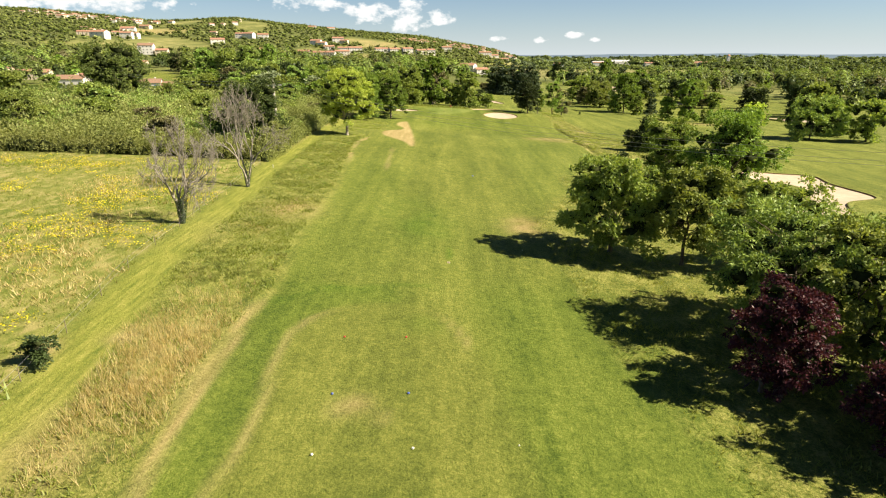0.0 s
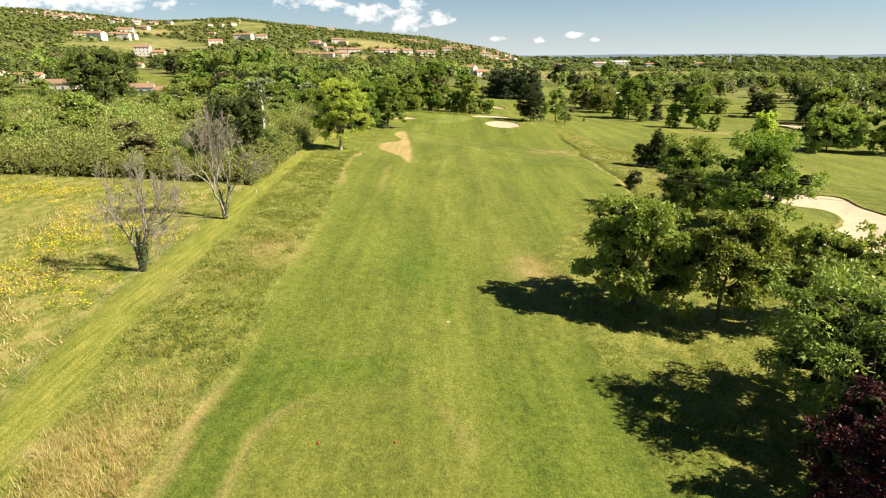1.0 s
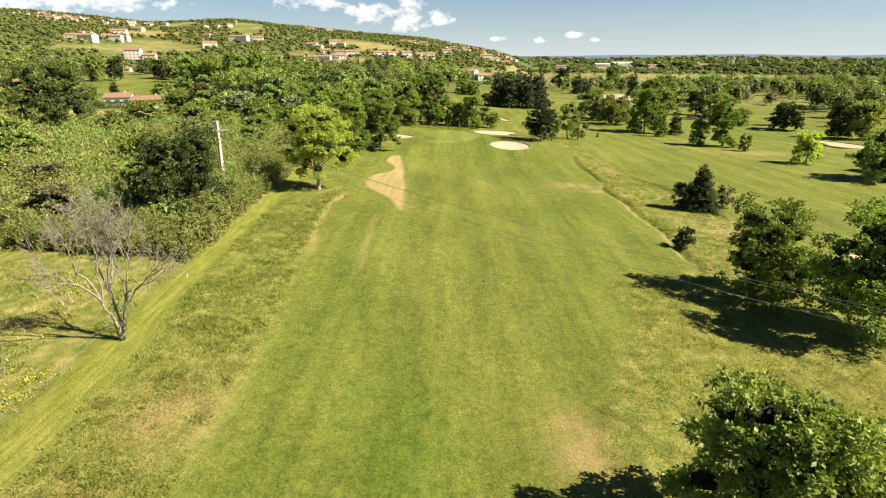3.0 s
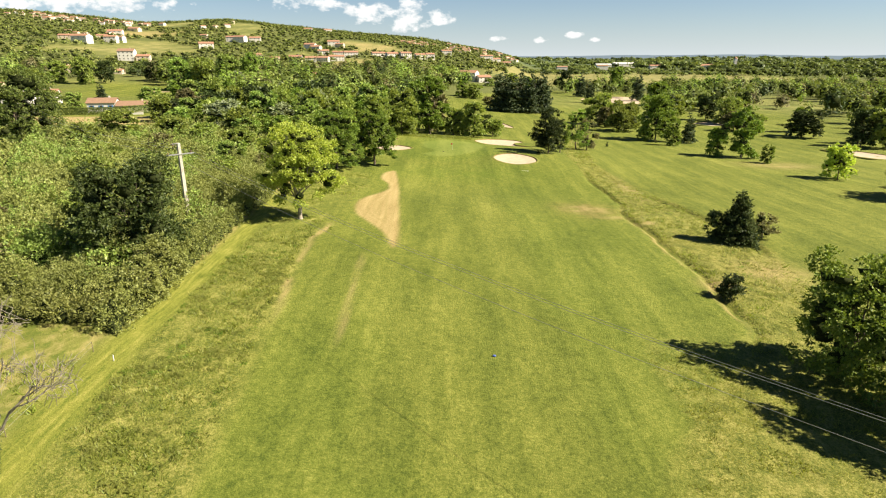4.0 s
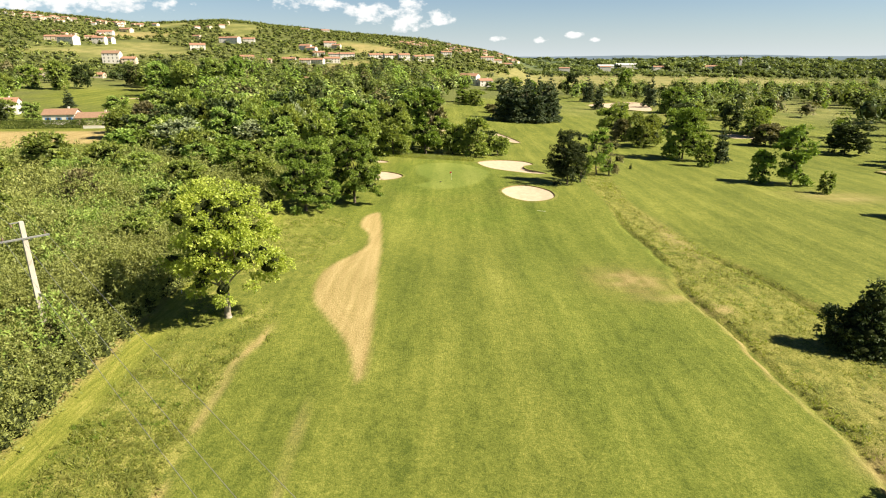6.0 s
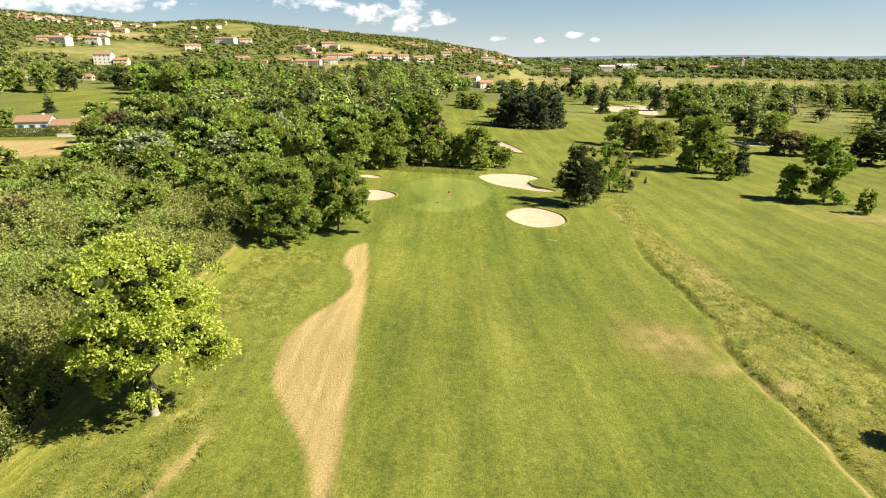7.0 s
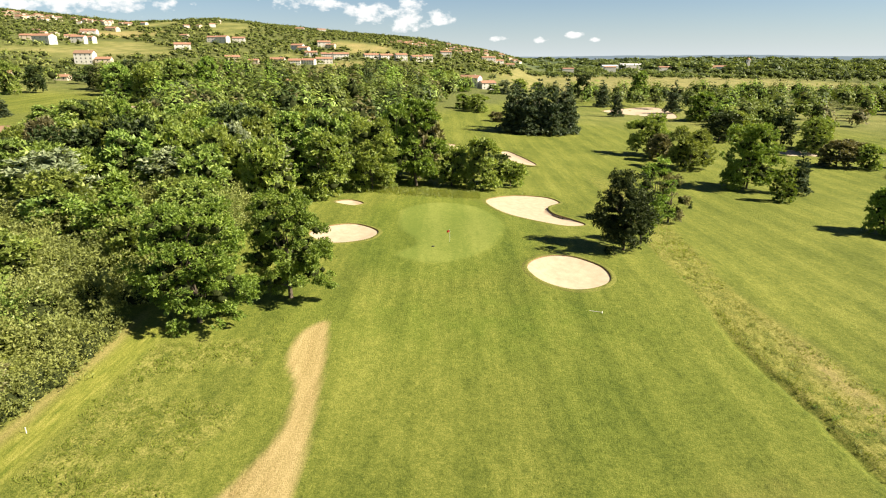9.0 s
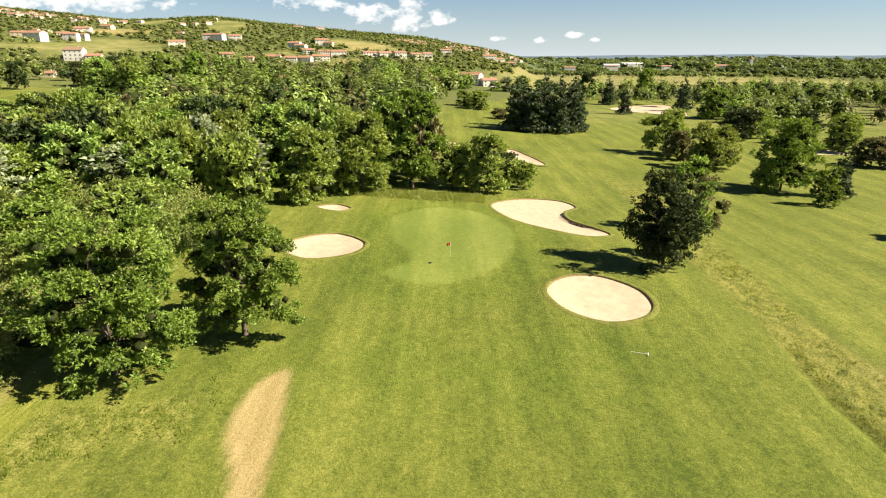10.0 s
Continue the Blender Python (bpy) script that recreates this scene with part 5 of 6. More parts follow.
# the woods on the left stop below the fields of the slope: azimuth, distance
WOOD_END = [(-41, 779), (-36, 793), (-34.1, 668), (-28.6, 657), (-26.5, 697), (-22.9, 717), (-15.8, 666), (-12.8, 626), (-9.7, 601), (-4.4, 721), (-0.7, 800), (0.9, 676), (6.2, 926), (7, 9000)]
woods = [s for s in woods if math.hypot(s[0], s[1] - 80) < np.interp(math.degrees(math.atan2(s[0], s[1] - 80)), *zip(*WOOD_END))]
near_woods, plain_woods = [s for s in woods if s[1] < 830 and s[0] < 480], [s for s in woods if not (s[1] < 830 and s[0] < 480)]
kinds_ = np.random.RandomState(3).randint(0, 10, len(near_woods))
for n_, (mat_, txt, pick) in enumerate(((LEAF_WOOD, "mixed green woods between the fairways", (0, 1, 2)), (LEAF_GROVE, "brighter green trees among the woods", (3, 4)), (LEAF_DARK, "dark evergreen trees among the woods", (5, 6)),
                                        (LEAF_MAPLE, "fresh green maples among the woods", (7,)), (LEAF_ASH, "pale green ashes among the woods", (8,)), (LEAF_BROWN, "brownish thin-leaved trees among the woods", (9,)))):
    far_trees("woods", txt, [s for s, k in zip(near_woods, kinds_) if k in pick], mat_, 24, 1 + n_, 0.125, 8)
plain_pick = np.random.RandomState(6).randint(0, 4, len(plain_woods))
far_trees("woods", "distant woods and hedges over the plain", [s for s, k in zip(plain_woods, plain_pick) if k], LEAF_WOOD, 11, 7, 0.15, 4)
far_trees("woods", "darker woods over the plain", [s for s, k in zip(plain_woods, plain_pick) if not k], LEAF_DARK, 11, 8, 0.15, 4)
# hillside: copses, hedges and gardens between open fields
SLOPE_HOMES = [(-584, 1018), (-538, 981), (-570, 1096), (-527, 1042), (-532, 1080), (-371, 1026), (-378, 1168), (-359, 1158), (-380, 796), (-361, 797)]


def copse(X, Y):
    open_ = np.max([inside(p, X, Y) for p in SLOPES.values()], axis=0) > -3
    r, az = np.hypot(X, Y - 80), np.degrees(np.arctan2(X, Y - 80))
    below = r < np.interp(az, *zip(*WOOD_END)) + 15
    home = np.min([np.hypot(X - a, (Y - b + 12) * 0.7) for a, b in SLOPE_HOMES], axis=0) < 14
    return ~open_ & ~below & ~home & ((ridged(X, Y, 75, 71) + 0.7 * ridged(X, Y, 26, 72)) > 0.47)


hill_area = [(-300, 640), (-700, 620), (-1500, 800), (-2000, 1500), (-1300, 2250), (-300, 2330), (330, 2330), (240, 1240), (60, 900), (-140, 660)]
hill_spots = scatter(hill_area, 16.5, (4.0, 9.5), (10, 20), 0.95, 11, copse)
crest = scatter([(-1700, 1400), (-2100, 1550), (-1300, 2250), (-300, 2330), (330, 2330), (300, 2150), (-300, 2130), (-1150, 2000)], 24, (7, 13), (14, 24), 0.6, 12, lambda X, Y: ridged(X, Y, 120, 73) > 0.36)
hill_pick = np.random.RandomState(4).randint(0, 5, len(hill_spots))
for n_, (mat_, txt, pick) in enumerate(((LEAF_GROVE, "copses and hedgerows over the hillside", (0, 1)), (LEAF_WOOD, "darker copses over the hillside", (2, 3)), (LEAF_SCRUB, "pale scrub and orchards over the hillside", (4,)))):
    far_trees("woods", txt, [s for s, k in zip(hill_spots, hill_pick) if k in pick] + (crest if n_ == 1 else []), mat_, 8, 12 + n_, 0.18, 4)

# faint ridge beyond the plain, the blue of the haze put into its glow
az_ = np.radians(np.linspace(4, 75, 240))
top_ = 4600 * (0.0003 + 0.0030 * smooth(0.1, 0.4, az_) * (0.6 + 0.4 * np.sin(az_ * 23 + 1) * np.sin(az_ * 9)) + 0.0006 * ridged(az_ * 900, az_ * 0, 9, 17))
rv = np.concatenate([np.stack([np.sin(az_) * 4640, 80 + np.cos(az_) * 4640, z], -1) for z in (np.full(240, -40.0), 26 + top_)])
kk = np.arange(239)
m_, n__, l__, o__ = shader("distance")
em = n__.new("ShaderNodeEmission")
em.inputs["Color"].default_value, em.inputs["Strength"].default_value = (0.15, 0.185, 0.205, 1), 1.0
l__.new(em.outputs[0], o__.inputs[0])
tagged(new("backdrop", mesh_from("backdrop", rv, np.stack([kk, kk + 1, 240 + kk + 1, 240 + kk], -1), m_)), "faint blue wooded ridge beyond the plain, its haze painted as glow", "backdrop", kind="structure")

# ---- small meshes ----
def box_mesh(name, boxes, mat, bevel=0.0):
    """Boxes (x0, y0, z0, x1, y1, z1) as one mesh, with softened edges if asked."""
    bm = bmesh.new()
    for x0, y0, z0, x1, y1, z1 in boxes:
        m = Matrix.Translation(((x0 + x1) / 2, (y0 + y1) / 2, (z0 + z1) / 2)) @ Matrix.Diagonal((x1 - x0, y1 - y0, z1 - z0, 1))
        bmesh.ops.create_cube(bm, size=1, matrix=m)
    if bevel:
        bmesh.ops.bevel(bm, geom=bm.edges[:], offset=bevel, segments=1, affect="EDGES")
    me = bpy.data.meshes.new(name)
    bm.to_mesh(me)
    bm.free()
    me.materials.append(mat)
    return me


def turned(name, profile, mat, sides=10):
    """A turned form: profile of (radius, z)."""
    ang = np.linspace(0, 2 * np.pi, sides, endpoint=False)
    v = np.concatenate([np.stack([r * np.cos(ang), r * np.sin(ang), np.full(sides, z)], -1) for r, z in profile])
    k = np.arange(sides)
    f = np.concatenate([np.stack([i * sides + k, i * sides + (k + 1) % sides, (i + 1) * sides + (k + 1) % sides, (i + 1) * sides + k], -1) for i in range(len(profile) - 1)])
    return mesh_from(name, v, f, mat, True)


# ---- power line over the hole ----
PX, PY = -37.7, 135.2
PZ = float(ground_z(PX, PY))
LINE = math.degrees(math.atan2(-0.709, 0.704))
pole = root("power_pole", PX, PY, "tall weathered concrete pole with a steel crossarm in the scrub", "power pole", turn=LINE)
H = 12.6
bm = bmesh.new()
for z0, z1, a0, a1 in ((-0.4, H, 0.27, 0.19),):
    v = [bm.verts.new((sx * a, sy * a * 0.8, z)) for z, a in ((z0, a0 * 1.25), (z1, a1 * 1.25)) for sx, sy in ((-1, -1), (1, -1), (1, 1), (-1, 1))]
    for q in ((0, 1, 5, 4), (1, 2, 6, 5), (2, 3, 7, 6), (3, 0, 4, 7), (4, 5, 6, 7)):
        bm.faces.new([v[i] for i in q])
bmesh.ops.bevel(bm, geom=bm.edges[:], offset=0.025, segments=1, affect="EDGES")
shaft = bpy.data.meshes.new("shaft")
bm.to_mesh(shaft), bm.free()
shaft.materials.append(CONCRETE)
part("shaft", shaft, pole, "tapered grey concrete shaft")
# flat dark plates paint shaded recesses on the shaft, which isn't cut
RECESS = solid("recess_shade", (0.20, 0.18, 0.15), (0.30, 0.27, 0.23), 3.0, 0.9, 0.2)
slot = box_mesh("slot", [(-0.06, -0.004, -0.16, 0.06, 0.004, 0.16)], RECESS)
for k in range(22):
    z = 1.2 + k * 0.42
    a = (0.27 + (0.19 - 0.27) * z / H) * 1.0
    for s in (-1, 1):
        ob = part("slot", slot, pole)
        ob.location = (0, s * (a + 0.002), z)
part("crossarm", box_mesh("crossarm", [(0.2, -1.95, H - 1.66, 0.36, 1.95, H - 1.48)], STEEL, 0.015), pole, "galvanised steel crossarm")
part("brace", mesh_from("brace", *tubes([[((0.0, s * 0.75, H - 1.62), 0.03), ((0, s * 0.14, H - 2.15), 0.03)] for s in (-1, 1)], 5), STEEL), pole)
part("head_bracket", box_mesh("head_bracket", [(-0.05, -0.9, H - 0.12, 0.05, 0.2, H - 0.02), (-0.14, -0.14, H - 0.4, 0.14, 0.14, H - 0.3), (-0.14, -0.13, H - 2.25, 0.14, 0.13, H - 2.15)], STEEL, 0.01), pole)
ins = turned("insulator", [(0.0, 0.0), (0.05, 0.0), (0.09, 0.05), (0.05, 0.09), (0.10, 0.14), (0.05, 0.18), (0.09, 0.22), (0.03, 0.28), (0.0, 0.28)], CERAMIC, 8)
for yy, zz in ((-1.65, H - 1.5), (1.65, H - 1.5), (-0.8, H - 0.42)):
    ob = part("insulator", ins, pole)
    ob.location = (0, yy, zz)
WIRE = solid("wire_metal", (0.35, 0.35, 0.34), (0.5, 0.5, 0.48), 2.0, 0.45, 0.0, metal=0.7)
ux, uy = 0.704, -0.709
for off, zz in ((-1.65, H - 1.22), (1.65, H - 1.22), (-0.8, H - 0.14)):
    bx, by = PX - uy * off, PY + ux * off
    for sgn, span, drop in ((1, 150.0, 4.2), (-1, 130.0, 3.0)):
        pts = []
        for k in range(33):
            s = k / 32
            x, y = bx + sgn * ux * span * s, by + sgn * uy * span * s
            z0, z1 = PZ + zz, (PZ + zz - 1.0 if sgn > 0 else float(ground_z(bx - ux * span, by - uy * span)) + 15)
            pts.append(((x, y, z0 + (z1 - z0) * s - drop * 4 * s * (1 - s)), 0.014))
        tagged(new("power_cable", mesh_from("power_cable", *tubes([pts], 5), WIRE, True)), "thin sagging metal power cable over the grass", "cable", "power cables")

tree("bramble", PX + 0.6, PY - 0.9, 2.4, 2.6, LEAF_BROWN, "brown withered bramble round the foot of the pole", 44, clear=0.0, clumps=26, n=1600, size=0.18, fill=1.4, group="")

# ---- flag, markers and small things on the course ----
PAINT_RED = solid("red_paint", (0.45, 0.03, 0.02), (0.6, 0.06, 0.04), 8.0, 0.5, 0.1)
PAINT_BLUE = solid("marker_blue", (0.05, 0.09, 0.35), (0.09, 0.15, 0.5), 8.0, 0.5, 0.1)
PAINT_WHITE = solid("white_paint", (0.66, 0.65, 0.60), (0.8, 0.79, 0.75), 8.0, 0.5, 0.1)
CUP = solid("cup_dark", (0.01, 0.01, 0.01), (0.03, 0.03, 0.03), 5.0, 0.9, 0.0)
FX, FY = 3.2, 230.8
flag = root("golf_flag", FX, FY, "red flag on a thin white pole in the green", "flag", z=float(ground_z(FX, FY)) + 0.05)
part("stick", turned("stick", [(0.016, -0.1), (0.016, 1.1), (0.011, 2.2), (0.0, 2.21)], PAINT_WHITE, 8), flag)
fv, ff = [], []
for i in range(7):
    for j in range(4):
        fv.append((-i * 0.085, 0.06 * math.sin(i * 1.1 + j * 0.3), 2.18 - j * 0.13 - 0.02 * i))
for i in range(6):
    for j in range(3):
        ff.append((i * 4 + j, i * 4 + j + 1, (i + 1) * 4 + j + 1, (i + 1) * 4 + j))
cloth = mesh_from("cloth", fv, ff, PAINT_RED, True)
part("cloth", cloth, flag, "rippled red cloth")
part("cup_rim", turned("cup_rim", [(0.054, -0.12), (0.054, 0.004), (0.07, 0.006), (0.07, -0.02)], CUP, 16), flag)
bag = root("course_marker", 0.4, 228.6, "small dark marker lying on the green", "marker", z=float(ground_z(0.4, 228.6)) + 0.05)
part("plate", turned("plate", [(0.0, 0.0), (0.28, 0.0), (0.3, 0.05), (0.2, 0.09), (0.0, 0.1)], CUP, 12), bag)

for colour, mat, spots in (("white", PAINT_WHITE, ((-6.61, 24.93), (-1.56, 25.8))), ("blue", PAINT_BLUE, ((-6.57, 30.47), (-2.08, 30.94))), ("red", PAINT_RED, ((-6.99, 37.75), (-2.64, 38.22)))):
    for x, y in spots:
        t = root("tee_marker", x, y, f"small {colour} tee marker on mown turf", "tee marker", "tee markers")
        part("knob", turned("knob", [(0.0, 0.0), (0.055, 0.01), (0.08, 0.045), (0.07, 0.095), (0.035, 0.12), (0.0, 0.125)], mat, 10), t)
        part("spike", turned("spike", [(0.02, -0.15), (0.02, 0.02)], STEEL, 6), t)
for x, y, label, mat, r in ((4.05, 26.41, "white golf ball lying on the tee", PAINT_WHITE, 0.05), (5.09, 99.88, "blue distance disc set in the fairway", PAINT_BLUE, 0.16)):
    t = root("golf_ball" if r < 0.1 else "distance_disc", x, y, label, "ball" if r < 0.1 else "marker")
    part("shell" if r < 0.1 else "disc", turned("shell", [(0, 0), (r * 0.8, r * 0.3), (r, r), (r * 0.8, r * 1.6), (0, r * 2)] if r < 0.1 else [(0, 0.05), (r, 0.05), (r, 0.12), (r * 0.7, 0.15), (0, 0.15)], mat, 10), t)
rake = root("bunker_rake", 22.1, 205.9, "white-handled rake lying on the grass", "rake", turn=-20)
part("handle", mesh_from("handle", *tubes([[((-0.85, 0, 0.06), 0.025), ((0.85, 0, 0.06), 0.025)]], 6), PAINT_WHITE, True), rake)
part("rake_head", box_mesh("rake_head", [(0.82, -0.3, 0.02, 0.9, 0.3, 0.08)] + [(0.83, -0.28 + k * 0.11, -0.04, 0.86, -0.26 + k * 0.11, 0.03) for k in range(6)], PAINT_WHITE), rake)
for x, y, mat, colour in ((-27.5, 94.6, PAINT_WHITE, "white"), (-31.5, 175.5, PAINT_WHITE, "white"), (-31.0, 150.0, PAINT_WHITE, "white")):
    t = root("boundary_post", x, y, f"short {colour} boundary post beside the lane", "post", "boundary posts")
    part("post", box_mesh("post", [(-0.035, -0.035, -0.2, 0.035, 0.035, 0.55)], mat, 0.01), t)
tdiv = root("tee_sign", 0.55, 54.6, "low pale sign block in a tuft of grass", "sign")
part("block", box_mesh("block", [(-0.14, -0.08, -0.05, 0.14, 0.08, 0.10)], RENDER_CREAM, 0.02), tdiv)

# thin fence of wire and stakes between meadow and lane
STAKE = solid("fence_stake", (0.10, 0.08, 0.05), (0.20, 0.16, 0.11), 5.0, 0.9, 0.4)
fence = root("wire_fence", -25.0, 50.0, "thin wire fence on wooden stakes beside the meadow", "fence")
fbase = np.array([-25.0, 50.0, float(ground_z(-25, 50))])
fy = np.arange(18, 99, 6.0)
fx = np.interp(fy, PATH_Y, PATH_X) - 2.0
fz = ground_z(fx, fy)
for x, y, z in zip(fx, fy, fz):
    ob = part("stake", turned("stake", [(0.028, -0.3), (0.025, 0.9), (0.0, 0.93)], STAKE, 6), fence)
    ob.location = (x - fbase[0], y - fbase[1], z - fbase[2])
for hh in (0.5, 0.95):
    part("fence_wire", mesh_from("fence_wire", *tubes([[((x - fbase[0], y - fbase[1], z - fbase[2] + hh), 0.008) for x, y, z in zip(fx, fy, fz)]], 4), WIRE), fence)


# ---- houses ----
def gable(w, d, h, rise, over=0.45):
    """A pitched roof slab with overhang; the ridge runs along x."""
    t = 0.16
    bm = bmesh.new()
    x0, x1, y0, y1 = -w / 2 - over, w / 2 + over, -d / 2 - over, d / 2 + over
    k = rise / (d / 2)
    ze = h - over * k
    rows = [[(x0, y0, ze), (x0, 0, h + rise), (x0, y1, ze)], [(x1, y0, ze), (x1, 0, h + rise), (x1, y1, ze)]]
    top = [[bm.verts.new((x, y, z + t)) for x, y, z in r] for r in rows]
    bot = [[bm.verts.new((x, y, z)) for x, y, z in r] for r in rows]
    for i in (0, 1):
        bm.faces.new([top[0][i], top[1][i], top[1][i + 1], top[0][i + 1]])
        bm.faces.new([bot[0][i], bot[0][i + 1], bot[1][i + 1], bot[1][i]])
        for r in (0, 1):
            bm.faces.new([top[r][i], top[r][i + 1], bot[r][i + 1], bot[r][i]])
    for i in (0, 2):
        bm.faces.new([top[0][i], bot[0][i], bot[1][i], top[1][i]])
    bmesh.ops.recalc_face_normals(bm, faces=bm.faces[:])
    me = bpy.data.meshes.new("roof")
    bm.to_mesh(me), bm.free()
    return me


def walls(w, d, h, rise):
    bm = bmesh.new()
    a = [bm.verts.new(p) for p in ((-w / 2, -d / 2, -2.5), (w / 2, -d / 2, -2.5), (w / 2, d / 2, -2.5), (-w / 2, d / 2, -2.5))]
    b = [bm.verts.new(p) for p in ((-w / 2, -d / 2, h), (w / 2, -d / 2, h), (w / 2, d / 2, h), (-w / 2, d / 2, h))]
    l, r = bm.verts.new((-w / 2, 0, h + rise)), bm.verts.new((w / 2, 0, h + rise))
    bm.faces.new([a[0], a[1], b[1], b[0]]), bm.faces.new([a[2], a[3], b[3], b[2]])
    bm.faces.new([a[1], a[2], b[2], r, b[1]]), bm.faces.new([a[3], a[0], b[0], l, b[3]])
    bmesh.ops.recalc_face_normals(bm, faces=bm.faces[:])
    me = bpy.data.meshes.new("wall")
    bm.to_mesh(me), bm.free()
    return me


def house(x, y, w, d, h, turn, label, wall=None, roof=None, storeys=2, bays=3, name="house", group="houses on the hillside", shutters=None, detail=True, flat=False):
    top = root(name, x, y, label, "house", group, turn)
    rise = 0.5 if flat else d * 0.2
    wm = walls(w, d, h, rise)
    wm.materials.append(wall or RENDER_WHITE)
    wob = part("wall", wm, top)
    rm = gable(w, d, h, rise)
    rm.materials.append(roof or ROOF_TILE)
    rob = part("roof", rm, top)
    if not detail:
        return top
    part("chimney", box_mesh("chimney", [(w * 0.2, 0.3, h, w * 0.2 + 0.7, 1.0, h + rise + 0.9)], wall or RENDER_WHITE), rob)
    pane = box_mesh("window", [(-0.55, -0.06, -0.7, 0.55, 0.05, 0.7)], GLASS_DARK)
    pane2 = box_mesh("window", [(-0.06, -0.55, -0.7, 0.05, 0.55, 0.7)], GLASS_DARK)
    sh = box_mesh("shutter", [(-0.3, -0.05, -0.72, 0.3, 0.03, 0.72)], shutters) if shutters else None
    sh_h = h / storeys
    for s in range(storeys):
        z = sh_h * (s + 0.55)
        for b in range(bays):
            bx = -w / 2 + w * (b + 0.5) / bays
            ob = part("window", pane, wob)
            ob.location = (bx, -d / 2 - 0.01, z)
            if sh:
                for sd in (-0.87, 0.87):
                    so = part("shutter", sh, wob, "blue shutter")
                    so.location = (bx + sd, -d / 2 - 0.03, z)
        for b in range(2):
            ob = part("window", pane2, wob)
            ob.location = (w / 2 + 0.01, -d / 4 + b * d / 2, z)
    return top


# the villa behind the hedge and its neighbours below the hill
house(-167.5, 349.0, 12.5, 10, 4.4, 14, "white villa with blue shutters and a brown tiled roof", RENDER_WHITE, ROOF_BROWN, 1, 3, group="villas below the hill", shutters=SHUTTER_BLUE)
house(-152.5, 350.0, 15.0, 9.5, 3.0, 14, "low wing with a brown tiled roof beside the villa", RENDER_CREAM, ROOF_BROWN, 1, 3, group="villas below the hill")
house(-226, 372, 17, 11, 5.5, 8, "white villa with a low brown roof among trees", RENDER_WHITE, ROOF_BROWN, 1, 4, group="villas below the hill")
house(-224, 392, 14, 10, 6.0, 20, "white villa half hidden by a chestnut tree", RENDER_WHITE, ROOF_TILE, 2, 3, group="villas below the hill")
house(-300, 452, 20, 11, 5.0, 10, "long low villa with an orange roof", RENDER_CREAM, ROOF_TILE, 1, 4, group="villas below the hill")
house(-335, 468, 16, 10, 5.0, -12, "low villa with an orange roof among hedges", RENDER_CREAM, ROOF_TILE, 1, 3, group="villas below the hill")
house(-362, 636, 24, 11, 4.5, 12, "long villa with an orange tiled roof", RENDER_CREAM, ROOF_TILE, 1, 4, group="villas below the hill")
house(-316, 646, 12, 8, 3.0, 5, "small lodge with an orange roof by the fairway", RENDER_CREAM, ROOF_TILE, 1, 2, group="villas below the hill")
house(-118, 620, 10, 8, 6.0, 10, "small house with an orange roof in the woods", RENDER_CREAM, ROOF_TILE, 2, 2, group="villas below the hill")
house(-380, 796, 18, 15, 10.5, 12, "tall square white house on the slope", RENDER_WHITE, ROOF_BROWN, 3, 4)
house(-361, 797, 15, 11, 6.0, 12, "lower cream wing beside the tall white house", RENDER_CREAM, ROOF_TILE, 2, 3)
house(30, 752, 20, 13, 9, -24, "large white house with a red roof beyond the pines", RENDER_WHITE, ROOF_TILE, 3, 4, group="villas below the hill")
house(46, 745, 15, 11, 6, 20, "white wing with a red roof beyond the pines", RENDER_WHITE, ROOF_TILE, 2, 3, group="villas below the hill")
# clipped hedge and garden wall of the villa
def clipped(x0, y0, x1, y1, wd, hh, label, seed):
    rg = np.random.RandomState(seed)
    L = math.hypot(x1 - x0, y1 - y0)
    m = int(L * 150)
    s, a, b = rg.rand(m), rg.uniform(-1, 1, m), rg.rand(m)
    side = rg.randint(0, 3, m)
    off = np.where(side == 0, 1.0, np.where(side == 1, -1.0, a)) * wd / 2
    up = np.where(side == 2, 1.0, b) * hh
    nx_, ny_ = -(y1 - y0) / L, (x1 - x0) / L
    X, Y = x0 + (x1 - x0) * s + nx_ * off, y0 + (y1 - y0) * s + ny_ * off
    P = np.stack([X, Y, ground_z(X, Y) + up], -1)
    N = np.stack([np.where(side < 2, np.sign(off), 0) * nx_, np.where(side < 2, np.sign(off), 0) * ny_, np.where(side == 2, 1.0, 0.15)], -1) + rg.normal(size=P.shape) * 0.3
    tagged(new("clipped_hedge", mesh_from("clipped_hedge", *leaves(rg, P, N, 0.42, 0.8), LEAF_CHESTNUT)), label, "hedge", "clipped hedges")
clipped(-181, 329, -148, 333, 2.4, 3.2, "long dark clipped hedge before the villa", 1)
clipped(-150, 334, -126, 350, 2.6, 3.6, "bright clipped hedge beside the villa's wing", 2)
clipped(-250, 352, -205, 356, 2.4, 2.8, "clipped hedge before a white villa", 3)
gw = root("garden_wall", -144, 331, "low pale garden wall beside a hedge", "wall", turn=12)
part("masonry", box_mesh("masonry", [(-4, -0.15, -0.6, 4, 0.15, 1.1)], RENDER_WHITE, 0.03), gw)
part("coping", box_mesh("coping", [(-4.05, -0.22, 1.104, 4.05, 0.22, 1.2)], RENDER_CREAM, 0.02), gw)

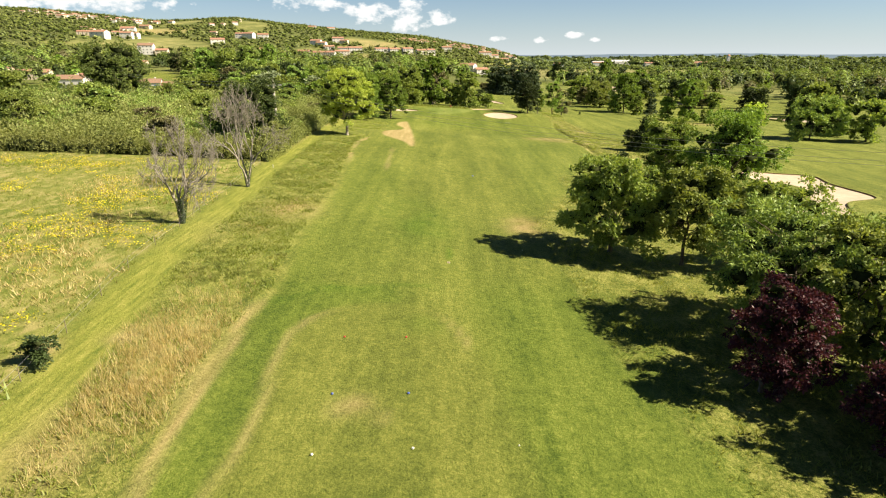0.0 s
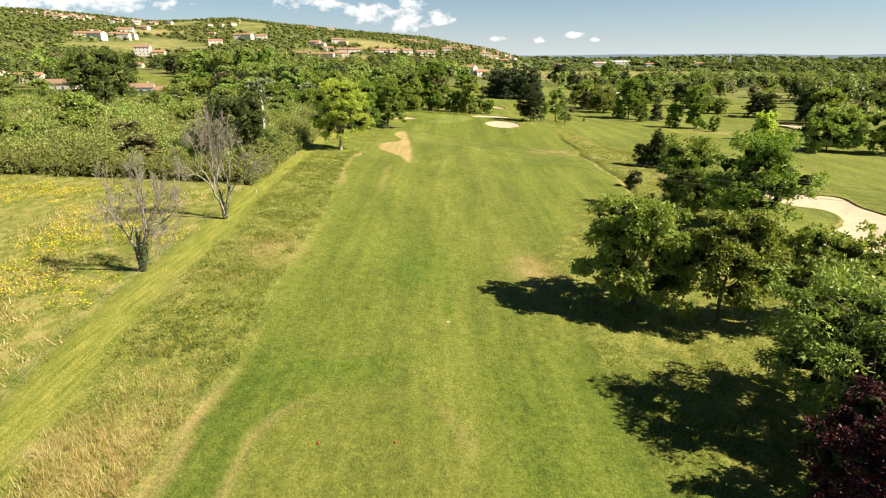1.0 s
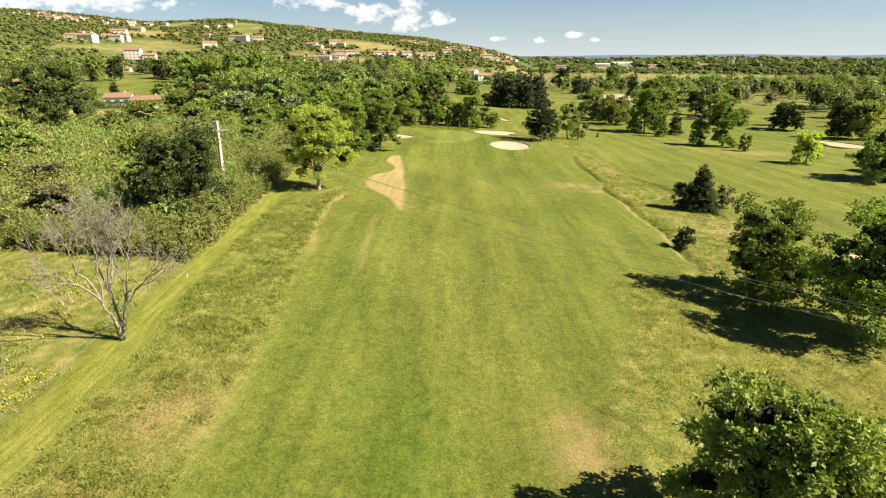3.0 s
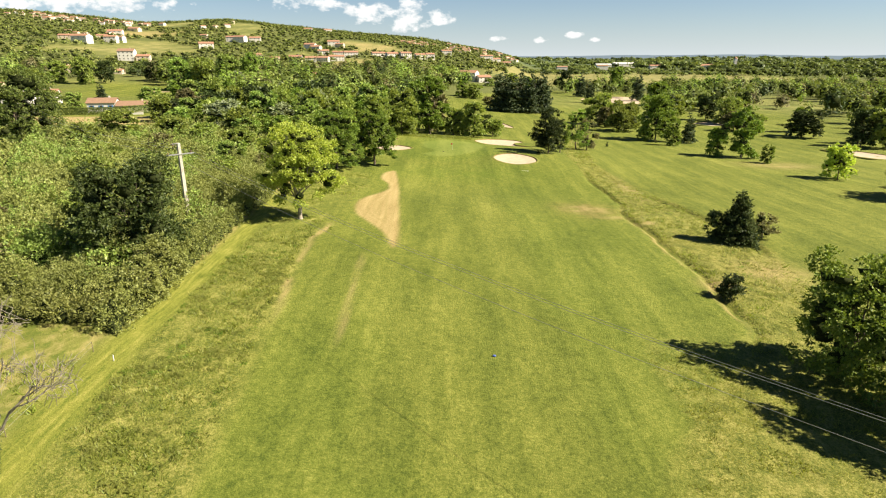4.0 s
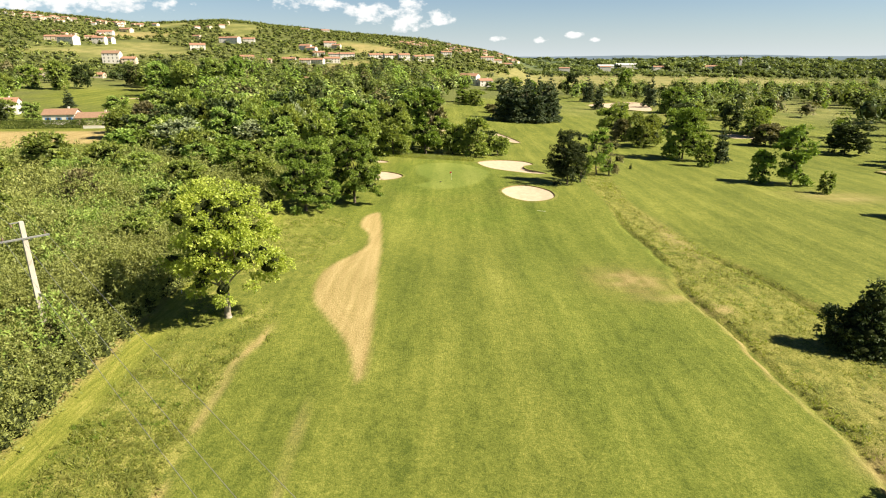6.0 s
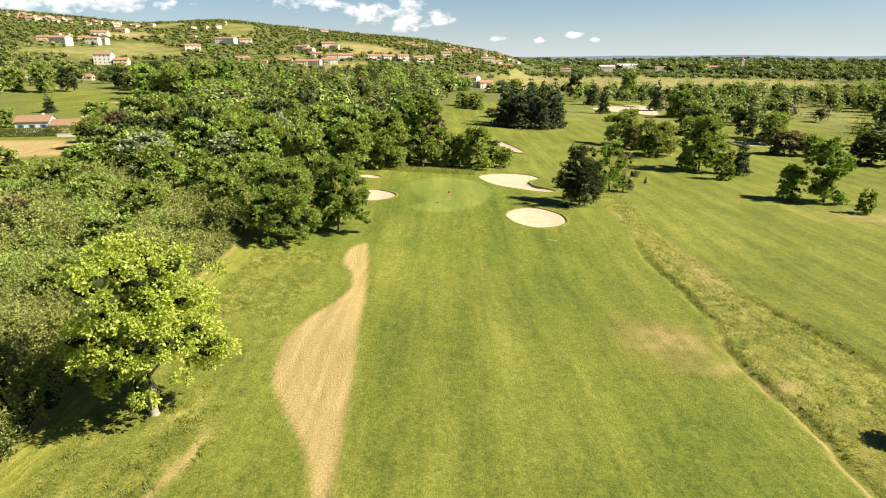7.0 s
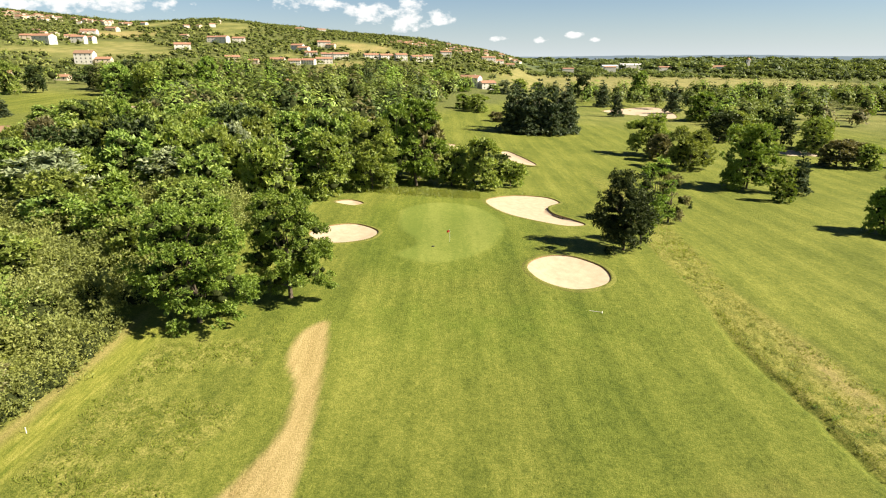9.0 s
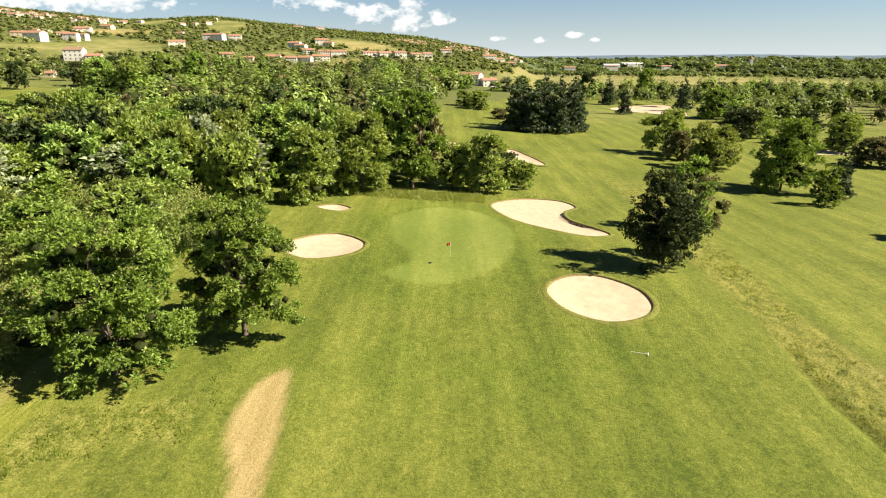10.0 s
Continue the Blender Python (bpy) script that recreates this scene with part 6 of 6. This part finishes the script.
# houses over the hillside, farther and farther up: place, length, height
for k, (x, y, w, h) in enumerate([(-584, 1018, 19, 5), (-538, 981, 25, 9.5), (-570, 1096, 17, 6), (-527, 1042, 19, 9), (-532, 1080, 15, 8), (-622, 1240, 26, 8), (-649, 1370, 24, 6), (-371, 1026, 22, 7), (-378, 1168, 18, 7), (-359, 1158, 20, 9), (-340, 1180, 20, 7),
                                  (-451, 1231, 14, 6), (-251, 878, 17, 4.5), (-221, 862, 12, 4), (-215, 1102, 18, 7), (-205, 1218, 22, 8), (-227, 1115, 19, 9), (-328, 1833, 22, 8), (-342, 1642, 20, 7), (-190, 1200, 16, 6)]):
    tn = (12, -8, 22, 4, -15)[k % 5]
    house(x, y, w, w * 0.6, h, tn, "white hillside house with an orange tiled roof" if h > 6 else "low cream hillside house with an orange tiled roof", RENDER_WHITE if h > 6 else RENDER_CREAM, ROOF_TILE, 3 if h > 10 else 2, 3)
for x, y, w, h, tn in [(-152, 935, 21, 6, 14), (-166, 908, 16, 5, -6), (-179, 888, 14, 5, 10), (-200, 890, 17, 5, 4), (-192, 1044, 18, 5.5, 18), (-168, 1040, 16, 5, 12), (-145, 1026, 22, 7, 16), (-105, 1058, 22, 5.5, 22), (-82, 1048, 19, 6.5, 26), (-60, 1046, 17, 8, 20), (-38, 1070, 17, 6.5, 24), (-22, 1090, 14, 8, 18),
                       (7, 1284, 20, 8, 10), (90, 1330, 26, 10, 8), (112, 1345, 16, 8, 14), (134, 1370, 22, 5, 4)]:
    house(x, y, w, 11, h, tn, "long white apartment block with an orange roof", RENDER_WHITE, ROOF_TILE, 3 if h > 8.5 else 2, 5, "apartment_block", "apartment blocks under the hill")
hr = np.random.RandomState(5)
for px, py, n, sx, sy in [(-855, 1450, 20, 70, 60), (-930, 1490, 9, 60, 40), (-760, 1500, 14, 60, 40), (-1040, 1300, 7, 90, 80), (-700, 1520, 6, 40, 30), (-62, 1540, 26, 46, 120), (30, 1660, 18, 60, 120), (110, 1800, 14, 60, 120), (170, 1700, 10, 50, 90), (-640, 1180, 5, 60, 60), (-500, 1420, 4, 60, 60)]:
    for _ in range(n):
        w = hr.uniform(8, 14)
        cream = hr.rand() < 0.45
        house(px + hr.normal() * sx * 0.6, py + hr.normal() * sy * 0.6, w, w * 0.66, hr.uniform(3.5, 5.5), hr.uniform(-40, 50), "far cream house with an orange roof on the hill" if cream else "far white house with an orange roof on the hill", RENDER_CREAM if cream else RENDER_WHITE, ROOF_TILE if hr.rand() < 0.6 else ROOF_BROWN, 2, 3, detail=False)
for x, y, w, h, roof, label in [(600, 2100, 70, 12, ROOF_GREY, "long pale industrial shed on the plain"), (520, 2050, 50, 10, ROOF_GREY, "pale industrial shed on the plain"), (640, 1900, 40, 9, ROOF_TILE, "far house with a red roof among trees"),
                                (820, 1950, 45, 10, ROOF_TILE, "far farmhouse with a red roof among trees"), (760, 1880, 28, 9, ROOF_TILE, "far red-roofed house on the plain"), (440, 1750, 30, 12, ROOF_TILE, "far white house with a red roof on the plain"), (300, 1600, 26, 11, ROOF_TILE, "far village house with a red roof")]:
    house(x, y, w, w * 0.4, h, hr.uniform(-10, 10), label, RENDER_WHITE, roof, 2, 4, group="buildings on the plain", detail=False)
tower = root("church_tower", 905, 1960, "pale square church tower on the plain", "tower", "buildings on the plain")
part("shaft", box_mesh("shaft", [(-4, -4, -2, 4, 4, 30)], RENDER_WHITE, 0.2), tower)
part("cap", turned("cap", [(6.2, 30), (5.8, 31), (0.0, 36)], ROOF_TILE, 4), tower)

# ---- long grass, flowers ----
BLADE = foliage("grass_blades", (0.11, 0.15, 0.020), (0.22, 0.255, 0.046), (0.38, 0.375, 0.105), glow=0.5, patch=0.3)
BLADE_DRY = foliage("dry_grass_blades", (0.34, 0.27, 0.11), (0.55, 0.45, 0.21), (0.70, 0.60, 0.34), glow=0.5, patch=0.3)
BLADE_DARK = foliage("rank_grass_blades", (0.12, 0.165, 0.02), (0.23, 0.28, 0.042), (0.36, 0.39, 0.08), glow=0.5, patch=0.3)
BLADE_PALE = foliage("pale_grass_blades", (0.13, 0.17, 0.032), (0.27, 0.31, 0.075), (0.46, 0.46, 0.16), glow=0.5, patch=0.3)
BLADE_DEEP = foliage("weed_leaves", (0.065, 0.115, 0.015), (0.14, 0.21, 0.030), (0.25, 0.32, 0.06), glow=0.4, patch=0.3)
PETAL = foliage("yellow_petals", (0.50, 0.42, 0.015), (0.66, 0.57, 0.02), (0.78, 0.69, 0.04), glow=0.3)


def sward(name, label, x, y, tall, wide, mat, seed, blades=3, lean=0.75, lift=0.0):
    """Tufts of pointed blades on the land."""
    rg = np.random.RandomState(seed)
    x, y, tall = np.repeat(x, blades), np.repeat(y, blades), np.repeat(tall, blades)
    m = len(x)
    x, y = x + rg.normal(size=m) * 0.10, y + rg.normal(size=m) * 0.10
    z = ground_z(x, y) + ditch_dip(x, y) + lift - 0.05
    a = rg.uniform(0, 6.283, m)
    w = wide * rg.uniform(0.6, 1.3, m) / 2
    hh = tall * rg.uniform(0.6, 1.2, m)
    b = rg.uniform(0, 6.283, m)
    base = np.stack([x, y, z], -1)
    side = np.stack([np.cos(a) * w, np.sin(a) * w, np.zeros(m)], -1)
    tip = base + np.stack([np.cos(b) * hh * lean, np.sin(b) * hh * lean, hh], -1)
    v = np.stack([base - side, base + side, tip], 1).reshape(-1, 3)
    return tagged(new(name, mesh_from(name, v, np.arange(3 * m).reshape(-1, 3), mat)), label, "grass", kind="stuff")


def sow(x0, x1, y0, y1, n, weight, seed):
    """Points spread over a stretch by how much of a growth is there."""
    rg = np.random.RandomState(seed)
    x, y = rg.uniform(x0, x1, n), rg.uniform(y0, y1, n)
    keep = rg.rand(n) < np.clip(weight(x, y), 0, 1)
    return x[keep], y[keep]


def in_bank(x, y):
    path, bank = np.interp(y, PATH_Y, PATH_X), np.interp(y, BANK_Y, BANK_X)
    return blend(x - path - 1.8, 0.5) * blend(bank - 0.7 - x, 0.4) * smooth(146, 118, y)


def dry_bank(x, y):
    return in_bank(x, y) * np.clip(np.exp(-(((x + 18) / 3.5) ** 2) - ((y - 33) / 7.5) ** 2) * 1.2, 0, 1) * (0.3 + 0.7 * ridged(x, y, 2.5, 91))


x, y = sow(-31, -11, 12, 146, 46000, lambda a, b: in_bank(a, b) * (0.35 + 0.65 * ridged(a, b, 5, 92)), 1)
sward("long_grass", "long yellow-green grass on the bank beside the lane", x, y, 0.16 + 0.34 * ridged(x, y, 2.2, 93) ** 1.5, 0.08, BLADE, 1)
x, y = sow(-27, -11, 12, 52, 16000, dry_bank, 2)
sward("dry_grass", "tall bleached seed-heads of dry grass on the bank", x, y, 0.5 + 0.45 * ridged(x, y, 3, 94), 0.035, BLADE_DRY, 2, blades=5, lean=0.4)

x, y = sow(-31, -14, 52, 146, 26000, lambda a, b: in_bank(a, b) * 0.7 * smooth(0.42, 0.75, 0.5 * ridged(a, b, 5, 95) + 0.5 * ridged(a, b, 1.8, 96)), 3)
sward("rank_grass", "lush green tufts on the bank beside the lane", x, y, 0.16 + 0.22 * ridged(x, y, 3, 93), 0.09, BLADE_DARK, 3)

def in_strip(x, y):
    return blend(x - np.interp(y, DITCH_Y, DITCH_X) - 0.2, 0.3) * blend(np.interp(y, EAST_Y, EAST_X) - x, 0.8) * smooth(74, 100, y) * smooth(320, 285, y)


def tussocks(name, label, x, y, long, mat, seed, blades=11, wide=0.032):
    """Matted tufts of long grass, each combed over to one side."""
    rg = np.random.RandomState(seed)
    k = len(x)
    way = rg.normal(0.6, 0.9, k)
    m = k * blades
    size_ = np.repeat(long * rg.uniform(0.7, 1.3, k), blades) * rg.uniform(0.6, 1.2, m)
    a = np.repeat(way, blades) + rg.normal(size=m) * 0.5
    bx, by = np.repeat(x, blades) + rg.normal(size=m) * 0.16, np.repeat(y, blades) + rg.normal(size=m) * 0.16
    bz = ground_z(bx, by) + ditch_dip(bx, by)
    base = np.stack([bx, by, bz], -1)
    side = np.stack([-np.sin(a), np.cos(a), np.zeros(m)], -1) * wide * rg.uniform(0.6, 1.4, (m, 1))
    mid_ = base + np.stack([np.cos(a) * size_ * 0.45, np.sin(a) * size_ * 0.45, size_ * 0.34], -1)
    tip = base + np.stack([np.cos(a) * size_ * 0.95, np.sin(a) * size_ * 1.0, size_ * 0.2], -1)
    v = np.stack([base - side * 0.7, base + side * 0.7, mid_ + side, tip, mid_ - side], 1).reshape(-1, 3)
    o = np.arange(m)[:, None] * 5
    f = np.concatenate([o + [0, 1, 2], o + [0, 2, 4], o + [4, 2, 3]])
    return tagged(new(name, mesh_from(name, v, f, mat, True)), label, "grass", kind="stuff")


x, y = sow(-31, -14, 46, 146, 4200, lambda a, b: in_bank(a, b) * smooth(0.38, 0.62, 0.5 * ridged(a, b, 6, 195) + 0.5 * ridged(a, b, 2.2, 196)), 13)
tussocks("grass_tussocks", "matted lush tussocks on the bank beside the lane", x, y, 0.6, BLADE_PALE, 13)
x, y = sow(-31, -14, 80, 146, 900, lambda a, b: in_bank(a, b) * smooth(0.45, 0.65, 0.5 * ridged(a, b, 7, 197) + 0.5 * ridged(a, b, 2.0, 198)), 14)
tussocks("grass_tussocks", "dark green weeds matted on the bank", x, y, 0.45, BLADE_DEEP, 14, 12)
x, y = sow(-31, -16, 138, 202, 2600, lambda a, b: blend(a - np.interp(b, PATH_Y, PATH_X) - 1.9, 0.6) * blend(-17.5 - a, 1.0) * smooth(0.42, 0.62, ridged(a, b, 4, 33)) * (np.hypot(a + 23.2, b - 143.8) > 1.0), 17)
tussocks("grass_tussocks", "short tufts of rough beside the lane", x, y, 0.4, BLADE, 17, 8)
x, y = sow(30, 58, 104, 280, 5000, lambda a, b: in_strip(a, b) * smooth(0.40, 0.62, 0.5 * ridged(a, b, 6, 295) + 0.5 * ridged(a, b, 2.2, 296)), 15)
tussocks("grass_tussocks", "matted tussocks in the rough along the ditch", x, y, 0.55, BLADE_PALE, 15, 9)
x, y = sow(30, 58, 104, 280, 1100, lambda a, b: in_strip(a, b) * smooth(0.48, 0.66, 0.5 * ridged(a, b, 7, 297) + 0.5 * ridged(a, b, 2.0, 298)), 16)
tussocks("grass_tussocks", "dark green weeds in the rough along the ditch", x, y, 0.45, BLADE_DEEP, 16, 9)


def in_meadow(x, y):
    return blend(np.interp(y, PATH_Y, PATH_X) - 2.0 - x, 0.5) * smooth(103, 98, y)


x, y = sow(-90, -22, 22, 102, 30000, lambda a, b: in_meadow(a, b) * (0.25 + 0.75 * ridged(a, b, 6, 97)), 4)
sward("meadow_grass", "uncut straw-coloured and green meadow grass", x, y, 0.18 + 0.26 * ridged(x, y, 5, 98), 0.07, BLADE, 4)
x, y = sow(-90, -22, 22, 102, 14000, lambda a, b: in_meadow(a, b) * smooth(0.52, 0.68, ridged(a, b, 9, 99)), 5)
sward("dry_grass", "bleached tufts among the meadow grass", x, y, 0.35 + 0.25 * ridged(x, y, 5, 98), 0.10, BLADE_DRY, 5)
x, y = sow(-90, -22, 22, 102, 9000, lambda a, b: in_meadow(a, b) * smooth(0.60, 0.72, ridged(a, b, 7, 100)), 6)
sward("rank_grass", "dark green weeds in the meadow", x, y, 0.4 + 0.3 * ridged(x, y, 3, 98), 0.15, BLADE_DARK, 6)


def flowering(x, y):
    return in_meadow(x, y) * smooth(0.60, 0.70, 0.62 * ridged(x, y, 8, 44) + 0.38 * ridged(x, y, 2.4, 45)) * smooth(28, 36, y) * 0.45


x, y = sow(-85, -24, 26, 96, 120000, flowering, 7)
rg = np.random.RandomState(8)
P = np.stack([x, y, ground_z(x, y) + rg.uniform(0.35, 0.7, len(x))], -1)
tagged(new("wildflowers", mesh_from("wildflowers", *leaves(rg, P, np.tile([0, 0, 1.0], (len(P), 1)) + rg.normal(size=P.shape) * 0.4, 0.15, 0.9), PETAL)), "drifts of yellow ragwort flowers in the meadow", "flowers", kind="stuff")


x, y = sow(9, 62, 76, 310, 60000, lambda a, b: in_strip(a, b) * (0.3 + 0.7 * ridged(a, b, 5, 82)), 9)
sward("long_grass", "uncut yellow-green rough along the ditch", x, y, 0.14 + 0.22 * ridged(x, y, 4, 83), 0.09, BLADE, 9)
x, y = sow(9, 62, 100, 310, 12000, lambda a, b: in_strip(a, b) * smooth(0.55, 0.7, ridged(a, b, 5, 84)), 10)
sward("rank_grass", "dark weeds along the ditch", x, y, 0.3 + 0.4 * ridged(x, y, 4, 83), 0.08, BLADE_DARK, 10)


def beside_ditch(x, y):
    line = np.interp(y, DITCH_Y, DITCH_X) + 0.3 * np.sin(y * 0.31) + 0.15 * np.sin(y * 1.1)
    scarp = np.interp(y, EAST_Y, EAST_X) - 1.5
    return np.maximum(np.exp(-(((x - line - 0.9) / 0.5) ** 2)) * smooth(98, 110, y) * smooth(215, 205, y), np.exp(-(((x - scarp + 1.0) / 0.7) ** 2)) * smooth(136, 142, y) * smooth(188, 178, y))


x, y = sow(14, 60, 98, 215, 60000, lambda a, b: beside_ditch(a, b) * (0.4 + 0.6 * ridged(a, b, 3, 85)), 11)
sward("rank_grass", "dark rushes along the lip of the ditch", x, y, np.full(len(x), 0.28), 0.07, BLADE_DARK, 11)


def in_grove(x, y):
    return blend(x - np.interp(y, [0, 24, 38, 52, 70, 90], [17.5, 14.6, 12.0, 12.0, 11.0, 20.0]), 0.5) * blend(44 - x, 2) * smooth(108, 96, y)


x, y = sow(10, 46, 14, 108, 26000, lambda a, b: in_grove(a, b) * (0.3 + 0.7 * ridged(a, b, 5, 86)), 12)
sward("long_grass", "long uncut rough under the grove", x, y, 0.2 + 0.3 * ridged(x, y, 4, 87), 0.07, BLADE, 12)
# ragged fringe of grass behind the green
x, y = sow(-28, 30, 266, 288, 22000, lambda a, b: smooth(272, 277, b) * smooth(284, 280, b) * np.where((a > 11) & (a < 32), smooth(282, 284, b), 1.0) * 0.8, 13)
sward("long_grass", "pale fringe of long grass behind the green", x, y, np.full(len(x), 0.7), 0.14, BLADE, 13)
